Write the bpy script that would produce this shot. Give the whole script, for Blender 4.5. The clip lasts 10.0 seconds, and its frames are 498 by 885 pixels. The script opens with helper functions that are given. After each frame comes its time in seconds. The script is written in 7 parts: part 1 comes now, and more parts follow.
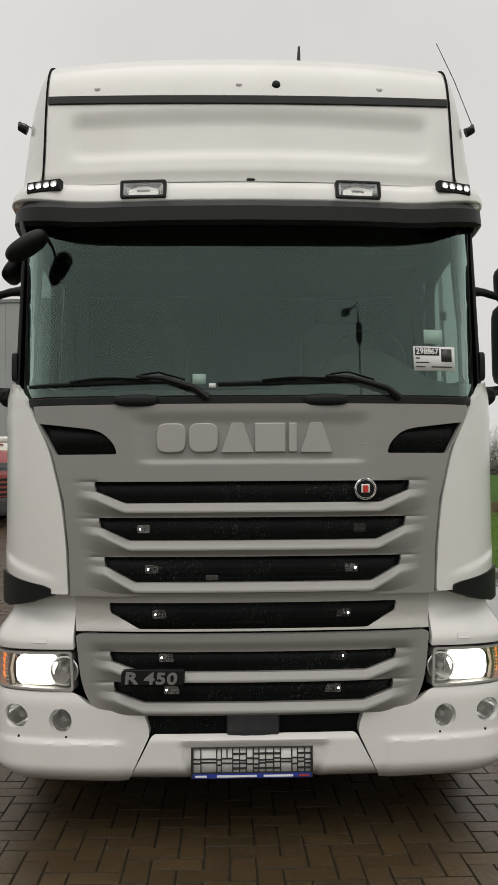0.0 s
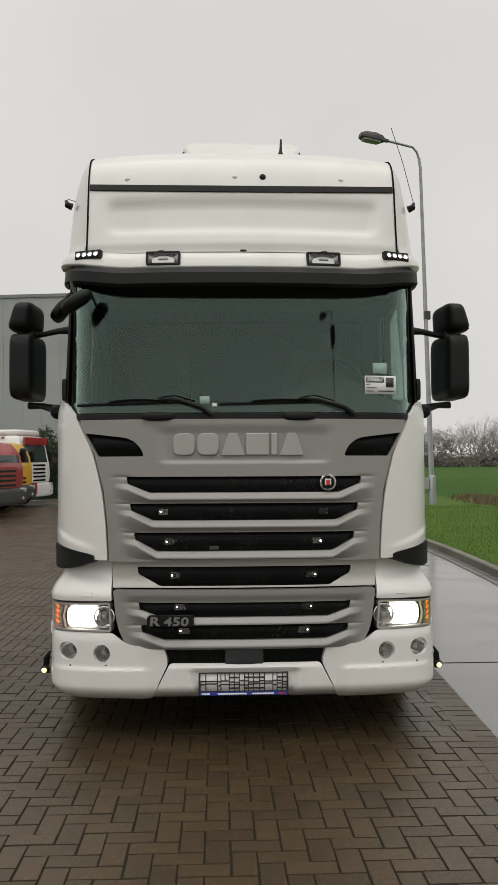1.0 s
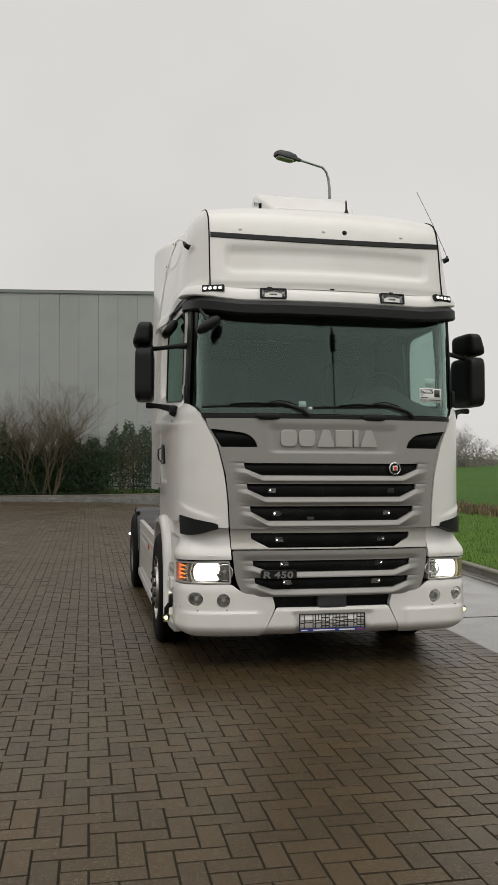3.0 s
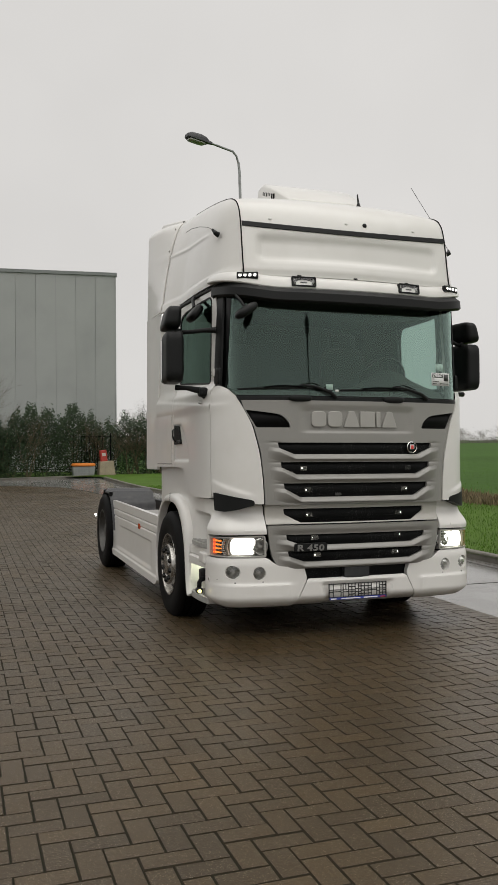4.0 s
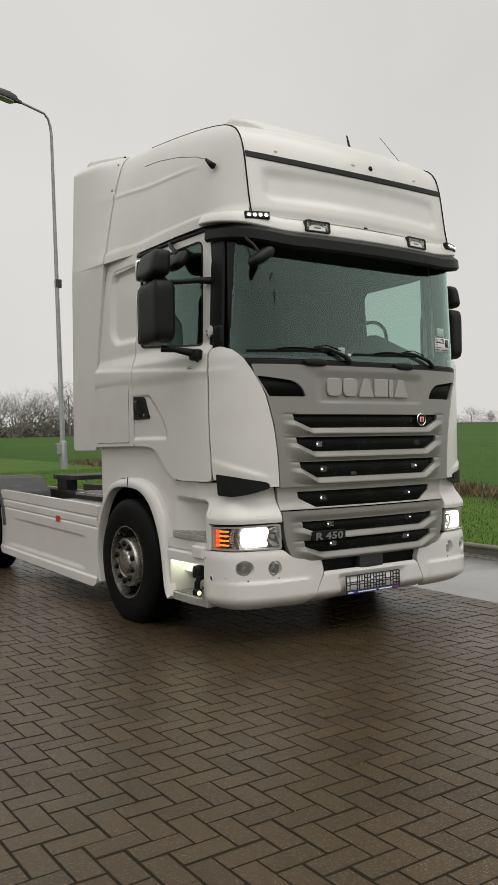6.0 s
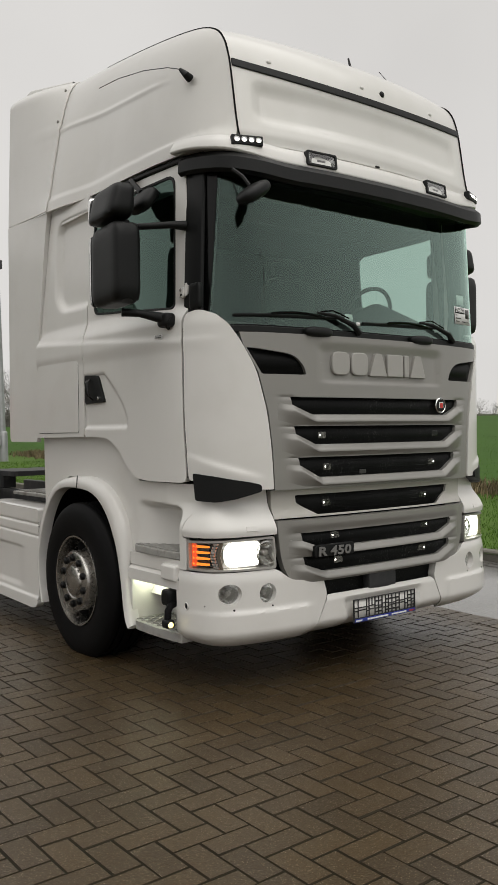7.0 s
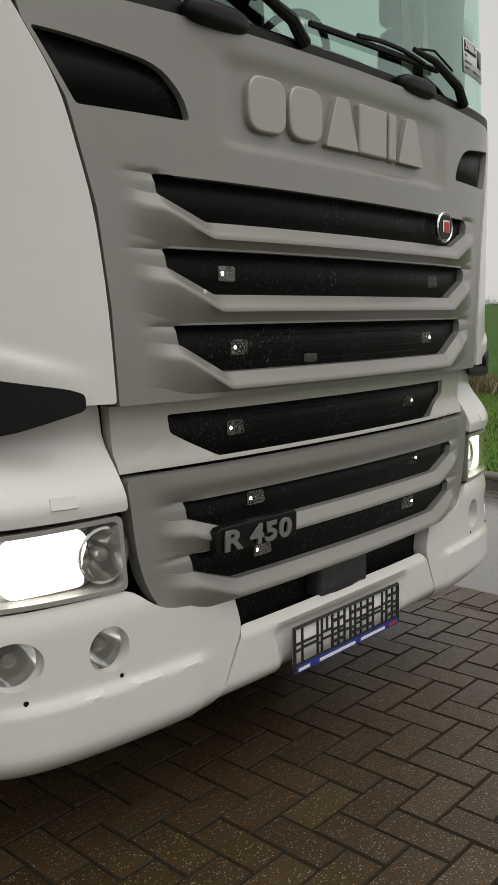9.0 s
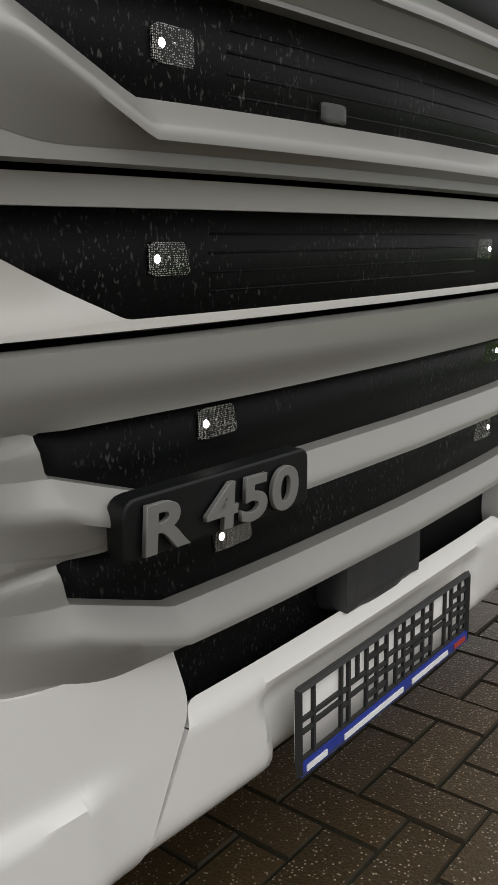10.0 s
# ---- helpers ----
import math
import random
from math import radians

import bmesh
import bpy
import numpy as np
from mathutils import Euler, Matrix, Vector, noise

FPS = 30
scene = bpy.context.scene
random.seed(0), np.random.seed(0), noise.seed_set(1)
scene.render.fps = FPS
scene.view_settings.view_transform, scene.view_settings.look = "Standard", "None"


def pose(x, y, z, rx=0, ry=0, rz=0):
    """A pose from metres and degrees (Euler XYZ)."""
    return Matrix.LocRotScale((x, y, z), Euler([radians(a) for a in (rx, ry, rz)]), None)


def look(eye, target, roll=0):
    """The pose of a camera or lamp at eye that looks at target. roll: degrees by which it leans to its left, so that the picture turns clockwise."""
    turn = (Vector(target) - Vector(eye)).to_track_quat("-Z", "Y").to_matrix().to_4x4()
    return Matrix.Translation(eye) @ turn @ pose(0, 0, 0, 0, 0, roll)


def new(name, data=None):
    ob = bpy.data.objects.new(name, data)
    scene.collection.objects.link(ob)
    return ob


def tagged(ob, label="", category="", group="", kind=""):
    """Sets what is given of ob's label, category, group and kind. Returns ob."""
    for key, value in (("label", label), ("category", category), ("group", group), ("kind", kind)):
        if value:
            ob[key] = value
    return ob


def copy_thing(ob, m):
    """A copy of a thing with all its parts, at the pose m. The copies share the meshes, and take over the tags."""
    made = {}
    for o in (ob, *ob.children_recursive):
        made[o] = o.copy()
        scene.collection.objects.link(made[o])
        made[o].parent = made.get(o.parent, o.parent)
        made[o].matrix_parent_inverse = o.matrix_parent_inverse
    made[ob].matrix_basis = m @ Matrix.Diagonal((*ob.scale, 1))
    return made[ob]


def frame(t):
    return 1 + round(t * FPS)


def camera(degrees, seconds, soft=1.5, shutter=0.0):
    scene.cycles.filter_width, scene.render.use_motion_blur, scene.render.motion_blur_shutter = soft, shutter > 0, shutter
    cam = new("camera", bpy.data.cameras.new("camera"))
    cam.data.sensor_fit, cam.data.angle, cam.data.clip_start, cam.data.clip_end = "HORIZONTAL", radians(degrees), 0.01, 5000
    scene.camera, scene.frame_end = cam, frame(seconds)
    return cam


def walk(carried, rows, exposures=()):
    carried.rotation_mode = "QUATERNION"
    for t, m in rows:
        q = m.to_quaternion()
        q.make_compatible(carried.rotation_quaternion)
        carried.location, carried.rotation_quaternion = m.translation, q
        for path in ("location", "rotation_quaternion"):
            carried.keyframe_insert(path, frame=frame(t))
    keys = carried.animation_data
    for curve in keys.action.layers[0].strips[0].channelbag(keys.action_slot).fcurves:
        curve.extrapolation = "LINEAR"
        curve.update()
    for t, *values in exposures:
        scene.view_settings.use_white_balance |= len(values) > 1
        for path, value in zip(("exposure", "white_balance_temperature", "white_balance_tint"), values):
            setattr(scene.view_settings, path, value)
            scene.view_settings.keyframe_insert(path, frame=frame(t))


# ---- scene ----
cam = camera(33.1, 10.0)
PATH = [
    (0, (0.207, 0.193, 1.663), (0.266, 2.191, 1.723), -0.8),
    (0.5, (0.202, -0.478, 1.712), (0.266, 1.521, 1.744), -0.7),
    (1, (0.165, -1.105, 1.708), (0.243, 0.893, 1.747), -0.7),
    (1.5, (0.075, -1.623, 1.739), (0.156, 0.375, 1.766), -0.5),
    (2, (-0.296, -1.965, 1.644), (-0.182, 0.031, 1.685), -0.4),
    (2.5, (-0.89, -2.214, 1.646), (-0.642, -0.23, 1.688), -0.2),
    (3, (-1.558, -2.394, 1.64), (-1.181, -0.43, 1.679), -0.1),
    (3.2, (-1.772, -2.467, 1.627), (-1.359, -0.51, 1.654), -0.3),
    (4.3, (-3.176, -2.296, 1.624), (-2.435, -0.439, 1.616), -0.1),
    (4.5, (-3.373, -2.181, 1.624), (-2.58, -0.345, 1.617), 0.0),
    (5, (-3.798, -1.81, 1.62), (-2.86, -0.043, 1.603), -0.2),
    (5.5, (-3.939, -1.258, 1.598), (-2.891, 0.445, 1.569), -0.3),
    (5.7, (-3.938, -1.035, 1.572), (-2.859, 0.648, 1.537), -0.5),
    (6.8, (-3.497, 0.271, 1.514), (-2.29, 1.865, 1.454), -0.7),
    (7, (-3.367, 0.484, 1.51), (-2.142, 2.063, 1.445), -0.5),
    (7.5, (-2.996, 1.042, 1.463), (-1.687, 2.55, 1.364), -0.6),
    (8, (-2.586, 1.553, 1.417), (-1.22, 3.006, 1.261), -0.7),
    (8.5, (-2.14, 2.028, 1.364), (-0.72, 3.416, 1.126), -0.5),
    (9, (-1.652, 2.517, 1.317), (-0.196, 3.85, 0.996), -0.7),
    (9.5, (-1.219, 2.939, 1.225), (0.264, 4.223, 0.835), -0.8),
    (10, (-0.775, 3.318, 1.035), (0.725, 4.55, 0.552), -0.7),
]
walk(cam, [(t, look(eye, target, roll)) for t, eye, target, roll in PATH], exposures=((0, -0.10, 6500, 10), (8.5, -0.08, 6500, 10), (9.4, -0.26, 6450, 10), (10, 0.02, 6300, 10)))

# ---- light: overcast sky ----
world = bpy.data.worlds.new("overcast")
scene.world = world
world.use_nodes = True
wn, wl = world.node_tree.nodes, world.node_tree.links
wn.clear()
sky = wn.new("ShaderNodeTexSky")
sky.sky_type, sky.sun_disc = "NISHITA", False
sky.sun_elevation, sky.sun_rotation = radians(68), radians(188)
grey = wn.new("ShaderNodeHueSaturation")
grey.inputs["Saturation"].default_value = 0.03
cloud = wn.new("ShaderNodeMix")
cloud.data_type = "RGBA"
cloud.inputs[0].default_value = 0.93
cloud.inputs[7].default_value = (7.7, 7.53, 7.3, 1)
wbg = wn.new("ShaderNodeBackground")
wbg.inputs["Strength"].default_value = 0.1
wout = wn.new("ShaderNodeOutputWorld")
wl.new(sky.outputs[0], grey.inputs["Color"])
wl.new(grey.outputs[0], cloud.inputs[6])
clouds = wn.new("ShaderNodeTexNoise")
clouds.inputs["Scale"].default_value, clouds.inputs["Detail"].default_value = 2.2, 4
wco = wn.new("ShaderNodeTexCoord")
wl.new(wco.outputs["Generated"], clouds.inputs["Vector"])
thick = wn.new("ShaderNodeMapRange")
thick.inputs[1].default_value, thick.inputs[2].default_value, thick.inputs[3].default_value, thick.inputs[4].default_value = 0.3, 0.7, 0.93, 1.06
wl.new(clouds.outputs[0], thick.inputs[0])
veil = wn.new("ShaderNodeVectorMath")
veil.operation = "SCALE"
wl.new(cloud.outputs[2], veil.inputs[0])
wl.new(thick.outputs[0], veil.inputs["Scale"])
wl.new(veil.outputs[0], wbg.inputs["Color"])
wl.new(wbg.outputs[0], wout.inputs[0])
sun = new("sun", bpy.data.lights.new("sun", "SUN"))
sun.data.energy, sun.data.angle, sun.data.color = 1.75, radians(80), (1.0, 0.975, 0.93)
sun.matrix_world = look((0, -2.5, 14), (0.3, 3, 0))


# ---- materials ----
def mat(name, base, rough=0.5, metal=0.0, vary=0.0, scale=6.0, fine=0.0, fine_scale=120.0, bump=0.0, coat=0.0, emit=0.0, dirt=None, island=0.0, rand=0.0, spec=0.5):
    """A procedural surface: base colour with broad and fine variation, bump, dirt and gloss."""
    m = bpy.data.materials.new(name)
    m.use_nodes = True
    n, l = m.node_tree.nodes, m.node_tree.links
    p = n["Principled BSDF"]
    p.inputs["Roughness"].default_value, p.inputs["Metallic"].default_value = rough, metal
    p.inputs["Coat Weight"].default_value = coat
    p.inputs["Coat Roughness"].default_value = 0.06
    p.inputs["Specular IOR Level"].default_value = spec
    co = n.new("ShaderNodeTexCoord")
    col = n.new("ShaderNodeRGB")
    col.outputs[0].default_value = (*base, 1)
    out = col.outputs[0]

    def scaled(src, factor_socket, lo, hi):
        nonlocal out
        r = n.new("ShaderNodeMapRange")
        r.inputs[3].default_value, r.inputs[4].default_value = lo, hi
        l.new(factor_socket, r.inputs[0])
        v = n.new("ShaderNodeVectorMath")
        v.operation = "SCALE"
        l.new(src, v.inputs[0])
        l.new(r.outputs[0], v.inputs["Scale"])
        out = v.outputs[0]

    def noise_tex(s, detail=4):
        t = n.new("ShaderNodeTexNoise")
        t.inputs["Scale"].default_value, t.inputs["Detail"].default_value = s, detail
        l.new(co.outputs["Object"], t.inputs["Vector"])
        return t
    if vary:
        scaled(out, noise_tex(scale).outputs[0], 1 - vary * 1.6, 1 + vary * 1.6)
    if fine:
        scaled(out, noise_tex(fine_scale, 2).outputs[0], 1 - fine * 1.6, 1 + fine * 1.6)
    if island:
        g = n.new("ShaderNodeNewGeometry")
        scaled(out, g.outputs["Random Per Island"], 1 - island, 1 + island)
    if rand:
        g = n.new("ShaderNodeObjectInfo")
        scaled(out, g.outputs["Random"], 1 - rand, 1 + rand)
    if dirt:
        colour, amount, s = dirt
        t = noise_tex(s, 8)
        r = n.new("ShaderNodeMapRange")
        r.inputs[1].default_value, r.inputs[2].default_value, r.inputs[4].default_value = 0.5, 0.75, amount
        l.new(t.outputs[0], r.inputs[0])
        mx = n.new("ShaderNodeMix")
        mx.data_type = "RGBA"
        mx.inputs[7].default_value = (*colour, 1)
        l.new(r.outputs[0], mx.inputs[0])
        l.new(out, mx.inputs[6])
        out = mx.outputs[2]
        rr = n.new("ShaderNodeMapRange")
        rr.inputs[3].default_value, rr.inputs[4].default_value = rough, min(1, rough + 0.35 * amount)
        l.new(r.outputs[0], rr.inputs[0])
        l.new(rr.outputs[0], p.inputs["Roughness"])
    if bump:
        b = n.new("ShaderNodeBump")
        b.inputs["Strength"].default_value, b.inputs["Distance"].default_value = bump, 0.002
        l.new(noise_tex(fine_scale, 5).outputs[0], b.inputs["Height"])
        l.new(b.outputs[0], p.inputs["Normal"])
    l.new(out, p.inputs["Base Color"])
    if emit:
        l.new(out, p.inputs["Emission Color"])
        p.inputs["Emission Strength"].default_value = emit
    return m


def glass_mat(name, tint, sheen=(1, 1, 1), rough=0.0):
    """A thin pane: tinted see-through, with a gloss that grows towards grazing sight."""
    m = bpy.data.materials.new(name)
    m.use_nodes = True
    n, l = m.node_tree.nodes, m.node_tree.links
    n.remove(n["Principled BSDF"])
    out = n["Material Output"]
    t, g, f, mx = n.new("ShaderNodeBsdfTransparent"), n.new("ShaderNodeBsdfGlossy"), n.new("ShaderNodeLayerWeight"), n.new("ShaderNodeMixShader")
    t.inputs[0].default_value = (*tint, 1)
    g.inputs["Color"].default_value = (*sheen, 1)
    g.inputs["Roughness"].default_value = rough
    f.inputs["Blend"].default_value = 0.5
    p = n.new("ShaderNodeMath")
    p.operation = "POWER"
    p.inputs[1].default_value = 2.15
    l.new(f.outputs["Facing"], p.inputs[0])
    r = n.new("ShaderNodeMapRange")
    r.inputs[3].default_value, r.inputs[4].default_value = 0.084, 1.0
    l.new(p.outputs[0], r.inputs[0])
    l.new(r.outputs[0], mx.inputs[0])
    l.new(t.outputs[0], mx.inputs[1])
    l.new(g.outputs[0], mx.inputs[2])
    l.new(mx.outputs[0], out.inputs[0])
    return m


WHITE = mat("white_paint", (0.715, 0.703, 0.672), 0.28, vary=0.02, scale=2.0, coat=0.5, dirt=((0.55, 0.53, 0.48), 0.25, 3.0))
SILVER = mat("silver_paint", (0.260, 0.254, 0.236), 0.36, metal=0.15, vary=0.03, scale=3, coat=0.3, dirt=((0.3, 0.28, 0.25), 0.25, 5.0))
BLACK = mat("black_plastic", (0.0042, 0.0048, 0.0048), 0.46, vary=0.15, scale=9, fine=0.15, bump=0.12, spec=0.27, dirt=((0.008, 0.008, 0.0075), 0.4, 7.0))
GLOSS = mat("gloss_black", (0.003, 0.0033, 0.0033), 0.22, vary=0.2, scale=8, spec=0.24, dirt=((0.012, 0.012, 0.011), 0.4, 14.0))
# near-black: stands in for shade in gaps and hollows, also for black parts
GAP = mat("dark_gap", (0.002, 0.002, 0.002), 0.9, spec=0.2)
RUBBER = mat("rubber", (0.0026, 0.0026, 0.0028), 0.6, vary=0.25, scale=7, fine=0.2, bump=0.25, spec=0.13, dirt=((0.008, 0.0075, 0.007), 0.4, 9.0))
STEEL = mat("dull_steel", (0.36, 0.35, 0.33), 0.45, metal=0.75, vary=0.1, scale=9, dirt=((0.16, 0.14, 0.12), 0.6, 12.0))
RIM_STEEL = mat("wheel_steel", (0.44, 0.425, 0.40), 0.24, metal=0.95, vary=0.12, scale=9, dirt=((0.10, 0.09, 0.078), 0.6, 12.0))
CHROME = mat("chrome", (0.75, 0.75, 0.74), 0.12, metal=1.0, vary=0.03)
FRAME = mat("chassis_black", (0.016, 0.016, 0.017), 0.6, vary=0.2, scale=8, dirt=((0.1, 0.095, 0.085), 0.5, 11.0))
LAMP_ON = mat("lit_lamp", (1.0, 0.97, 0.9), 0.3, emit=3.8)
BULB = mat("lit_bulb", (1.0, 0.96, 0.88), 0.3, emit=7.0)
AMBER = mat("amber_lit", (0.85, 0.085, 0.006), 0.3, emit=0.70, fine=0.5, fine_scale=160)
AMBER_LED = mat("amber_led", (1.0, 0.27, 0.02), 0.3, emit=1.05)
CLEAR = glass_mat("clear_glass", (0.98, 0.99, 0.98))
TINTED = glass_mat("tinted_glass", (0.83, 0.92, 0.885), (0.74, 1.0, 0.90))
DOOR_GLASS = glass_mat("tinted_door_glass", (0.50, 0.66, 0.60), (0.42, 0.60, 0.53))
INTERIOR = mat("interior_grey", (0.026, 0.030, 0.028), 0.8, vary=0.1, scale=8, fine=0.15)
INTERIOR_DARK = mat("interior_dark", (0.014, 0.017, 0.016), 0.7, vary=0.1, scale=8, fine=0.1)
PAPER = mat("paper", (0.78, 0.78, 0.77), 0.7, vary=0.02)
INK = mat("ink", (0.02, 0.02, 0.02), 0.7)
BLUE = mat("blue_print", (0.02, 0.04, 0.28), 0.4, vary=0.05)
RED = mat("red_print", (0.55, 0.03, 0.025), 0.4, vary=0.05)
PALE = mat("pale_silver_paint", (0.50, 0.485, 0.445), 0.34, metal=0.05, vary=0.02, scale=3, coat=0.3, dirt=((0.4, 0.38, 0.34), 0.25, 5.0))
LENS_GREY = mat("lens_grey", (0.04, 0.040, 0.037), 0.35, vary=0.2, scale=40, fine=0.2)


def mesh_mat():
    """Fine black wire mesh with dried drops and runs."""
    m = mat("black_mesh", (0.0036, 0.0040, 0.0040), 0.42, vary=0.2, scale=8, spec=0.11)
    n, l = m.node_tree.nodes, m.node_tree.links
    p = n["Principled BSDF"]
    src = p.inputs["Base Color"].links[0].from_socket
    co = n.new("ShaderNodeTexCoord")
    mp = n.new("ShaderNodeMapping")
    mp.inputs["Scale"].default_value = (1.0, 1.0, 0.45)
    l.new(co.outputs["Object"], mp.inputs[0])
    drops = n.new("ShaderNodeTexNoise")
    drops.inputs["Scale"].default_value, drops.inputs["Detail"].default_value = 230, 3
    l.new(mp.outputs[0], drops.inputs["Vector"])
    broad = n.new("ShaderNodeTexNoise")
    broad.inputs["Scale"].default_value = 3.5
    l.new(co.outputs["Object"], broad.inputs["Vector"])
    a, b_ = n.new("ShaderNodeMapRange"), n.new("ShaderNodeMapRange")
    a.inputs[1].default_value, a.inputs[2].default_value = 0.60, 0.68
    b_.inputs[1].default_value, b_.inputs[2].default_value = 0.42, 0.62
    l.new(drops.outputs[0], a.inputs[0])
    l.new(broad.outputs[0], b_.inputs[0])
    k = n.new("ShaderNodeMath")
    k.operation = "MULTIPLY"
    l.new(a.outputs[0], k.inputs[0])
    l.new(b_.outputs[0], k.inputs[1])
    mx = n.new("ShaderNodeMix")
    mx.data_type = "RGBA"
    mx.inputs[7].default_value = (0.085, 0.086, 0.083, 1)
    l.new(k.outputs[0], mx.inputs[0])
    l.new(src, mx.inputs[6])
    l.new(mx.outputs[2], p.inputs["Base Color"])
    v = n.new("ShaderNodeTexVoronoi")
    v.inputs["Scale"].default_value = 700
    b = n.new("ShaderNodeBump")
    b.inputs["Strength"].default_value, b.inputs["Distance"].default_value = 0.35, 0.0006
    l.new(co.outputs["Object"], v.inputs["Vector"])
    l.new(v.outputs["Distance"], b.inputs["Height"])
    l.new(b.outputs[0], p.inputs["Normal"])
    return m


def lens_mesh_mat():
    """A lamp's glass seen through fine wire mesh: dark wires over a patchy bright reflector."""
    m = mat("lamp_behind_mesh", (0.50, 0.485, 0.45), 0.25, metal=0.25, vary=0.40, scale=45, fine=0.3, fine_scale=160)
    n, l = m.node_tree.nodes, m.node_tree.links
    p = n["Principled BSDF"]
    src = p.inputs["Base Color"].links[0].from_socket
    co = n.new("ShaderNodeTexCoord")
    v = n.new("ShaderNodeTexVoronoi")
    v.inputs["Scale"].default_value = 420
    v.inputs["Randomness"].default_value = 0.35
    l.new(co.outputs["Object"], v.inputs["Vector"])
    r = n.new("ShaderNodeMapRange")
    r.inputs[1].default_value, r.inputs[2].default_value = 0.30, 0.42
    l.new(v.outputs["Distance"], r.inputs[0])
    mx = n.new("ShaderNodeMix")
    mx.data_type = "RGBA"
    mx.inputs[7].default_value = (0.006, 0.006, 0.006, 1)
    l.new(r.outputs[0], mx.inputs[0])
    l.new(src, mx.inputs[6])
    l.new(mx.outputs[2], p.inputs["Base Color"])
    return m


LENS_MESH = lens_mesh_mat()
MESHY = mesh_mat()
DARKSTEEL = mat("dark_steel", (0.10, 0.098, 0.092), 0.5, metal=0.5, vary=0.2, scale=20)
DARKPLASTIC = mat("grey_plastic", (0.03, 0.031, 0.034), 0.42, vary=0.12, scale=8, fine=0.15, bump=0.2, dirt=((0.1, 0.1, 0.09), 0.4, 9.0))
STEELGRATE = mat("step_plate", (0.34, 0.335, 0.315), 0.5, metal=0.1, vary=0.15, scale=14, dirt=((0.14, 0.13, 0.11), 0.6, 18.0))
AMBER_DULL = mat("amber_reflector", (0.42, 0.07, 0.02), 0.25, vary=0.2, scale=60)
RED_DULL = mat("red_plastic", (0.38, 0.04, 0.03), 0.5, vary=0.1, scale=20)
YELLOW_ON = mat("lit_yellow_lens", (1.0, 0.85, 0.30), 0.3, emit=2.5)
DARKCHROME = mat("dark_reflector", (0.20, 0.20, 0.195), 0.25, metal=0.9, vary=0.1, scale=12)
LENS_RIM = mat("lens_rim", (0.42, 0.41, 0.385), 0.3, metal=0.4, vary=0.08, scale=12)
BRONZE = mat("bronze_bezel", (0.16, 0.13, 0.10), 0.35, metal=0.6, vary=0.1, scale=12)
HOLDER_WHITE = mat("white_backing", (0.72, 0.71, 0.68), 0.5, vary=0.04, scale=12)
PALE_CARD = mat("pale_card", (0.45, 0.52, 0.48), 0.7, vary=0.05, scale=20)
BADGE_GREY = mat("badge_silver", (0.20, 0.198, 0.19), 0.38, metal=0.3, vary=0.08, scale=14)
PALE_SILVER = mat("bright_silver", (0.36, 0.35, 0.325), 0.3, metal=0.2, vary=0.03, scale=5, coat=0.3)


# ---- tools for shapes ----
def chaikin(pts, n=3, closed=False):
    pts = [Vector(p) for p in pts]
    for _ in range(n):
        q = [] if closed else [pts[0]]
        rng = range(len(pts)) if closed else range(len(pts) - 1)
        for i in rng:
            a, b = pts[i], pts[(i + 1) % len(pts)]
            q += [a.lerp(b, 0.25), a.lerp(b, 0.75)]
        pts = q + ([] if closed else [pts[-1]])
    return pts


def rounded(pts, r, n=4):
    """A closed polygon with its corners rounded; r: one radius or one for each corner."""
    rs = r if isinstance(r, (list, tuple)) else [r] * len(pts)
    out, k = [], len(pts)
    for i in range(k):
        p, a, b = Vector(pts[i]), Vector(pts[i - 1]), Vector(pts[(i + 1) % k])
        if rs[i] <= 0:
            out.append(tuple(p))
            continue
        da, db = min(rs[i], (a - p).length * 0.45), min(rs[i], (b - p).length * 0.45)
        s, e = p + (a - p).normalized() * da, p + (b - p).normalized() * db
        for j in range(n + 1):
            f = j / n
            out.append(tuple(s * (1 - f) ** 2 + p * 2 * f * (1 - f) + e * f * f))
    return out


def mirrored(pts):
    return [(-x, z) for x, z in reversed(pts)]


def finish(name, bm, material, parent=None, label="", smooth=True, bevel=0.0, thick=0.0, offset=-1.0, segs=2):
    """Links a bmesh as one mesh object, under its thing or part."""
    me = bpy.data.meshes.new(name)
    bm.normal_update()
    bm.to_mesh(me)
    bm.free()
    me.materials.append(material)
    ob = new(name, me)
    if parent:
        ob.parent = parent
    if label:
        tagged(ob, label)
    if smooth:
        me.shade_smooth()
    if thick:
        s = ob.modifiers.new("thickness", "SOLIDIFY")
        s.thickness, s.offset, s.use_even_offset = thick, offset, False
    if bevel:
        b = ob.modifiers.new("edges", "BEVEL")
        b.width, b.segments, b.limit_method, b.angle_limit = bevel, segs, "ANGLE", radians(38)
        b.harden_normals = True
    elif smooth:
        me.set_sharp_from_angle(angle=radians(38))
    return ob


part = finish


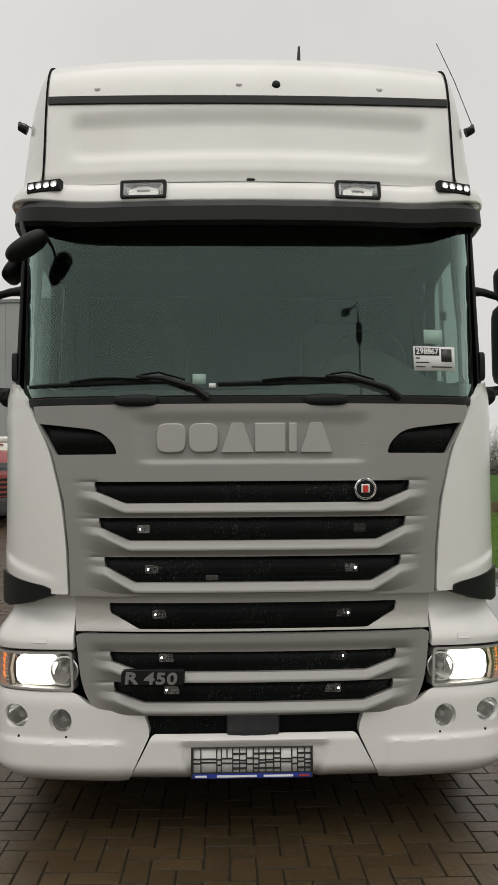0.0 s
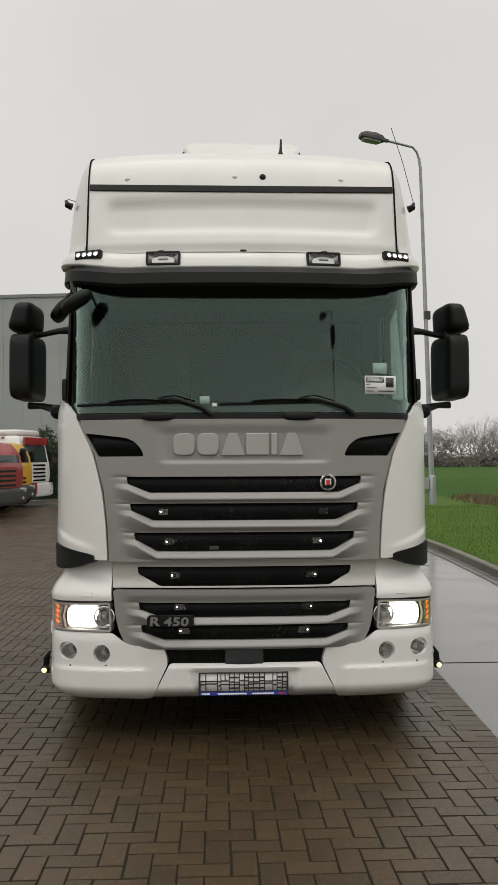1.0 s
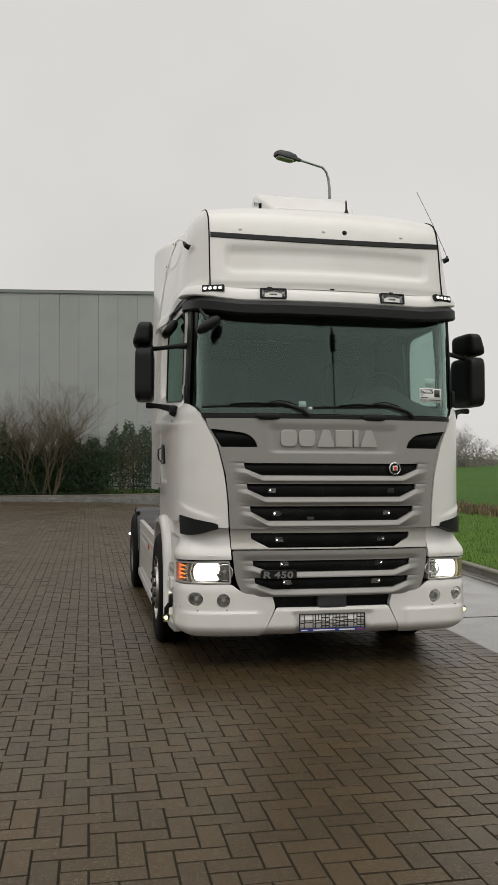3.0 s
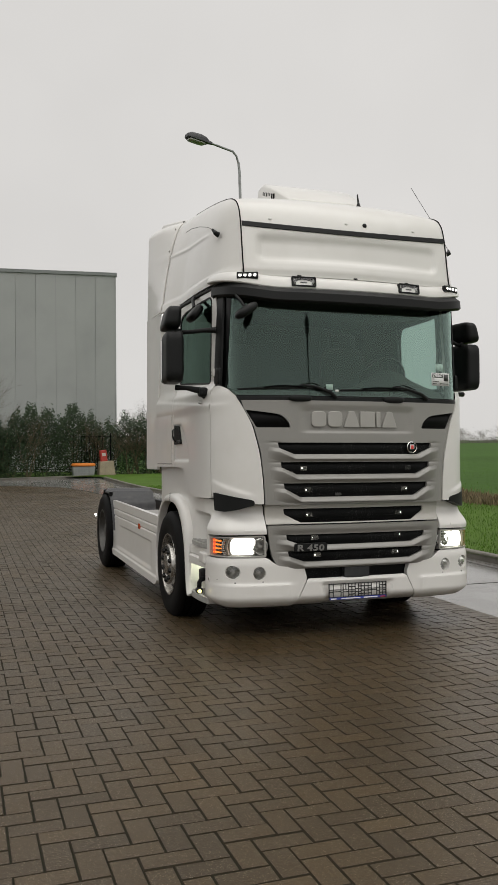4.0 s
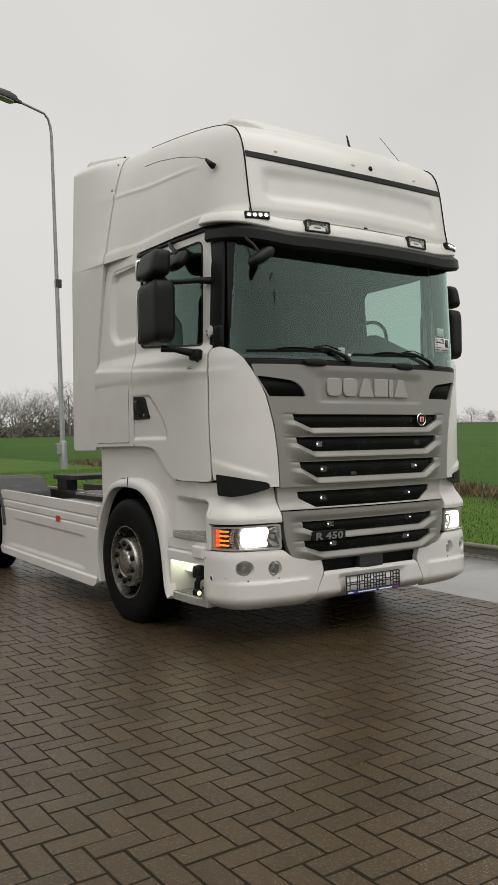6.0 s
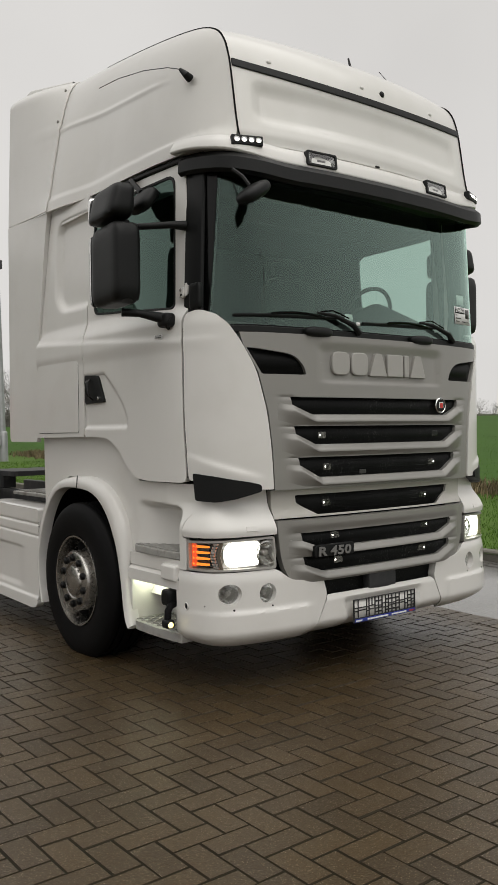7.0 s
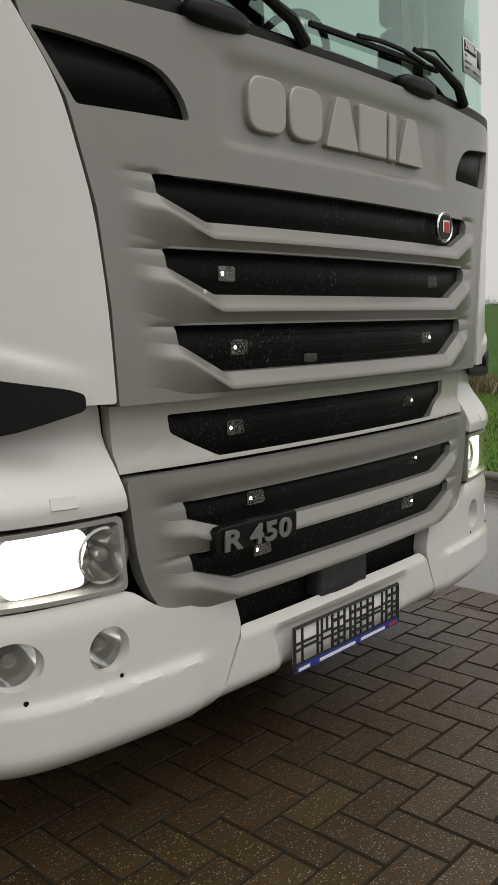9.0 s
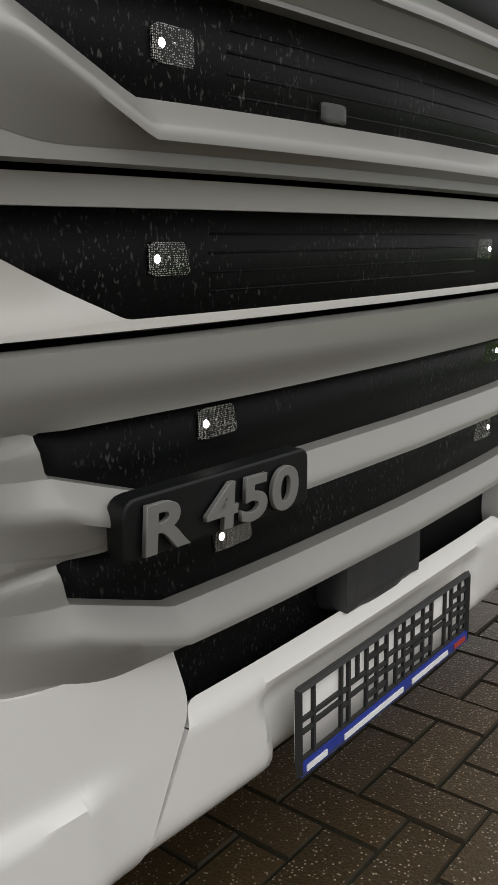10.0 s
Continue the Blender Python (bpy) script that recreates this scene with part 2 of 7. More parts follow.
def sheet(outline, holes=(), du=0.05, dv=0.05):
    """A flat sheet in x and y with holes, cut into a grid so that it can be bent."""
    bm = bmesh.new()
    edges, first = [], None
    for loop in (outline, *holes):
        vs = [bm.verts.new((p[0], p[1], 0)) for p in loop]
        first = first or vs
        edges += [bm.edges.new((vs[i], vs[(i + 1) % len(vs)])) for i in range(len(vs))]
    if holes:
        bmesh.ops.triangle_fill(bm, use_beauty=True, use_dissolve=False, edges=edges)
    else:
        bm.faces.new(first)
    for axis, step in ((0, du), (1, dv)):
        lo, hi = min(p[axis] for p in outline), max(p[axis] for p in outline)
        k = max(1, int((hi - lo) / step))
        no = (1, 0, 0) if axis == 0 else (0, 1, 0)
        for i in range(1, k):
            c = lo + (hi - lo) * i / k
            bmesh.ops.bisect_plane(bm, geom=bm.verts[:] + bm.edges[:] + bm.faces[:], plane_co=(c, 0, 0) if axis == 0 else (0, c, 0), plane_no=no, dist=1e-5)
    bmesh.ops.remove_doubles(bm, verts=bm.verts[:], dist=2e-4)
    return bm


def bent(bm, mapping):
    for v in bm.verts:
        v.co = Vector(mapping(v.co.x, v.co.y))
    bm.normal_update()
    return bm


def face_out(bm, way):
    """Turns the faces so that they look along way on the whole."""
    bmesh.ops.recalc_face_normals(bm, faces=bm.faces[:])
    bm.normal_update()
    total = Vector((0, 0, 0))
    for f in bm.faces:
        total += f.normal * f.calc_area()
    if total.dot(Vector(way)) < 0:
        bmesh.ops.reverse_faces(bm, faces=bm.faces[:])
    return bm


def panel(name, outline, mapping, material, parent, way, thick=0.02, bevel=0.006, holes=(), du=0.05, dv=0.05, label="", segs=2):
    """A bent plate: flat outline with holes, mapped into place, with thickness inwards and rounded edges."""
    bm = face_out(bent(sheet(outline, holes, du, dv), mapping), way)
    return finish(name, bm, material, parent, label, True, bevel, thick, -1.0, segs)


def both(name, outline, mapping, material, parent, way, **k):
    """The plate and its mirror image on the other side of the vehicle."""
    a = panel(name, outline, mapping, material, parent, way, **k)
    b = panel(name, outline, lambda u, v: (lambda p: (-p[0], p[1], p[2]))(mapping(u, v)), material, parent, (-way[0], way[1], way[2]), **k)
    return a, b


def loft(rings, closed=True, caps=True):
    """A skin over rings of points, all with the same count."""
    bm = bmesh.new()
    rows = [[bm.verts.new(p) for p in r] for r in rings]
    k = len(rows[0])
    for a, b in zip(rows, rows[1:]):
        for i in range(k if closed else k - 1):
            j = (i + 1) % k
            try:
                bm.faces.new((a[i], a[j], b[j], b[i]))
            except ValueError:
                pass
    if caps and closed:
        bm.faces.new(rows[0][::-1])
        bm.faces.new(rows[-1])
    bmesh.ops.recalc_face_normals(bm, faces=bm.faces[:])
    return bm


def box(x0, y0, z0, x1, y1, z1, bm=None, m=None):
    bm = bm or bmesh.new()
    r = bmesh.ops.create_cube(bm, size=1)["verts"]
    for v in r:
        c = Vector((x0 + (v.co.x + 0.5) * (x1 - x0), y0 + (v.co.y + 0.5) * (y1 - y0), z0 + (v.co.z + 0.5) * (z1 - z0)))
        v.co = m @ c if m else c
    return bm


def tube(points, r, sides=8, bm=None, taper=None):
    """A round rod along points; taper: a radius for each point."""
    bm = bm or bmesh.new()
    pts = [Vector(p) for p in points]
    rows = []
    side = None
    for i, p in enumerate(pts):
        d = (pts[min(i + 1, len(pts) - 1)] - pts[max(i - 1, 0)]).normalized()
        if side is None:
            side = d.orthogonal().normalized()
        side = (side - d * side.dot(d)).normalized()
        up = d.cross(side)
        rad = taper[i] if taper else r
        rows.append([bm.verts.new(p + (side * math.cos(a) + up * math.sin(a)) * rad) for a in [2 * math.pi * j / sides for j in range(sides)]])
    for a, b in zip(rows, rows[1:]):
        for i in range(sides):
            bm.faces.new((a[i], a[(i + 1) % sides], b[(i + 1) % sides], b[i]))
    bm.faces.new(rows[0][::-1])
    bm.faces.new(rows[-1])
    return bm


def lathe(profile, n=48, axis="x", bm=None):
    """A turned body from (radius, along) pairs round the x axis."""
    rings = []
    for r, a in profile:
        rings.append([(a, r * math.cos(2 * math.pi * i / n), r * math.sin(2 * math.pi * i / n)) for i in range(n)])
    return loft(rings, True, False)


def ellipsoid(c, r, seg=24, m=None):
    bm = bmesh.new()
    bmesh.ops.create_uvsphere(bm, u_segments=seg, v_segments=seg // 2, radius=1)
    for v in bm.verts:
        p = Vector((v.co.x * r[0], v.co.y * r[1], v.co.z * r[2]))
        v.co = (m @ p if m else p) + Vector(c)
    return bm


def super_box(c, r, power=4.0, seg=32, m=None):
    """A block with swollen, well rounded sides."""
    bm = bmesh.new()
    bmesh.ops.create_uvsphere(bm, u_segments=seg, v_segments=seg // 2, radius=1)
    for v in bm.verts:
        k = (abs(v.co.x) ** power + abs(v.co.y) ** power + abs(v.co.z) ** power) ** (1 / power)
        p = Vector((v.co.x / k * r[0], v.co.y / k * r[1], v.co.z / k * r[2]))
        v.co = (m @ p if m else p) + Vector(c)
    return bm


def interp(table, x):
    if x <= table[0][0]:
        return table[0][1]
    for (a, u), (b, w) in zip(table, table[1:]):
        if x <= b:
            f = (x - a) / (b - a)
            return u + (w - u) * f
    return table[-1][1]


def empty(name, m, label, category, group="", kind=""):
    e = new(name)
    e.matrix_world = m
    return tagged(e, label, category, group, kind)


# ---- ground ----
def stone_mat(name, base, random_kind):
    """Rough concrete paver: brown, flecked with pale grit, damp."""
    m = mat(name, base, 0.42, vary=0.20, scale=1.3, fine=0.5, fine_scale=170, bump=1.0, spec=0.40, island=0.20 if random_kind == "island" else 0, rand=0.20 if random_kind == "object" else 0)
    n, l = m.node_tree.nodes, m.node_tree.links
    p = n["Principled BSDF"]
    src = p.inputs["Base Color"].links[0].from_socket
    geo = n.new("ShaderNodeNewGeometry")
    v = n.new("ShaderNodeTexVoronoi")
    v.inputs["Scale"].default_value = 130
    l.new(geo.outputs["Position"], v.inputs["Vector"])
    r = n.new("ShaderNodeMapRange")
    r.inputs[1].default_value, r.inputs[2].default_value, r.inputs[3].default_value, r.inputs[4].default_value = 0.20, 0.30, 1.0, 0.0
    l.new(v.outputs["Distance"], r.inputs[0])
    pick = n.new("ShaderNodeMath")
    pick.operation = "GREATER_THAN"
    pick.inputs[1].default_value = 0.5
    sep = n.new("ShaderNodeSeparateColor")
    l.new(v.outputs["Color"], sep.inputs[0])
    l.new(sep.outputs[0], pick.inputs[0])
    k = n.new("ShaderNodeMath")
    k.operation = "MULTIPLY"
    l.new(r.outputs[0], k.inputs[0])
    l.new(pick.outputs[0], k.inputs[1])
    mx = n.new("ShaderNodeMix")
    mx.data_type = "RGBA"
    mx.inputs[7].default_value = (0.33, 0.28, 0.21, 1)
    l.new(k.outputs[0], mx.inputs[0])
    l.new(src, mx.inputs[6])
    l.new(mx.outputs[2], p.inputs["Base Color"])
    wet = n.new("ShaderNodeTexNoise")
    wet.inputs["Scale"].default_value, wet.inputs["Detail"].default_value = 0.6, 5
    l.new(geo.outputs["Position"], wet.inputs["Vector"])
    rr = n.new("ShaderNodeMapRange")
    rr.inputs[1].default_value, rr.inputs[2].default_value, rr.inputs[3].default_value, rr.inputs[4].default_value = 0.35, 0.65, 0.28, 0.44
    l.new(wet.outputs[0], rr.inputs[0])
    l.new(rr.outputs[0], p.inputs["Roughness"])
    return m


PAVER = stone_mat("paver", (0.052, 0.0335, 0.0140), "island")
PAVER_NEAR = stone_mat("paver_near", (0.052, 0.0335, 0.0140), "object")
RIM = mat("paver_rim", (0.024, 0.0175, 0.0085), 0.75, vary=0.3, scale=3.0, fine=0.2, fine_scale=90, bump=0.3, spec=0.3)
JOINT = mat("joint_sand", (0.017, 0.016, 0.009), 0.85, vary=0.4, scale=2.0, fine=0.3, fine_scale=90, bump=0.4, spec=0.2)
CONC = mat("wet_concrete", (0.16, 0.157, 0.149), 0.15, vary=0.18, scale=0.6, fine=0.12, fine_scale=90, bump=0.08, dirt=((0.16, 0.155, 0.145), 0.7, 0.8))
GRASS = mat("lawn", (0.062, 0.118, 0.014), 0.8, vary=0.25, scale=0.7, fine=0.35, fine_scale=40, spec=0.12)
BLADE = mat("grass_blade", (0.060, 0.122, 0.012), 0.7, island=0.45, spec=0.12)
DRY = mat("dry_reed", (0.15, 0.115, 0.06), 0.8, island=0.4, vary=0.2, scale=1.0)
FIELD = mat("field_grass", (0.040, 0.092, 0.012), 0.85, vary=0.16, scale=0.05, fine=0.2, fine_scale=1.5, spec=0.1)
KERB = mat("kerb_stone", (0.145, 0.135, 0.115), 0.7, vary=0.25, scale=3, fine=0.2, fine_scale=60, bump=0.3, rand=0.12)
GUTTER = mat("gutter_stone", (0.10, 0.095, 0.085), 0.35, vary=0.2, scale=2, rand=0.25)
CLAD = mat("grey_cladding", (0.335, 0.348, 0.338), 0.5, vary=0.03, scale=0.3, rand=0.025, dirt=((0.24, 0.255, 0.245), 0.5, 0.35))
CLAD_TRIM = mat("cladding_trim", (0.20, 0.215, 0.21), 0.5, vary=0.05, scale=1)
SOIL = mat("verge_soil", (0.030, 0.032, 0.016), 0.9, vary=0.35, scale=1.5, fine=0.4, fine_scale=30, bump=0.6, spec=0.15)
LEAF = mat("hedge_leaf", (0.026, 0.045, 0.019), 0.65, spec=0.2, island=0.5, vary=0.2, scale=2)
TWIG = mat("bare_twig", (0.098, 0.078, 0.044), 0.85, vary=0.2, scale=3)
# haze is put into the pale base colours of far trees and scrub
HAZY_TWIG = mat("hazy_twig", (0.22, 0.208, 0.188), 0.9, vary=0.1, scale=0.5)
HAZY_SCRUB = mat("far_scrub", (0.125, 0.12, 0.10), 0.95, island=0.16, spec=0.1)
GALV = mat("galvanised_steel", (0.33, 0.34, 0.34), 0.5, metal=0.5, vary=0.15, scale=2.5, dirt=((0.22, 0.22, 0.21), 0.5, 4.0))


def gz(x, y):
    """Height of the yard: it falls gently past the truck and levels out, and falls a little towards the kerb."""
    t = (8.9 - max(-16.0, y)) / 1.5
    fall = 1.5 * (math.log1p(math.exp(t)) if t < 30 else t)
    return -0.13 + 0.0255 * fall - 0.008 * max(-6.0, min(4.0, x))


def drape(bm):
    """Lays a flat mesh onto the fall of the yard."""
    for v in bm.verts:
        v.co.z += gz(v.co.x, v.co.y)
    return bm


def slab(name, pts, z, material, label, category, step=0.0):
    bm = bmesh.new()
    f = bm.faces.new([bm.verts.new((x, y, z)) for x, y in pts])
    bmesh.ops.triangulate(bm, faces=[f])
    if step:
        for axis in (0, 1):
            lo, hi = min(p[axis] for p in pts), max(p[axis] for p in pts)
            for i in range(1, int((hi - lo) / step)):
                c = lo + step * i
                bmesh.ops.bisect_plane(bm, geom=bm.verts[:] + bm.edges[:] + bm.faces[:], plane_co=(c, c, 0), plane_no=(1 - axis, axis, 0), dist=1e-4)
        drape(bm)
    face_out(bm, (0, 0, 1))
    return tagged(finish(name, bm, material, None, label, False), label, category, kind="structure")


KLINE = [(3.85, -40), (3.9, -10), (4.0, 2), (4.12, 6), (4.3, 9), (4.5, 12.5), (4.58, 16), (4.35, 20), (3.85, 24), (3.45, 28), (3.45, 32), (3.6, 38.4)]
KERBLINE = [tuple(p) for p in chaikin(KLINE, 2)]


def edge_x(y):
    """Where the pavers end and the concrete begins."""
    return interp([(-40, -0.56), (14, 2.41), (18, 2.34), (23.3, 1.97), (28, 1.45), (30.6, 0.9), (32.0, -0.6), (32.6, -3.0), (33.2, -50.0)], y)


HEDGE_KERB = [(-45, 32.6), (-12, 34.6), (-6.3, 35.8), (-0.8, 37.1), (2.0, 38.6), (3.4, 39.9), (3.75, 39.6)]


def hedge_y(x):
    return interp(HEDGE_KERB, x)


FIELD_Z = -0.36
slab("ground", [(-1500, -1500), (1500, -1500), (1500, 1500), (-1500, 1500)], FIELD_Z, FIELD, "flat green winter field reaching to the misty horizon", "field")
slab("road", [(edge_x(-40), -40)] + KERBLINE + list(reversed(HEDGE_KERB[:6])) + [(-45, 32.9)] + [(edge_x(y), y) for y in (32.6, 32.0, 30.6, 28, 23.3, 18, 14)], -0.006, CONC, "wet grey concrete road strip with damp stains", "road", 1.0)
lawn = slab("lawn", KERBLINE + [(10.3, 38.4), (10.3, 20), (10.3, -40)], 0.085, GRASS, "mown green lawn behind a kerb", "lawn", 1.5)
lawn2 = slab("lawn", HEDGE_KERB[:6] + [(3.7, 38.4), (10.3, 38.4), (10.3, 45), (-45, 45)], 0.083, GRASS, "narrow grass verge along the hedge foot", "lawn", 3.0)
verge = slab("verge", [(x, y + 0.16) for x, y in HEDGE_KERB[:4]] + [(-0.8, 39.6), (-6.3, 38.6), (-12, 37.4), (-45, 35.5)], 0.089, SOIL, "dark soil with leaf litter under the hedge", "soil", 3.0)
paving = slab("paving", [(-45, -40), (edge_x(-40), -40)] + [(edge_x(y), y) for y in (14, 18, 23.3, 28, 30.6, 32.0, 32.6)] + [(-45, 32.9)], -0.0045, JOINT, "brown damp herringbone brick paving of a yard", "paving", 1.0)

# kerb stones, and a stone gutter in front of them
def along(line, step):
    out, i, carry = [], 0, 0.0
    pts = [Vector(p) for p in line]
    pos, left = pts[0], step
    out.append(pts[0])
    for a, b in zip(pts, pts[1:]):
        d = (b - a).length
        t = left
        while t <= d:
            out.append(a.lerp(b, t / d))
            t += step
        left = t - d
    return out


kerb = empty("kerb", Matrix.Identity(4), "grey concrete kerb stones along the lawn", "kerb", kind="structure")
kl = along([p for p in KERBLINE if p[1] > -4], 1.0)
hk = along([p for p in reversed(HEDGE_KERB[1:6])], 1.0)
for a, b in list(zip(kl, kl[1:])) + list(zip(hk, hk[1:])):
    d = (b - a).normalized()
    nrm = Vector((d.y, -d.x))
    if b.x < a.x - 0.5:
        nrm = Vector((d.y, -d.x))
    bm = bmesh.new()
    q = []
    for p in (a + d * 0.004, b - d * 0.004):
        q.append([bm.verts.new((*(p + nrm * o), z)) for o, z in ((0.0, -0.05), (0.015, 0.10), (0.03, 0.115), (0.14, 0.115), (0.15, -0.05))])
    for i in range(4):
        bm.faces.new((q[0][i], q[0][i + 1], q[1][i + 1], q[1][i]))
    bm.faces.new(q[0][::-1])
    bm.faces.new(q[1])
    bmesh.ops.recalc_face_normals(bm, faces=bm.faces[:])
    drape(bm)
    part("kerb_stone", bm, KERB, kerb, smooth=False)
gutter = empty("gutter", Matrix.Identity(4), "two rows of small wet dark stones beside the kerb", "gutter", kind="structure")
gl_ = along([p for p in KERBLINE if -4 < p[1] < 26], 0.22)
gverts, gfaces = [], []
for a, b in zip(gl_, gl_[1:]):
    d = (b - a).normalized()
    nrm = Vector((-d.y, d.x))
    for o in (0.01, 0.125):
        c = [a + d * 0.006 + nrm * o, b - d * 0.006 + nrm * o, b - d * 0.006 + nrm * (o + 0.105), a + d * 0.006 + nrm * (o + 0.105)]
        z = 0.006 + random.uniform(-0.002, 0.003)
        m = sum((v for v in c), Vector((0, 0))) / 4
        k = len(gverts)
        gverts += [(*v, gz(*v) - 0.01) for v in c] + [(*(m + (v - m) * 0.9), gz(*m) + z) for v in c]
        gfaces += [(k + 4, k + 5, k + 6, k + 7)] + [(k + i, k + (i + 1) % 4, k + 4 + (i + 1) % 4, k + 4 + i) for i in range(4)]
me = bpy.data.meshes.new("gutter_stones")
me.from_pydata(gverts, [], gfaces)
me.materials.append(GUTTER)
gs = new("gutter_stones", me)
gs.parent = gutter
gs["kind"] = "stuff"
# joints across the concrete
for yj in (-8.5, -1.2, 6.1, 13.2, 20.5):
    part("road_joint", drape(box(edge_x(yj) + 0.02, yj - 0.008, -0.006, 3.8, yj + 0.008, -0.003)), GAP, bpy.data.objects["road"])

# ---- street lamps ----
def street_lamp(x, y, steel, label, box_up=False, size=1.045, turned=0):
    e = empty("street_lamp", pose(x, y, gz(x, y) + 0.085, 0, 0, turned) @ Matrix.Scale(size, 4), label, "street lamp", "street lamps")
    part("pole", tube([(0, 0, -0.1), (-0.01, 0, 1.0), (-0.02, 0, 1.05), (-0.25, -0.05, 12.0), (-0.30, -0.06, 12.4)], 0.1, 12, taper=[0.15, 0.14, 0.095, 0.052, 0.048]), steel, e)
    part("arm", tube([(-0.30, -0.06, 12.35), (-0.38, -0.09, 12.6), (-0.55, -0.15, 12.75), (-1.5, -0.4, 12.88)], 0.042, 10), steel, e)
    if box_up:
        part("camera_box", box(-0.42, -0.25, 11.1, -0.08, 0.08, 11.9), BLACK, e, bevel=0.02)
    part("junction_box", box(-0.30, -0.12, 0.55, -0.14, 0.06, 0.95), GALV, e, bevel=0.01)
    turn = Matrix.Rotation(radians(14), 3, "Z") @ Matrix.Rotation(radians(6), 3, "Y")
    rows = []
    for s, w, top, low in ((0.0, 0.05, 0.05, -0.05), (0.16, 0.075, 0.06, -0.06), (0.30, 0.19, 0.11, -0.11), (0.55, 0.22, 0.15, -0.12), (0.95, 0.21, 0.13, -0.11), (1.10, 0.15, 0.06, -0.08)):
        rows.append([Vector((-1.45, -0.38, 12.88)) + turn @ Vector((-s, a, b)) for a, b in ((-w, low), (w, low), (w, 0.3 * top), (0.7 * w, top), (-0.7 * w, top), (-w, 0.3 * top))])
    part("head", loft(rows), DARKPLASTIC, e, bevel=0.02)
    part("lens", super_box(Vector((-1.45, -0.38, 12.88)) + turn @ Vector((-0.68, 0, -0.125)), (0.34, 0.17, 0.05), 5, 24, turn), LENS_RIM, e)
    part("clamp", box(-0.20, -0.10, 6.6, 0.02, 0.06, 6.9), DARKPLASTIC, e, bevel=0.01)
    return e


lamp_a = street_lamp(8.17, 29.8, GALV, "tall grey street lamp with a curved arm on a lawn")
# black stands in for its backlit look; seen only mirrored in the windscreen
lamp_b = street_lamp(4.35, -8.7, BLACK, "street lamp with a box on its pole beside the kerb, backlit look painted black", True, 0.51, 60)

# ---- warehouse ----
hall = empty("warehouse", pose(5.5, 45, 0, 0, 0, -6) @ pose(-6.2, -45, 0), "tall grey metal-clad warehouse behind a hedge", "warehouse")
part("side_wall", box(6.05, 45.6, -0.05, 6.19, 90, 11.0), CLAD, hall)
part("backing_wall", box(-62, 45.26, -0.05, 6.04, 45.4, 10.98), CLAD_TRIM, hall)
nw = 57
for i in range(nw):
    x1 = 6.20 - 1.09 * i
    ob = part("cladding_panel", box(x1 - 1.078, 45.0 + 0.0, -0.05, x1 - 0.0, 45.25, 11.0), CLAD, hall, bevel=0.0)
part("roof_trim", box(-62.3, 44.93, 11.0, 6.32, 45.4, 11.18), CLAD_TRIM, hall)
part("roof", box(-62, 45.41, 11.0, 6.2, 90, 11.1), CLAD_TRIM, hall)
part("corner_trim", box(6.204, 44.97, -0.05, 6.26, 45.59, 10.98), CLAD, hall)


# ---- the white tractor unit ----
TX, TY = 0.32, 3.92
truck = empty("tractor_truck", pose(TX, TY, -0.013, -1.04, 0.46, 0), "white high-roof tractor truck with silver grille and lit headlamps", "truck")


class Plan:
    """A line round the front corner seen from above, from the middle of the nose to the side."""

    def __init__(self, pts):
        self.p = chaikin([(x, y) for x, y in pts], 4)
        self.s = [0.0]
        for a, b in zip(self.p, self.p[1:]):
            self.s.append(self.s[-1] + (b - a).length)
        self.xs = [(p.x, s) for p, s in zip(self.p, self.s)]
        self.ys = [(p.y, s) for p, s in zip(self.p, self.s)]
        self.tx, self.ty = list(zip(self.s, [p.x for p in self.p])), list(zip(self.s, [p.y for p in self.p]))
        self.yx, self.xy = [(p.x, p.y) for p in self.p], [(p.y, p.x) for p in self.p]

    def sx(self, x):
        return interp(self.xs, x)

    def sy(self, y):
        return interp(self.ys, y)

    def at(self, s, off=0.0):
        s = max(1e-4, s)
        x, y = interp(self.tx, s), interp(self.ty, s)
        x2, y2 = interp(self.tx, s + 0.01), interp(self.ty, s + 0.01)
        n = Vector((y2 - y, -(x2 - x)))
        n = n.normalized() if n.length > 1e-9 else Vector((0, -1))
        return x + n.x * off, y + n.y * off

    def front(self, x):
        return interp(self.yx, abs(x))

    def side(self, y):
        return interp(self.xy, y)


CAB = Plan([(0, -0.034), (0.4, -0.026), (0.75, 0.014), (0.95, 0.055), (1.1, 0.15), (1.19, 0.36), (1.222, 0.7), (1.222, 1.2), (1.222, 3.0)])
BUM = Plan([(0, 0.0), (0.4, 0.002), (0.8, 0.03), (1.03, 0.075), (1.165, 0.15), (1.212, 0.3), (1.215, 0.5), (1.215, 1.0)])


def fr(off=0.0):
    """The front face: across and up."""
    return lambda x, z: (x, CAB.front(x) + off + 0.008 * max(0.0, 1.15 - z) / 0.6, z)


def tumble(z):
    return interp([(0, 1.0), (2.1, 1.0), (2.95, 0.945), (4, 0.93)], z)


UPPER = [(0.3, 1.095), (0.42, 1.128), (0.8, 1.168), (1.4, 1.192), (2.0, 1.20)]


def side(off=0.0):
    """The left flank of the cab: back and up; above the waist it narrows towards the nose."""
    def f(y, z):
        t = max(0.0, min(1.0, (z - 2.03) / 0.12))
        t = t * t * (3 - 2 * t)
        x = CAB.side(y) * (1 - t) + (interp(UPPER, y) - 0.02 * max(0.0, z - 2.1)) * t
        return (-(x + off), y, z)
    return f


def corner(plan, off=0.0, shift=None):
    def f(s, z):
        o = off(s, z) if callable(off) else off
        x, y = plan.at(s, o)
        return (-x * tumble(z), y, z)
    return f


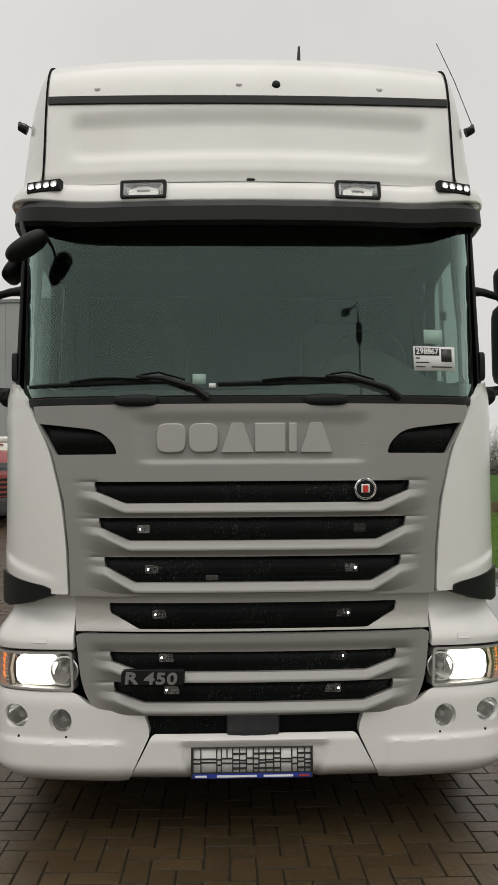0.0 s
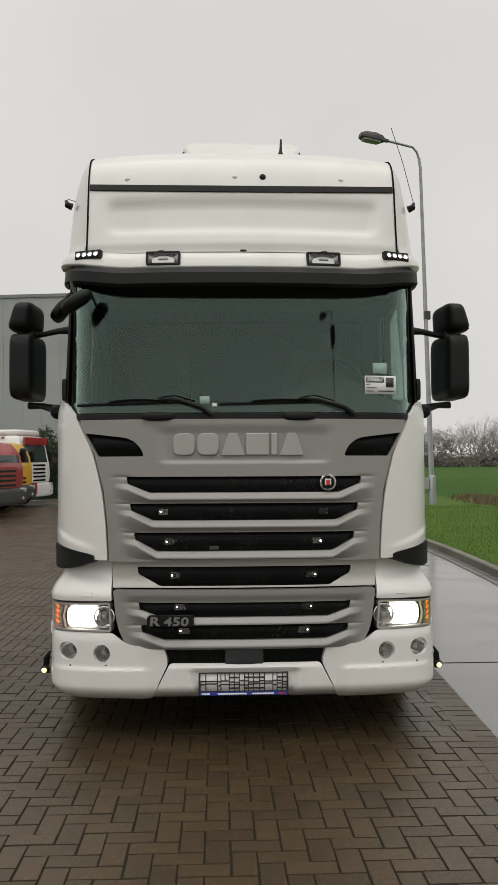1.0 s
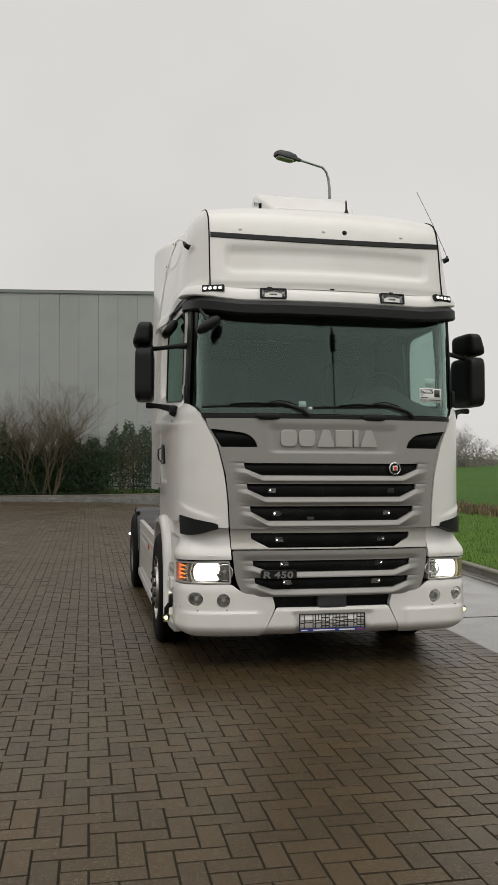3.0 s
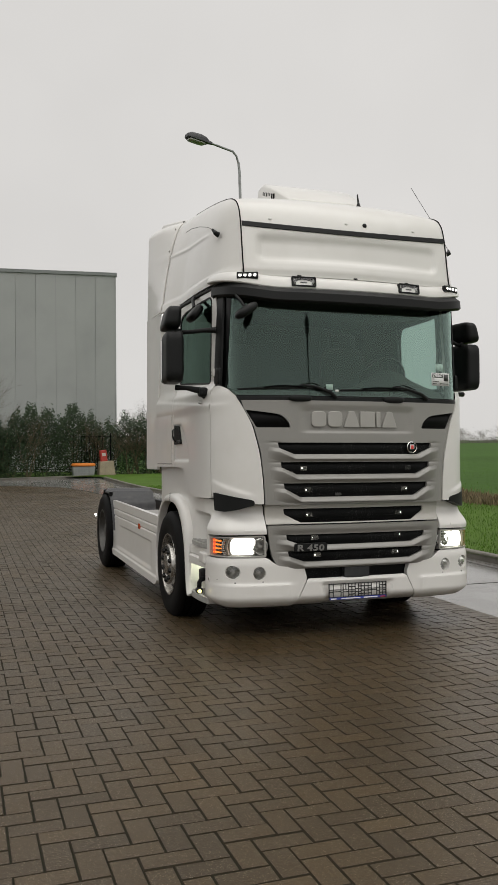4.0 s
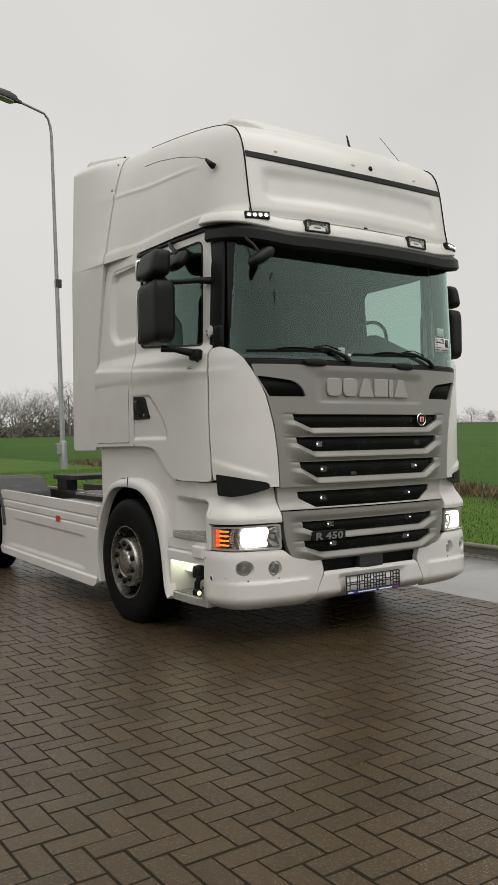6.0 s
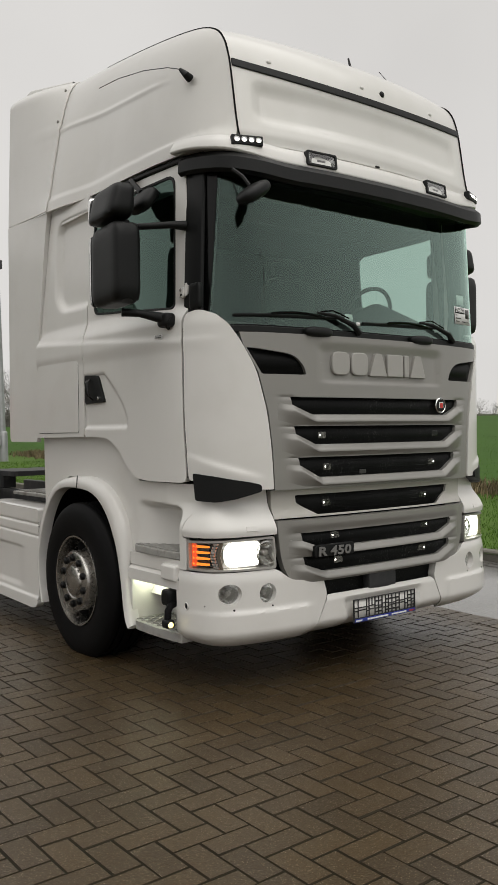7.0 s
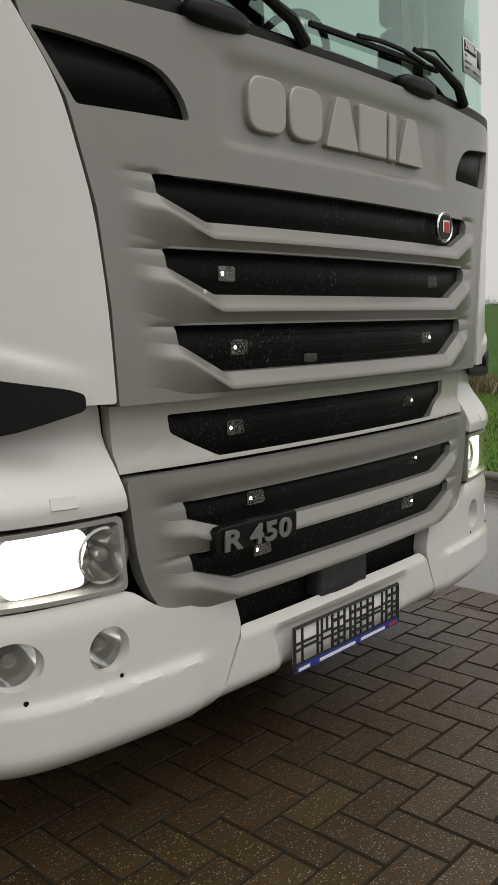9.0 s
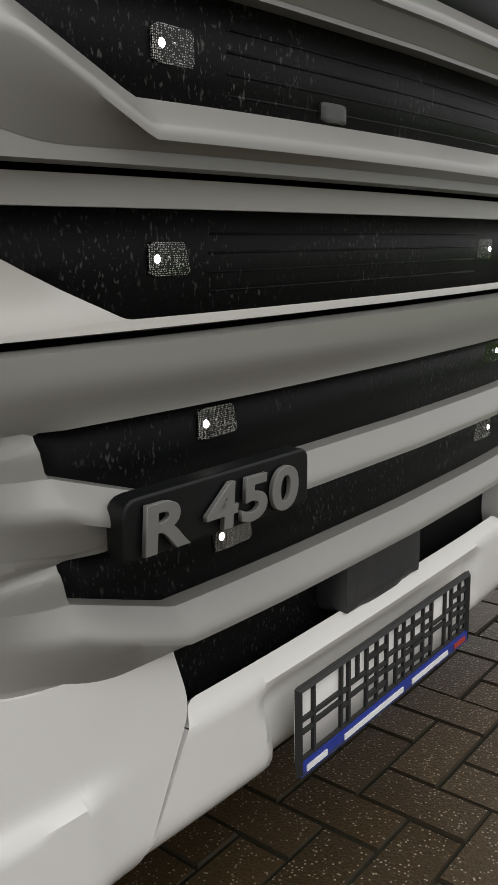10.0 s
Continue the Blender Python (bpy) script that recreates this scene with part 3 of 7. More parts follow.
OUT, FWD = (-1, 0, 0), (0, -1, 0)

def flip(f, g):
    """The mapping f, turned to the other side where g is -1."""
    return lambda u, v: (lambda q: (g * q[0], q[1], q[2]))(f(u, v))


def ramp(v, lo, hi):
    t = max(0.0, min(1.0, (v - lo) / (hi - lo)))
    return t * t * (3 - 2 * t)


def gauss(v, c, w):
    return math.exp(-((v - c) / w) ** 2)


# core behind the panels, and the cabin: near-black boxes added to darken the gaps
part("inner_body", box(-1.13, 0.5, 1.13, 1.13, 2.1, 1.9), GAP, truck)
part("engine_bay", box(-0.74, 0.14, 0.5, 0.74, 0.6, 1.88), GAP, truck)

# doors, with their window openings
door_out = rounded([(0.370, 2.06), (0.370, 1.5), (0.346, 1.15), (0.70, 1.15), (0.86, 1.17), (1.03, 1.34), (1.16, 1.40), (1.455, 1.405), (1.455, 2.16), (1.455, 2.90), (0.42, 2.925)], [0, 0.2, 0.05, 0.05, 0.1, 0.1, 0.1, 0.03, 0.0, 0.05, 0.04])
win = rounded([(0.505, 2.122), (1.365, 2.185), (1.365, 2.80), (1.2, 2.84), (0.508, 2.87)], [0.03, 0.06, 0.1, 0.05, 0.07])
win_in = rounded([(0.511, 2.128), (1.357, 2.192), (1.357, 2.792), (1.196, 2.832), (0.514, 2.862)], [0.03, 0.06, 0.1, 0.05, 0.07])
win_big = rounded([(0.501, 2.118), (1.371, 2.180), (1.371, 2.806), (1.204, 2.846), (0.504, 2.876)], [0.03, 0.06, 0.1, 0.05, 0.07])


def waist(y, z):
    """The pressed line that runs round the cab under the windows."""
    return 0.010 * ramp(z, 1.86, 1.95) * (1 - ramp(z - 1.905 - 0.072 * y, -0.014, 0.018))


def door_map(y, z):
    """The door's skin: a waist line, a scoop round the handle and a swelling to the sill."""
    o = waist(y, z) - 0.004 * ramp(z, 2.03, 2.1)
    inside = min(y - 0.905 - 0.27 * (max(0.0, z - 1.5) / 0.29) ** 1.5, z - 1.455, 1.805 - z)
    o -= 0.013 * ramp(inside, 0.0, 0.018) * (1 if z < 1.9 else 0)
    return side(o)(y, z)


def wing_skin(a, b):
    """The wing's skin: the waist line runs out over it, and a pressed edge runs down towards the nose."""
    low = 1.31 - 0.30 * (CAB.sy(0.29) - a)
    fade = ramp(a, CAB.sx(0.86), CAB.sx(1.0))
    o = 0.006 + 0.010 * fade * (1 - 0.75 * ramp(a, CAB.sy(0.17), CAB.sy(0.33))) * (1 - ramp(b, low - 0.03, low)) * ramp(b, low - 0.17, low - 0.03)
    o += 0.004 * ramp(a, CAB.sx(1.03), CAB.sy(0.25)) * ramp(b, 1.83, 1.93) * (1 - ramp(b, 1.92, 1.95))
    return o - 0.016 * ramp(b, 2.0, 2.1)


for g in (1, -1):
    wy = (-g, 0, 0)
    door = panel("door", door_out, flip(door_map, g), WHITE, truck, wy, thick=0.045, bevel=0.006, holes=[win], du=0.014, dv=0.012)
    panel("window_seal", win_big, flip(side(0.002), g), BLACK, door, wy, thick=0.055, bevel=0.003, holes=[win_in], du=0.1, dv=0.1)
    gl = panel("window_pane", win_big, flip(side(-0.005), g), DOOR_GLASS, door, wy, thick=0.0, bevel=0, du=0.1, dv=0.1)
    gl.visible_shadow = False
    panel("handle_cup", rounded([(1.445, 1.80), (1.27, 1.79), (1.185, 1.62), (1.445, 1.615)], [0.02, 0.03, 0.02, 0.02]), flip(side(0.004), g), BLACK, door, wy, thick=0.02, bevel=0.004)
    rows = [[(-g * (1.222 + d + a), y + b, z) for a, b in ((0, -0.018), (0.012, -0.012), (0.012, 0.012), (0, 0.018))] for d, y, z in ((0.004, 1.37, 1.77), (0.03, 1.36, 1.75), (0.035, 1.345, 1.70), (0.03, 1.33, 1.66), (0.004, 1.325, 1.635))]
    part("door_handle", loft(rows), GLOSS, door, bevel=0.004)
    part("key_lock", lathe([(0.012, -0.004), (0.012, 0.008), (0.0, 0.01)], 16), CHROME, door).matrix_local = pose(-g * 1.226, 1.25, 1.645) @ Matrix.Diagonal((-g, 1, 1, 1))
    hg = part("hinge", box(-g * 1.120, 0.398, 2.168, -g * 1.148, 0.446, 2.226), WHITE, truck, bevel=0.008)
    part("hinge_arm", box(-g * 1.118, 0.372, 2.182, -g * 1.140, 0.402, 2.236), WHITE, hg, bevel=0.005)
    part("hinge_pin", tube([(-g * 1.142, 0.378, 2.176), (-g * 1.142, 0.378, 2.244)], 0.007, 10), WHITE, hg)
    part("hinge_bolt", ellipsoid((-g * 1.149, 0.424, 2.212), (0.004, 0.010, 0.010), 10), STEEL, hg)
    part("hinge_bolt", ellipsoid((-g * 1.149, 0.418, 2.184), (0.004, 0.007, 0.007), 10), GAP, hg)
    panel("door_label", rounded([(0.512, 1.948), (0.582, 1.952), (0.582, 1.975), (0.512, 1.971)], 0.003), flip(side(0.013), g), PAPER, door, wy, thick=0.002, bevel=0)
    for k in range(2):
        panel("label_line", [(0.518, 1.953 + 0.01 * k), (0.575, 1.956 + 0.01 * k), (0.575, 1.960 + 0.01 * k), (0.518, 1.957 + 0.01 * k)], flip(side(0.0145), g), LENS_GREY, door, wy, thick=0.001, bevel=0)
    panel("drip_rail", [(0.40, 2.928), (1.42, 2.912), (1.42, 2.932), (0.40, 2.948)], flip(side(0.012), g), BLACK, truck, wy, thick=0.03, bevel=0.004)
    # rear flank with a pressed field and a locker flap
    def flank(y, z):
        back, foot = 1.93 - 0.07 * (z - 2.4) - y, z - 2.245
        d = min(back, foot, 2.875 - z)
        if back < 0.10 and z > 2.775:
            d = 0.10 - math.hypot(0.10 - back, z - 2.775)
        if back < 0.18 and foot < 0.18:
            d = 0.18 - math.hypot(0.18 - back, 0.18 - foot)
        return side(-0.036 * ramp(d, 0.0, 0.045) + waist(y, z))(y, z)
    panel("rear_flank", rounded([(1.462, 1.405), (2.21, 1.40), (2.17, 2.03), (2.025, 2.8), (1.985, 2.93), (1.462, 2.90)], 0.02), flip(flank, g), WHITE, truck, wy, thick=0.03, bevel=0.005, du=0.016, dv=0.014)
    panel("roof_sill", [(1.44, 2.86), (2.08, 2.84), (2.08, 2.99), (1.44, 2.975)], flip(side(-0.004), g), WHITE, truck, wy, thick=0.03, bevel=0.003)
    panel("flap_joint", rounded([(1.5355, 1.4305), (2.1645, 1.4305), (2.1545, 1.9265), (1.5355, 1.9265)], 0.025), flip(side(0.0015), g), GAP, truck, wy, thick=0.004, bevel=0)
    panel("locker_flap", rounded([(1.538, 1.433), (2.162, 1.433), (2.152, 1.924), (1.538, 1.924)], 0.022), flip(side(0.005), g), WHITE, truck, wy, thick=0.012, bevel=0.004)
    # corner wing beside the grille
    sx, sy = CAB.sx, CAB.sy
    wing = [(sx(1.095), 2.055), (sx(1.05), 2.005), (sx(1.0), 1.92), (sx(0.92), 1.765), (sx(0.86), 1.53), (sx(0.836), 1.32), (sx(0.826), 1.112), (sx(0.97), 1.115), (sx(1.06), 1.15), (sy(0.328), 1.165), (sy(0.352), 1.5), (sy(0.352), 2.03), (sy(0.347), 2.072), (sy(0.26), 2.09)]
    panel("corner_wing", rounded(wing, [0.008, 0.018, 0.03, 0.06, 0.08, 0.08, 0.01, 0.05, 0.05, 0.02, 0.1, 0.03, 0.03, 0.04]), flip(corner(CAB, wing_skin), g), WHITE, truck, (-g * 0.6, -1, 0), thick=0.03, bevel=0.005, du=0.02, dv=0.010, segs=2)
    panel("wing_joint", [(sy(0.31), 1.175), (sy(0.39), 1.175), (sy(0.39), 1.995), (sy(0.31), 1.995)], flip(corner(CAB, -0.009), g), GAP, truck, (-g, -0.3, 0), thick=0.01, bevel=0, du=0.05, dv=0.2)
    defl = [(sx(0.902), 1.138), (sx(0.93), 1.150), (sx(1.1), 1.188), (sy(0.292), 1.205), (sy(0.278), 1.058), (sx(1.10), 1.050), (sx(1.03), 1.066), (sx(0.902), 1.104)]
    panel("air_deflector", rounded(defl, [0.010, 0.02, 0.02, 0.012, 0.015, 0.02, 0.02, 0.012]), flip(corner(CAB, 0.022), g), BLACK, truck, (-g * 0.6, -1, 0), thick=0.07, bevel=0.014, du=0.04, dv=0.04, segs=3)
    # shoulder above the headlamp
    def shoulder(s, z):
        o = -0.075 * ramp(z, 0.895, 1.045) + 0.004 * gauss(z, 0.89, 0.02)
        x, y = BUM.at(s, o)
        return (-x, y, z)
    panel("shoulder", rounded([(BUM.sx(0.80), 0.866), (BUM.sx(0.822), 1.105), (BUM.sy(0.26), 1.105), (BUM.sy(0.30), 1.0), (BUM.sy(0.345), 0.94), (BUM.sy(0.345), 0.86)], [0.01, 0.01, 0.01, 0.1, 0.05, 0.01]), flip(shoulder, g), WHITE, truck, (-g * 0.6, -1, 0), thick=0.03, bevel=0.007, du=0.03, dv=0.012)
    panel("sensor_cover", rounded([(BUM.sx(0.925), 0.893), (BUM.sx(0.985), 0.893), (BUM.sx(0.985), 0.921), (BUM.sx(0.925), 0.921)], 0.004), flip(lambda s, z: (lambda q: (q[0], q[1] - 0.004, q[2]))(shoulder(s, z)), g), WHITE, truck, FWD, thick=0.006, bevel=0.002)


# bumper: two corner pieces and the middle
def bum_off(s, z):
    o = 0.013 * (1 - ramp(z, 0.455, 0.474)) * ramp(s, 0.56, 0.63) * (1 - 0.8 * ramp(s, BUM.sx(1.0), BUM.sx(1.18)))
    o -= 0.09 * max(0.0, (0.36 - z) / 0.09) ** 2
    o -= 0.014 * max(0.0, (z - 0.61) / 0.07) ** 2
    return o


for g in (1, -1):
    bx, by = BUM.sx, BUM.sy
    outl = [(bx(0.49), 0.60), (bx(0.66), 0.60), (bx(0.72), 0.615), (bx(0.80), 0.678), (by(0.392), 0.674), (by(0.408), 0.66), (by(0.406), 0.295), (by(0.32), 0.275), (bx(1.1), 0.27), (bx(0.57), 0.27), (bx(0.46), 0.50)]
    holes = []
    for fx, fz, rx in ((0.862, 0.553, 0.052), (1.075, 0.563, 0.066)):
        holes.append([(bx(fx) + rx * math.cos(a), fz + 0.054 * math.sin(a)) for a in [2 * math.pi * i / 24 for i in range(24)]])
    bc = panel("bumper_corner", rounded(outl, [0.02, 0.05, 0.05, 0.03, 0.02, 0.02, 0.03, 0.03, 0.05, 0.01, 0.03]), flip(corner(BUM, bum_off), g), WHITE, truck, (-g * 0.6, -1, 0), thick=0.05, bevel=0.01, holes=holes, du=0.03, dv=0.012, segs=3)
    for fx, fz in ((0.862, 0.553), (1.078, 0.563)):
        x, y = BUM.at(bx(fx), -0.044)
        fl = new("fog_lamp")
        fl.parent = truck
        fl.matrix_local = pose(-g * x, y, fz, 0, 0, -90 - g * (8 if fx < 1 else 14)) @ Matrix.Diagonal((1.2, 1.22, 1.22, 1))
        part("reflector", lathe([(0.058, 0.0), (0.05, 0.012), (0.044, 0.012), (0.040, 0.0), (0.028, -0.022), (0.012, -0.03), (0.0, -0.03)], 32), CHROME, fl)
        part("bulb_cap", lathe([(0.014, -0.03), (0.014, -0.004), (0.008, 0.002), (0.0, 0.003)], 16), STEEL, fl)
        gp = part("lens", lathe([(0.045, 0.010), (0.044, 0.013), (0.0, 0.018)], 32), CLEAR, fl)
        gp.visible_shadow = False
    for fx, fz, r in ((0.835, 0.484, 0.005), (1.055, 0.478, 0.006), (1.175, 0.50, 0.0035)):
        x, y = BUM.at(bx(fx), bum_off(bx(fx), fz) + 0.001)
        # a flat near-black disc stands in for the shade in each hole
        part("drain_hole", lathe([(r, -0.004), (r, 0.001), (0.0, 0.0012)], 12), GAP, truck).matrix_local = pose(-g * x, y, fz, 0, 0, -90 - g * 12)
    x, y = BUM.at(by(0.318), 0.0)
    # near-black disc in place of the socket's shaded hollow
    sock = part("side_socket", lathe([(0.0, 0.0018), (0.0155, 0.0018), (0.0155, 0.0005)], 28), GAP, truck)
    sock.matrix_local = pose(-g * x, y, 0.488, 0, 0, -g * 3) @ Matrix.Diagonal((-g, 1, 1, 1))
    part("socket_rim", lathe([(0.0150, 0.001), (0.0165, 0.0045), (0.0195, 0.0045), (0.022, 0.0)], 28), WHITE, sock)


def mid_map(x, z):
    field = ramp(0.335 - abs(x) + 0.25 * (z - 0.44), 0.0, 0.03) * (1 - ramp(z, 0.435, 0.465))
    return (x, BUM.front(x) + 0.022 * field + 0.10 * max(0.0, (0.36 - z) / 0.08) ** 2 + 0.02 * ramp(z, 0.47, 0.5), z)


panel("bumper_middle", rounded([(-0.452, 0.495), (0.452, 0.495), (0.568, 0.27), (-0.568, 0.27)], [0.02, 0.02, 0.01, 0.01]), mid_map, WHITE, truck, FWD, thick=0.04, bevel=0.008, du=0.02, dv=0.012, segs=3)
part("bumper_intake", box(-0.56, 0.06, 0.45, 0.56, 0.12, 0.64), MESHY, truck, "black mesh intake")
tow = part("tow_cover", super_box((-0.006, 0.052, 0.535), (0.118, 0.045, 0.05), 14), DARKPLASTIC, truck)

# grille
SLOT = [(1.612, 1.513, 0.711), (1.452, 1.347, 0.69), (1.279, 1.163, 0.665), (1.069, 0.956, 0.65), (0.859, 0.768, 0.64), (0.725, 0.634, 0.625)]
NEXT = [1.452, 1.279, 1.112, 0.94, 0.725, 0.575]


def slot(i, grow=0.0):
    zt, zb, xt = SLOT[i]
    xb = xt - 0.14
    return rounded([(-xt - grow, zt + grow), (xt + grow, zt + grow), (xt - 0.008 + grow, zt - 0.045), (xb + grow, zb - grow), (-xb - grow, zb - grow), (-xt + 0.008 - grow, zt - 0.045)], 0.008, 2)


def relief(x, z):
    """How far the grille stands proud: folds beside the openings, and a sunk field for the plates."""
    ax, out = abs(x), 0.0
    for i in (0, 1, 2, 4, 5):
        zt, zb, xt = SLOT[i]
        if abs(z - zt) < 0.03 and ax > xt - 0.02:
            out -= 0.008 * gauss(z, zt - 0.002, 0.007) * (1 - ramp(ax, xt + 0.02, xt + 0.095))
    if 0.84 < z < 0.94:
        t = (0.935 - z) / 0.076
        out += 0.016 * (1 - ramp(t, 0.35, 1.0)) * (1 - ramp(ax, 0.66, 0.76))
    if z > 1.66:
        out -= 0.012 * ramp(0.50 + (z - 1.7) * 0.15 - ax, 0.0, 0.03) * ramp(z, 1.69, 1.71) * (1 - ramp(z, 1.86, 1.93))
    return out


def slat(i, off, height, parent):
    """The swelling bar under an opening: a bright shoulder, a crest, and a long fall to the next opening."""
    zt, zb, xt = SLOT[i]
    rows, end = [], xt + 0.10
    xs = [-end + 2 * end * k / 120 for k in range(121)]
    for x in xs:
        ax = abs(x)
        f = max(0.0, min(1.0, (ax - xt + 0.14) / 0.132))
        out = ramp(ax, xt - 0.07, end)
        low = zb + f * (zt - 0.045 - zb) + 0.012 * ramp(ax, xt, end)
        bot = min(NEXT[i] + 0.006, low - 0.03)
        bot += (low - 0.025 - bot) * 0.30 * out
        h = height * (1 - ramp(ax, xt - 0.05, end))
        d = low - bot
        sink = 0.0022 * ramp(ax, end - 0.025, end)
        ring = ((low + 0.004, -0.024), (low + 0.002, 0.06 * h + 0.0008), (low - 0.010, 0.42 * h), (low - 0.022, 0.82 * h), (low - 0.0275, 0.96 * h), (low - 0.033, h), (low - 0.038, 0.99 * h), (low - 0.62 * d, 0.66 * h), (low - 0.82 * d, 0.30 * h + 0.0004), (bot, 0.0006))
        rows.append([(lambda q: (q[0], q[1] - o + sink, q[2]))(fr(off)(x, z)) for z, o in ring])
    return part("slat", face_out(loft(rows, False, False), FWD), SILVER, parent)


def gr(off=0.0):
    f = fr(off)
    return lambda x, z: (lambda q: (q[0], q[1] - relief(x, z), q[2]))(f(x, z))


inner = [(0.982, 1.89), (0.905, 1.745), (0.85, 1.53), (0.826, 1.32), (0.816, 1.105)]
up_out = [(-1.0, 1.958)] + [(-x, z) for x, z in inner] + [(x, z) for x, z in reversed(inner)] + [(1.0, 1.958)]
duct_l = rounded([(-0.968, 1.878), (-0.69, 1.845), (-0.625, 1.79), (-0.605, 1.735), (-0.885, 1.735)], [0.01, 0.06, 0.04, 0.015, 0.01])
upper_grille = panel("grille_panel", up_out, gr(), SILVER, truck, FWD, thick=0.04, bevel=0.005, holes=[slot(0), slot(1), slot(2), duct_l, mirrored(duct_l)], du=0.03, dv=0.009)
for i in (0, 1, 2):
    slat(i, 0.0, 0.030, upper_grille)
for d in (duct_l, mirrored(duct_l)):
    panel("corner_intake", d, fr(0.02), MESHY, truck, FWD, thick=0.02, bevel=0)
panel("grille_step", [(-0.805, 1.10), (0.805, 1.10), (0.797, 0.945), (-0.797, 0.945)], lambda x, z: (lambda q: (q[0], q[1] - 0.02 * (1 - ramp(z, 0.945, 1.0)), q[2]))(fr(0.056)(x, z)), PALE, truck, FWD, thick=0.04, bevel=0.006, holes=[slot(3)], du=0.05, dv=0.02)
low = rounded([(-0.795, 0.935), (0.795, 0.935), (0.768, 0.70), (0.70, 0.585), (-0.70, 0.585), (-0.768, 0.70)], [0.02, 0.02, 0.1, 0.12, 0.12, 0.1], 8)
lower_grille = panel("lower_grille", low, gr(0.014), SILVER, truck, FWD, thick=0.05, bevel=0.01, holes=[slot(4), slot(5)], du=0.03, dv=0.009, segs=3)
for i in (4, 5):
    slat(i, 0.014, 0.026, lower_grille)
DEEP = [0.022, 0.022, 0.022, 0.070, 0.034, 0.034]
UNIT = {1: (0.479, 1.401), 2: (0.443, 1.223), 3: (0.415, 1.016), 4: (0.384, 0.831), 5: (0.362, 0.689)}
for i in range(6):
    panel("grille_mesh", slot(i, 0.012), fr(DEEP[i]), MESHY, truck, FWD, thick=0.02, bevel=0)
    for zz in ([SLOT[i][1] + 0.02 + 0.022 * k for k in range(4)] if i in (2, 3) else []):
        panel("mesh_rib", [(-SLOT[i][2] + 0.29, zz), (SLOT[i][2] - 0.29, zz), (SLOT[i][2] - 0.29, zz + 0.003), (-SLOT[i][2] + 0.29, zz + 0.003)], fr(DEEP[i] - 0.001), MESHY, truck, FWD, thick=0.004, bevel=0, du=0.1)
    if i in UNIT:
        ux, uz = UNIT[i]
        for g in (1, -1):
            xc = -g * ux + (0.0 if g == 1 else -0.012)
            yb = fr(DEEP[i])(xc, uz)[1] + 0.002
            lamp = part("marker_lamp", super_box((xc + g * 0.008, yb, uz), (0.046, 0.0035, 0.0185), 14), LENS_MESH, truck, "marker lamp behind fine wire mesh")
            if not (i == 1 and g == -1):
                part("bulb", ellipsoid((xc - g * 0.026, yb - 0.002, uz), (0.0052, 0.004, 0.0052), 16), BULB, lamp)
                # tiny chrome bead added as a glint beside the bulb
                part("bulb_glow", ellipsoid((xc - g * 0.008, yb - 0.002, uz + 0.002), (0.0024, 0.003, 0.0024), 10), CHROME, lamp)
part("camera_box", super_box((-0.185, fr(0.024)(0.185, 1.18)[1], 1.185), (0.028, 0.006, 0.012), 8), LENS_GREY, truck)
badge = new("round_badge")
badge.parent = truck
badge.matrix_local = pose(0.502, fr(-0.005)(0.502, 1.56)[1], 1.558, 0, 0, -90)
part("ring", lathe([(0.0, -0.004), (0.047, -0.004), (0.049, 0.006), (0.045, 0.010), (0.041, 0.006), (0.0, 0.006)], 40), CHROME, badge)
part("disc", lathe([(0.0, 0.004), (0.040, 0.004), (0.039, 0.009), (0.0, 0.0095)], 40), GLOSS, badge)
part("shield", box(0.008, -0.020, -0.018, 0.013, 0.020, 0.022), CHROME, badge, bevel=0.006)
part("crest", box(0.012, -0.012, -0.016, 0.016, 0.012, 0.016), RED, badge, bevel=0.005)

# windscreen and pillars
def ws(off=0.0):
    return lambda x, z: (x, 0.015 + 0.05 * (x / 1.08) ** 2 + 0.05 * (abs(x) / 1.08) ** 6 + 0.14 * (abs(x) / 1.08) ** 24 + 0.05 * (z - 2.0) + off, z)


scr = rounded([(-1.10, 1.985), (1.10, 1.985), (1.055, 2.88), (-1.055, 2.88)], 0.04)
screen = panel("windscreen", scr, ws(), TINTED, truck, FWD, thick=0.0, bevel=0, du=0.05, dv=0.1)
screen.visible_shadow = False
seal_out = rounded([(-1.115, 1.958), (1.115, 1.958), (1.07, 2.92), (-1.07, 2.92)], 0.04)
seal_in = rounded([(-1.085, 2.0), (1.085, 2.0), (1.045, 2.85), (-1.045, 2.85)], 0.04)
panel("screen_surround", seal_out, ws(-0.008), GLOSS, truck, FWD, thick=0.03, bevel=0.004, holes=[seal_in], du=0.04, dv=0.08)
panel("wiper_cowl", rounded([(-1.06, 1.958), (1.06, 1.958), (1.07, 1.992), (-1.07, 1.992)], 0.01), lambda x, z: (x, ws(-0.03)(x, z)[1] + 0.01, z), BLACK, truck, FWD, thick=0.05, bevel=0.01, du=0.05)
for g in (-1, 1):
    rows = [[(g * x * k, y, z) for x, y in ((1.108, 0.262), (1.128, 0.268), (1.138, 0.33), (1.138, 0.42), (1.112, 0.42), (1.102, 0.33))] for z, k in ((1.96, 1.0), (2.2, 0.993), (2.5, 0.982), (2.75, 0.972), (2.95, 0.965))]
    part("pillar", loft(rows), BLACK, truck, bevel=0.008)
    part("pillar_deflector", super_box((g * 1.128, 0.305, 2.165), (0.016, 0.05, 0.07), 7), BLACK, truck)
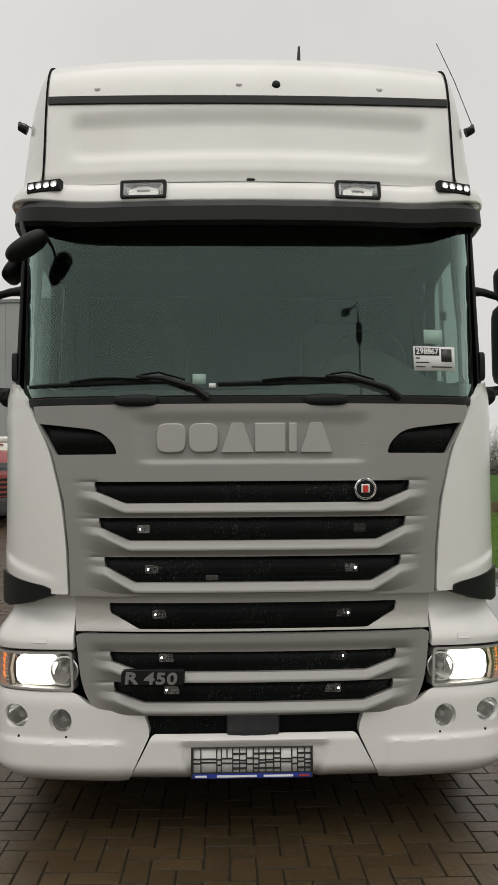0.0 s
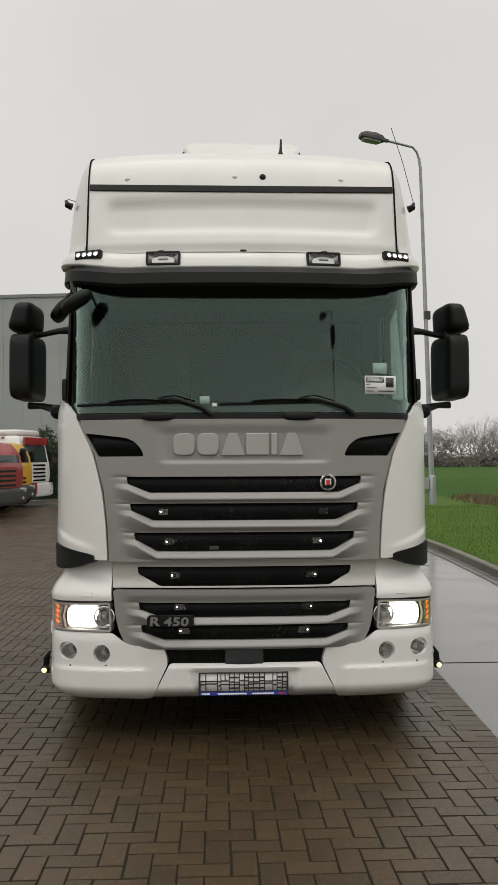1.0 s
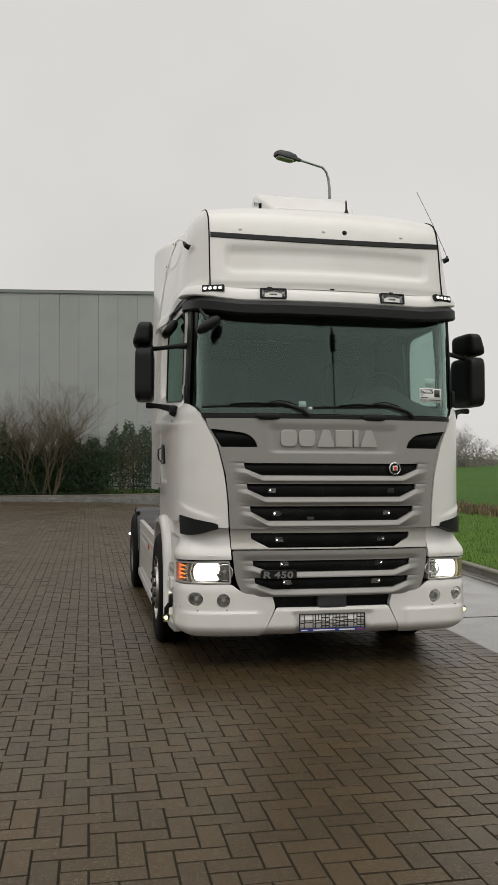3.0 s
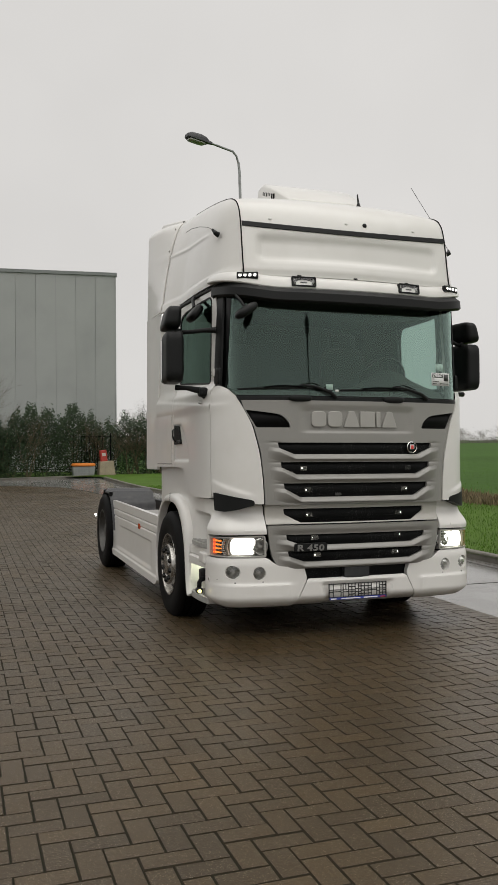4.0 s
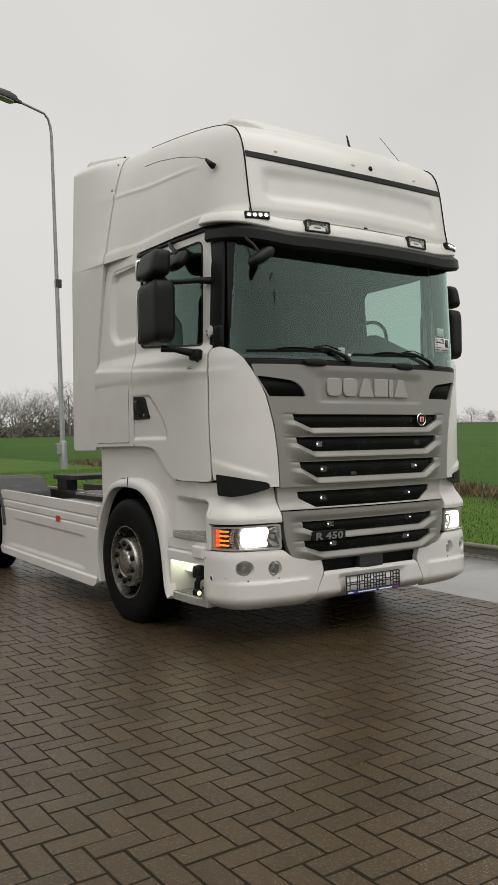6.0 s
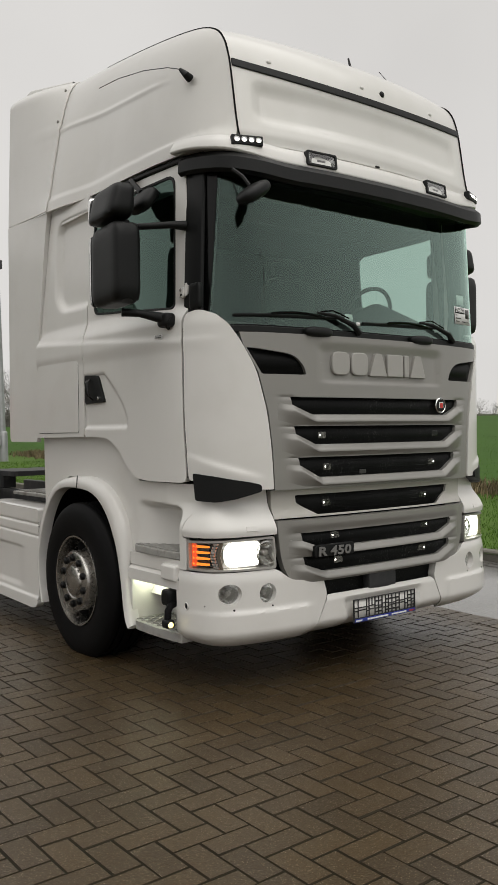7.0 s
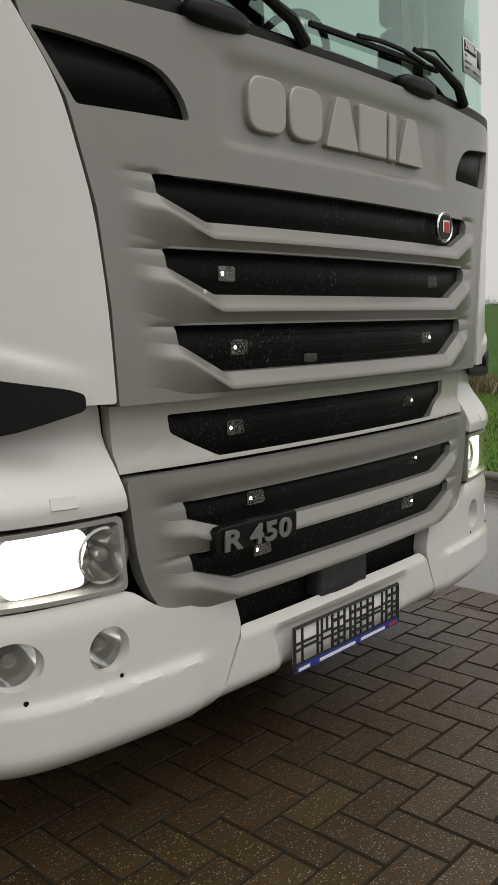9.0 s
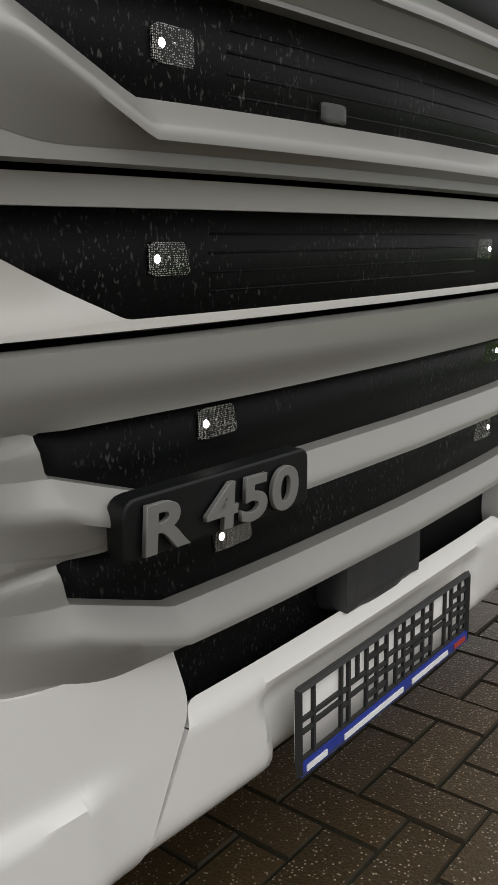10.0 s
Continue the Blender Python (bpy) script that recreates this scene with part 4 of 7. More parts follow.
for a, b, el, pv in ((-1.02, -0.36, -0.52, -0.20), (-0.155, 0.51, 0.33, 0.67)):
    wi = new("wiper")
    wi.parent = truck
    def wp(x, z, o=-0.03):
        return (x, ws(o)(x, z)[1], z)
    part("blade", tube([wp(a + (b - a) * k / 8, 2.05 + 0.014 * k / 8, -0.014) for k in range(9)], 0.009, 6), BLACK, wi)
    part("bow", tube([wp(a + 0.2 + (b - a - 0.3) * k / 6, 2.062 + 0.014 * math.sin(math.pi * k / 6), -0.024) for k in range(7)], 0.007, 6), GLOSS, wi)
    part("arm", tube([wp(el, 2.085, -0.035), wp(el + 0.12, 2.075, -0.04), wp(pv - 0.06, 2.03, -0.04), wp(pv, 1.985, -0.03)], 0.013, 8, taper=[0.008, 0.011, 0.016, 0.018]), BLACK, wi)
    part("hose", tube([wp(el + 0.02, 2.09, -0.04), wp(el + 0.1, 2.10, -0.05), wp(el + 0.22, 2.065, -0.05)], 0.004, 6), GLOSS, wi)
    part("pivot_cover", super_box(wp(el - 0.0, 1.975, -0.035), (0.10, 0.03, 0.028), 3), BLACK, wi)

# sun visor and the lamp shelf above it
TOPP = Plan([(0, -0.01), (0.4, 0.0), (0.75, 0.04), (0.95, 0.085), (1.05, 0.15), (1.105, 0.30), (1.122, 0.46), (1.13, 0.9)])
VEND = TOPP.sy(0.43)


def plan_loft(ring, send, n=64):
    rows = []
    for i in range(n + 1):
        s = -send + 2 * send * i / n
        sg = 1 if s >= 0 else -1
        row = []
        for off, z in ring(abs(s) / send):
            x, y = TOPP.at(abs(s), off)
            row.append((sg * x, y, z))
        rows.append(row)
    return rows


def visor_ring(f):
    rise = 0.088 * ramp(f * VEND, 0.68, VEND)
    d = 0.035 + 0.07 * (1 - ramp(f, 0.60, 0.92))
    return [(d - 0.02, 2.748 + rise), (d, 2.765 + rise), (d - 0.005, 2.83 + rise), (d - 0.05, 2.868 + rise), (-0.22, 2.868 + rise), (-0.22, 2.845 + rise), (d - 0.06, 2.79 + rise), (d - 0.035, 2.752 + rise)]


visor = part("sun_visor", loft(plan_loft(visor_ring, VEND)), BLACK, truck, "dark smoked plastic sun visor", bevel=0.006)
SEND = TOPP.sy(0.47)


def shelf_ring(f):
    rise = ramp(f * SEND, 0.68, SEND)
    low, up = 0.088 * rise, 0.062 * rise
    out = 0.030 * rise
    return [(0.02 + out, 2.872 + low), (0.030 + out, 2.882 + low), (0.024 + out, 2.93 + 0.7 * low), (out, 2.968 + 0.5 * low + 0.3 * up), (out - 0.05, 2.988 + up), (-0.25, 2.988 + up), (-0.25, 2.872 + low)]


part("lamp_shelf", loft(plan_loft(shelf_ring, SEND)), WHITE, truck, bevel=0.012)
for g in (1, -1):
    x, y = TOPP.at(TOPP.sx(0.487), 0.028)
    wlm = new("work_lamp")
    wlm.parent = truck
    wlm.matrix_local = pose(-g * 0.487, y + 0.004, 2.903, -6, 0, -g * 5)
    fr_o = rounded([(-0.105, -0.042), (0.105, -0.042), (0.105, 0.042), (-0.105, 0.042)], 0.012)
    fr_i = rounded([(-0.092, -0.03), (0.092, -0.03), (0.092, 0.03), (-0.092, 0.03)], 0.01)
    panel("bezel", fr_o, lambda u, v: (u, -0.012, v), BLACK, wlm, FWD, thick=0.03, bevel=0.004, holes=[fr_i])
    panel("reflector", fr_i, lambda u, v: (u, 0.012 - 0.02 * (u / 0.09) ** 2, v), DARKCHROME, wlm, FWD, thick=0.004, bevel=0, du=0.02, dv=0.02)
    part("bulb_bar", box(-0.03, -0.002, -0.012, 0.03, 0.012, 0.0), LENS_GREY, wlm, bevel=0.003)
    lp = panel("lens", fr_i, lambda u, v: (u, -0.008, v), CLEAR, wlm, FWD, thick=0.0, bevel=0)
    lp.visible_shadow = False
    pod = new("led_pod")
    pod.parent = truck
    s0 = TOPP.sx(0.94)
    x, y = TOPP.at(s0, 0.032)
    x2, y2 = TOPP.at(s0 + 0.05, 0.033)
    ang = math.degrees(math.atan2(y2 - y, x2 - x))
    pod.matrix_local = pose(-g * x, y, 2.942, -6, 0, -g * ang * 0.9)
    part("case", box(-0.088, -0.006, -0.027, 0.088, 0.03, 0.027), BLACK, pod, bevel=0.006)
    for k in range(4):
        led = part("led", lathe([(0.0, -0.004), (0.016, -0.004), (0.016, 0.006), (0.011, 0.004), (0.0, 0.003)], 20), CHROME, pod)
        led.matrix_local = pose(-0.06 + 0.04 * k, -0.006, 0, 0, 0, -90)
        part("emitter", ellipsoid((-0.06 + 0.04 * k, -0.010, 0), (0.0065, 0.004, 0.0065), 12), BULB, pod)

# high roof: front, flanks and rear
SEAM = chaikin([(0.105, 2.985), (0.135, 3.10), (0.165, 3.3), (0.19, 3.45), (0.235, 3.58), (0.32, 3.66), (0.5, 3.722), (0.95, 3.797), (1.5, 3.86), (1.98, 3.90)], 2)
sl = [0.0]
for a, b in zip(SEAM, SEAM[1:]):
    sl.append(sl[-1] + (b - a).length)
SY, SZ = [(s, p.x) for s, p in zip(sl, SEAM)], [(s, p.y) for s, p in zip(sl, SEAM)]
SLEN = sl[-1]


def roof_front(x, s, proud=0.0):
    y, z = interp(SY, s), interp(SZ, s)
    up = ramp(s, 0.50, 0.95)
    bow = 1 - (x / 0.97) ** 2
    flat = 1 - (x / 0.97) ** 4
    dx, dz = 0.85 - abs(x), s - 0.12
    d = min(dx, dz) if min(dx, dz) > 0.08 or max(dx, dz) > 0.12 else 0.08 - math.hypot(max(0, 0.08 - dx), max(0, 0.08 - dz))
    inset = 0.024 * ramp(d, -0.005, 0.045) * (1 - ramp(s, 0.29, 0.385)) * (1 if proud == 0.0 else 0)
    fold = 0.02 * ramp(0.06 - s, 0.0, 0.06)
    return (x, y - 0.105 * bow * (1 - 0.6 * up) + inset + fold - proud, z + 0.042 * flat * up + proud * up)


panel("roof_front", [(-0.962, 0.0), (0.962, 0.0), (0.962, SLEN), (-0.962, SLEN)], roof_front, WHITE, truck, (0, -1, 0.5), thick=0.02, bevel=0.004, du=0.03, dv=0.02)
panel("roof_band", [(-0.958, 0.405), (0.958, 0.405), (0.958, 0.447), (-0.958, 0.447)], lambda x, s: roof_front(x, s - 0.012 + 0.04 * (x / 0.96) ** 2, 0.010), BLACK, truck, FWD, thick=0.014, bevel=0.002, du=0.03, dv=0.01)
for x in (-0.72, -0.05, 0.62):
    part("roof_plug", ellipsoid(roof_front(x, 0.50, 0.001), (0.016, 0.008, 0.012), 12), WHITE, truck)
part("roof_emblem", ellipsoid(roof_front(0.125, 0.50, 0.002), (0.02, 0.01, 0.02), 20), BLACK, truck)
for x in (-0.50, 0.0, 0.5):
    part("roof_clip", super_box((x, roof_front(x, 0.0)[1] + 0.015, 2.993), (0.022, 0.02, 0.007), 4), BLACK, truck)


def roof_flank(s, w):
    f = s / SLEN
    sy_, sz_ = interp(SY, s), interp(SZ, s)
    S = Vector((0.972, sy_, sz_))
    yb = 0.36 + f * 1.62
    B = Vector((CAB.side(yb) * (0.945 + 0.05 * ramp(yb, 1.4, 1.95)), yb, 2.955))
    C = Vector((B.x - 0.09 * ramp(f, 0.2, 1.0), (sy_ * 0.55 + yb * 0.45) - 0.10 * f * f, max(B.z, sz_ - 0.06 * min(1, s / 0.5))))
    p = S * (1 - w) ** 2 + C * 2 * w * (1 - w) + B * w * w
    crease = 0.012 * (1 - ramp(p.z, 3.028, 3.045)) + 0.008 * gauss(p.z, 3.41 + 0.08 * (p.y - 0.5), 0.014) * ramp(p.y, 0.45, 0.8)
    return (-(p.x + crease), p.y, p.z)


both("roof_flank", [(0.0, 0.0), (SLEN, 0.0), (SLEN, 1.0), (0.0, 1.0)], roof_flank, WHITE, truck, (-1, 0, 0.3), thick=0.02, bevel=0.004, du=0.03, dv=0.011)
for g in (1, -1):
    part("roof_joint", tube([(-g * 0.967, interp(SY, SLEN * k / 60) - 0.004, interp(SZ, SLEN * k / 60) + 0.002) for k in range(50)], 0.005, 6), GAP, truck)
    base = Vector((-g * 1.10, 0.37, 3.365))
    ant = new("whip_antenna")
    ant.parent = truck
    part("mount", tube([base, base + Vector((-g * 0.03, -0.005, 0.012)), base + Vector((-g * 0.045, 0.03, 0.05))], 0.02, 10, taper=[0.024, 0.02, 0.010]), BLACK, ant)
    whip = [base + Vector((-g * 0.045, 0.03, 0.05)), base + Vector((-g * 0.05, 0.15, 0.10)), base + Vector((-g * 0.05, 0.40, 0.17)), base + Vector((-g * 0.04, 0.72, 0.235)), base + Vector((-g * 0.015, 1.02, 0.28))] if g == 1 else [base + Vector((0.045, 0.03, 0.05)), base + Vector((0.055, 0.38, 0.46)), base + Vector((0.045, 0.70, 0.84))]
    part("whip", tube(whip, 0.0025, 5), BLACK, ant)


def deflector(u, w):
    """Flares from the roof's rear seam (u = 0) out to the square rear edge (u = 1)."""
    x, y, z = roof_flank(SLEN, 1 - w)
    k = (z - 2.955) / (3.90 - 2.955)
    zr = 2.99 + 0.955 * k
    xr = -(1.212 - 0.07 * max(0.0, (zr - 3.855) / 0.09) ** 2)
    e = math.sin(0.5 * math.pi * u) ** 0.85 if u > 0 else 0.0
    return (x - 0.012 + (xr - x + 0.012) * e, y - 0.02 + (2.69 - 0.08 * k - y + 0.02) * u, z + 0.004 + (zr - z) * u)


both("upper_deflector", [(0.0, 0.0), (1.0, 0.0), (1.0, 1.0), (0.0, 1.0)], deflector, WHITE, truck, OUT, thick=0.012, bevel=0.004, du=0.05, dv=0.03)
both("side_deflector", rounded([(2.215, 1.37), (2.70, 1.37), (2.67, 2.985), (1.985, 2.962), (2.03, 2.8), (2.175, 2.03)], [0.02, 0.05, 0.005, 0.005, 0.1, 0.2]), lambda y, z: (-(1.215 + 0.006 * ramp(y, 2.3, 2.6)), y, z), WHITE, truck, OUT, thick=0.03, bevel=0.008, du=0.06, dv=0.08)
panel("roof_rear", [(-0.965, 1.95), (0.965, 1.95), (1.13, 2.605), (-1.13, 2.605)], lambda x, y: (x, y, 3.903 + 0.04 * ramp(y, 1.95, 2.6) + 0.05 * (1 - (x / 1.13) ** 2)), WHITE, truck, (0, 0, 1), thick=0.03, bevel=0.008, du=0.1, dv=0.2)
for g in (1, -1):
    rows = [[(-g * (xo - 0.10), y, 3.885), (-g * xo, y, 3.885), (-g * (xo - 0.02), y, 3.89 + hh), (-g * (xo - 0.08), y, 3.895 + hh)] for y, xo, hh in ((1.98, 0.95, 0.03), (2.1, 0.975, 0.08), (2.4, 1.03, 0.125), (2.6, 1.075, 0.15), (2.66, 1.08, 0.14))]
    fin = part("roof_fin", loft(rows), WHITE, truck, bevel=0.012)
    for y in (1.95, 2.35):
        part("bolt", ellipsoid((-g * (0.955 + 0.22 * (y - 1.95)), y + 0.12, 3.94), (0.012, 0.014, 0.014), 10), BLACK, fin)
    for u, w in ((0.05, 0.45), (0.05, 0.75)):
        x, y, z = deflector(u, w)
        part("panel_bolt", ellipsoid((g * x, y, z), (0.008, 0.012, 0.012), 10), STEEL, truck)
part("cab_back", box(-1.17, 2.12, 1.35, 1.17, 2.2, 2.95), WHITE, truck, bevel=0.02)
part("roof_back", box(-0.92, 2.0, 2.95, 0.92, 2.08, 3.87), WHITE, truck, bevel=0.02)
rows = []
for y, z0, z1, w in ((0.66, 3.76, 3.84, 0.36), (0.80, 3.76, 3.94, 0.41), (1.0, 3.78, 4.05, 0.43), (1.22, 3.80, 4.135, 0.43), (1.36, 3.82, 4.13, 0.42), (1.40, 3.84, 4.08, 0.41)):
    rows.append([(0.02 - w, y, z0), (0.02 + w, y, z0), (0.02 + w * 0.98, y, z1 - 0.02), (0.02 + w * 0.9, y, z1), (0.02 - w * 0.9, y, z1), (0.02 - w * 0.98, y, z1 - 0.02)])
ac = part("roof_cooler", loft(rows), WHITE, truck, bevel=0.015)
for k in range(7):
    for g in (1, -1):
        part("louvre", box(-g * 0.424 + 0.02, 0.90 + 0.045 * k, 3.90 + 0.012 * k, -g * 0.40 + 0.02, 0.922 + 0.045 * k, 3.945 + 0.016 * k), GAP, ac)
part("stub_antenna", tube([(0.27, 0.5, 3.77), (0.27, 0.5, 3.80), (0.275, 0.53, 3.89)], 0.01, 8, taper=[0.022, 0.01, 0.006]), BLACK, truck)


# ---- wheels ----
def tyre_bm(R):
    prof = [(0.287, -0.13), (0.30, -0.150), (0.33, -0.153), (0.345, -0.157), (0.40, -0.160), (0.445, -0.156), (0.468, -0.148), (R - 0.008, -0.128), (R, -0.115)]
    for a in (-0.085, -0.03, 0.03, 0.085):
        prof += [(R, a - 0.008), (R - 0.014, a - 0.006), (R - 0.014, a + 0.006), (R, a + 0.008)]
    prof += [(R, 0.115), (R - 0.008, 0.128), (0.468, 0.148), (0.445, 0.156), (0.40, 0.160), (0.345, 0.157), (0.33, 0.153), (0.30, 0.150), (0.287, 0.13)]
    return lathe(prof, 72)


def wheel(x, y, z, sgn, dished):
    R = 0.505
    w = new("wheel")
    w.parent = truck
    w.matrix_local = pose(x, y, z) @ Matrix.Diagonal((-sgn, 1, 1, 1))
    part("tyre", tyre_bm(R), RUBBER, w)
    if dished:
        rp = [(0.295, 0.135), (0.292, 0.152), (0.280, 0.150), (0.268, 0.10), (0.25, 0.04), (0.22, -0.03), (0.17, -0.04), (0.12, -0.02), (0.11, 0.09), (0.09, 0.11), (0.0, 0.11)]
        br, nx, hx, hr, hy = 0.168, -0.038, 0.235, 0.235, 0.0
    else:
        rp = [(0.295, 0.135), (0.292, 0.154), (0.282, 0.152), (0.272, 0.11), (0.262, 0.045), (0.25, 0.025), (0.225, 0.045), (0.206, 0.065), (0.198, 0.085), (0.196, 0.150), (0.189, 0.164), (0.180, 0.168), (0.118, 0.168), (0.110, 0.160), (0.102, 0.160), (0.095, 0.176), (0.085, 0.181), (0.0, 0.182)]
        br, nx, hx, hr, hy = 0.150, 0.168, 0.10, 0.226, 0.052
    part("rim", lathe(rp, 72), DARKSTEEL if dished else RIM_STEEL, w)
    for k in range(10):
        a = 2 * math.pi * (k + 0.5) / 10
        cy, cz = math.cos(a), math.sin(a)
        part("wheel_nut", tube([(nx - 0.005, br * cy, br * cz), (nx + 0.016, br * cy, br * cz), (nx + 0.022, br * cy, br * cz)], 0.016, 8, taper=[0.026, 0.022, 0.012]), GLOSS, w)
        a += math.pi / 10
        cy, cz = math.cos(a), math.sin(a)
        m = Matrix.Rotation(a, 4, "X")
        # solid near-black bulge, its colour standing in for the hole's shade
        part("hand_hole", ellipsoid((hy, hr * cy, hr * cz), (0.045, 0.032, 0.046), 14, m), GAP, w)
    if not dished:
        part("balance_clamp", box(0.09, 0.12, 0.10, 0.125, 0.165, 0.15), FRAME, w, bevel=0.004)
    return w


wheel(-1.105, 1.55, 0.474, 1, False)
wheel(1.105, 1.55, 0.474, -1, False)
wheel(-1.13, 5.36, 0.485, 1, True)
wheel(1.13, 5.36, 0.485, -1, True)

# ---- frame, skirts and rear ----
for g in (1, -1):
    part("frame_rail", box(-g * 0.40 - 0.04, 0.6, 0.62, -g * 0.40 + 0.04, 6.25, 0.88), FRAME, truck, bevel=0.008)
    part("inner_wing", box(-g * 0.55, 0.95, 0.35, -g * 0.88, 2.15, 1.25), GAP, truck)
    sk = [(2.235, 0.885), (4.90, 0.925), (4.92, 0.32), (4.87, 0.215), (2.30, 0.165), (2.235, 0.20)]

    def skirt(y, z):
        lean = 0.045 * (y - 2.2) / 2.7
        zz = z - lean
        o = 0.014 * (1 - ramp(zz, 0.235, 0.26))
        o -= 0.012 * gauss(zz, 0.775, 0.008) + 0.010 * gauss(zz, 0.69, 0.008)
        o -= 0.014 * ramp(0.60 - zz, 0.0, 0.03) * ramp(y, 2.5, 2.6) * (1 - ramp(y, 4.0 + (0.6 - zz), 4.5 + (0.6 - zz))) * ramp(zz, 0.27, 0.32)
        return (-(1.212 + o), y, z)
    sks = panel("side_skirt", rounded(sk, [0.015, 0.03, 0.1, 0.05, 0.05, 0.02]), flip(skirt, g), WHITE, truck, (-g, 0, 0), thick=0.05, bevel=0.01, du=0.06, dv=0.006)
    part("side_reflector", box(-g * 1.206, 3.10, 0.68, -g * 1.222, 3.19, 0.74), AMBER_DULL, sks, "small orange side reflector", bevel=0.004)
    arc = [(5.32 + 0.60 * math.cos(a), 0.47 + 0.61 * math.sin(a)) for a in [radians(-2 + 176 * i / 36) for i in range(37)]]
    rows = []
    for i, (y, z) in enumerate(arc):
        rib = 0.020 if i % 4 < 2 else 0.0
        z = min(z, 1.045)
        k = 1 + rib / 0.57
        rows.append([(-g * xx, 5.32 + (y - 5.32) * kk, 0.47 + (z - 0.47) * kk) for xx, kk in ((0.64, k), (1.18, k), (1.228, 0.985), (1.24, 0.95), (1.23, 0.92), (0.64, 0.955))])
    mg = part("rear_mudguard", loft(rows), DARKPLASTIC, truck, "dark grey ribbed plastic mudguard", bevel=0.004)
    part("mud_flap", box(-g * 0.78, 5.90, 0.12, -g * 1.23, 5.915, 0.52), RUBBER, truck, bevel=0.004)
    for k, y in enumerate((5.02, 5.45)):
        part("clamp", box(-g * 1.20, y - 0.03, 0.975 + 0.03 * k, -g * 1.246, y + 0.03, 1.03 + 0.02 * k), BLACK, mg, bevel=0.004)
    part("rear_marker_stalk", tube([(-g * 1.0, 5.93, 0.66), (-g * 1.27, 5.93, 0.665)], 0.012, 8), BLACK, truck)
    part("rear_marker_lamp", ellipsoid((-g * 1.285, 5.93, 0.665), (0.018, 0.018, 0.018), 12), BULB, truck)
    # air tanks and boxes behind the skirt
    part("fuel_tank", super_box((-g * 0.85, 3.4, 0.55), (0.3, 1.0, 0.29), 6), STEEL, truck)
for k, (xa, xb) in enumerate(((-0.62, -0.50), (-0.36, -0.44), (-0.12, -0.30), (0.10, -0.05), (0.34, 0.30))):
    part("air_hose", tube([(xa, 2.22, 1.30 - 0.04 * k), (xa, 2.36, 1.24), (xa * 0.7 + xb * 0.3, 2.52, 1.04), (xb, 2.66, 0.97), (xb + 0.05, 2.95, 0.955 + 0.004 * k), (xb, 3.4, 0.95)], 0.016, 8), RUBBER, truck)
part("crossmember", box(-0.42, 2.5, 0.66, 0.42, 2.62, 0.86), FRAME, truck, bevel=0.01)
part("catwalk", box(-0.72, 2.7, 0.885, 0.72, 3.9, 0.915), STEEL, truck, bevel=0.006)
for k in range(9):
    part("catwalk_rib", box(-0.70, 2.76 + 0.13 * k, 0.915, 0.70, 2.79 + 0.13 * k, 0.925), STEEL, truck, bevel=0.002)
fw = [(-0.46, 4.55), (0.46, 4.55), (0.46, 5.15), (0.36, 5.5), (0.12, 5.72), (0.03, 5.2), (-0.03, 5.2), (-0.12, 5.72), (-0.36, 5.5), (-0.46, 5.15)]
panel("fifth_wheel", rounded(fw, 0.04), lambda x, y: (x, y, 1.06 - 0.05 * ramp(y, 5.3, 5.8)), FRAME, truck, (0, 0, 1), thick=0.05, bevel=0.012)
for g in (1, -1):
    part("fifth_wheel_foot", box(-g * 0.30, 4.85, 0.88, -g * 0.44, 5.15, 1.02), FRAME, truck, bevel=0.01)
for k in range(3):
    c = [(-0.30 + 0.22 * k + 0.04 * math.cos(0.9 * j), 2.45 + 0.012 * j, 1.02 + 0.05 * math.sin(0.9 * j) + 0.12 * math.sin(j / 40 * math.pi)) for j in range(60)]
    part("air_hose", tube(c, 0.009, 6), BLACK if k else RED_DULL, truck)
part("hose_bracket", tube([(-0.55, 2.38, 0.9), (-0.55, 2.38, 1.25), (0.55, 2.38, 1.25), (0.55, 2.38, 0.9)], 0.025, 8), FRAME, truck)
part("cab_bracket", box(-0.75, 2.25, 0.85, -0.55, 2.42, 1.16), FRAME, truck, bevel=0.01)
part("cab_bracket", box(0.55, 2.25, 0.85, 0.75, 2.42, 1.16), FRAME, truck, bevel=0.01)
part("exhaust_post", tube([(-0.35, 2.6, 0.9), (-0.35, 2.6, 1.34)], 0.05, 16), STEEL, truck)
part("front_axle", tube([(-0.95, 1.60, 0.47), (0.95, 1.60, 0.47)], 0.06, 10), FRAME, truck)
part("rear_axle", tube([(-0.95, 5.32, 0.49), (0.95, 5.32, 0.49)], 0.11, 12), FRAME, truck)
# near-black blocks added under nose and frame to stop light passing through
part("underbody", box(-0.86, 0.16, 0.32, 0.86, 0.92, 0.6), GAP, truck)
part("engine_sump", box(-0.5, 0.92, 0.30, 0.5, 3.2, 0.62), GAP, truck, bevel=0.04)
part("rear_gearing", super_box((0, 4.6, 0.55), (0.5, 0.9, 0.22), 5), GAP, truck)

# ---- wheel arches and steps ----
ao = chaikin([(2.175, 0.24), (2.225, 0.45), (2.225, 0.66), (2.10, 0.96), (1.90, 1.115), (1.60, 1.155), (1.36, 1.15), (1.15, 1.08), (1.0, 0.93), (0.945, 0.75), (0.935, 0.55), (0.925, 0.40), (0.885, 0.29)], 3)
ai = chaikin([(0.905, 0.265), (0.945, 0.30), (0.970, 0.42), (0.992, 0.55), (1.04, 0.74), (1.16, 0.94), (1.33, 1.055), (1.55, 1.075), (1.80, 1.07), (1.95, 0.99), (2.08, 0.82), (2.17, 0.60), (2.165, 0.42), (2.12, 0.24)], 3)

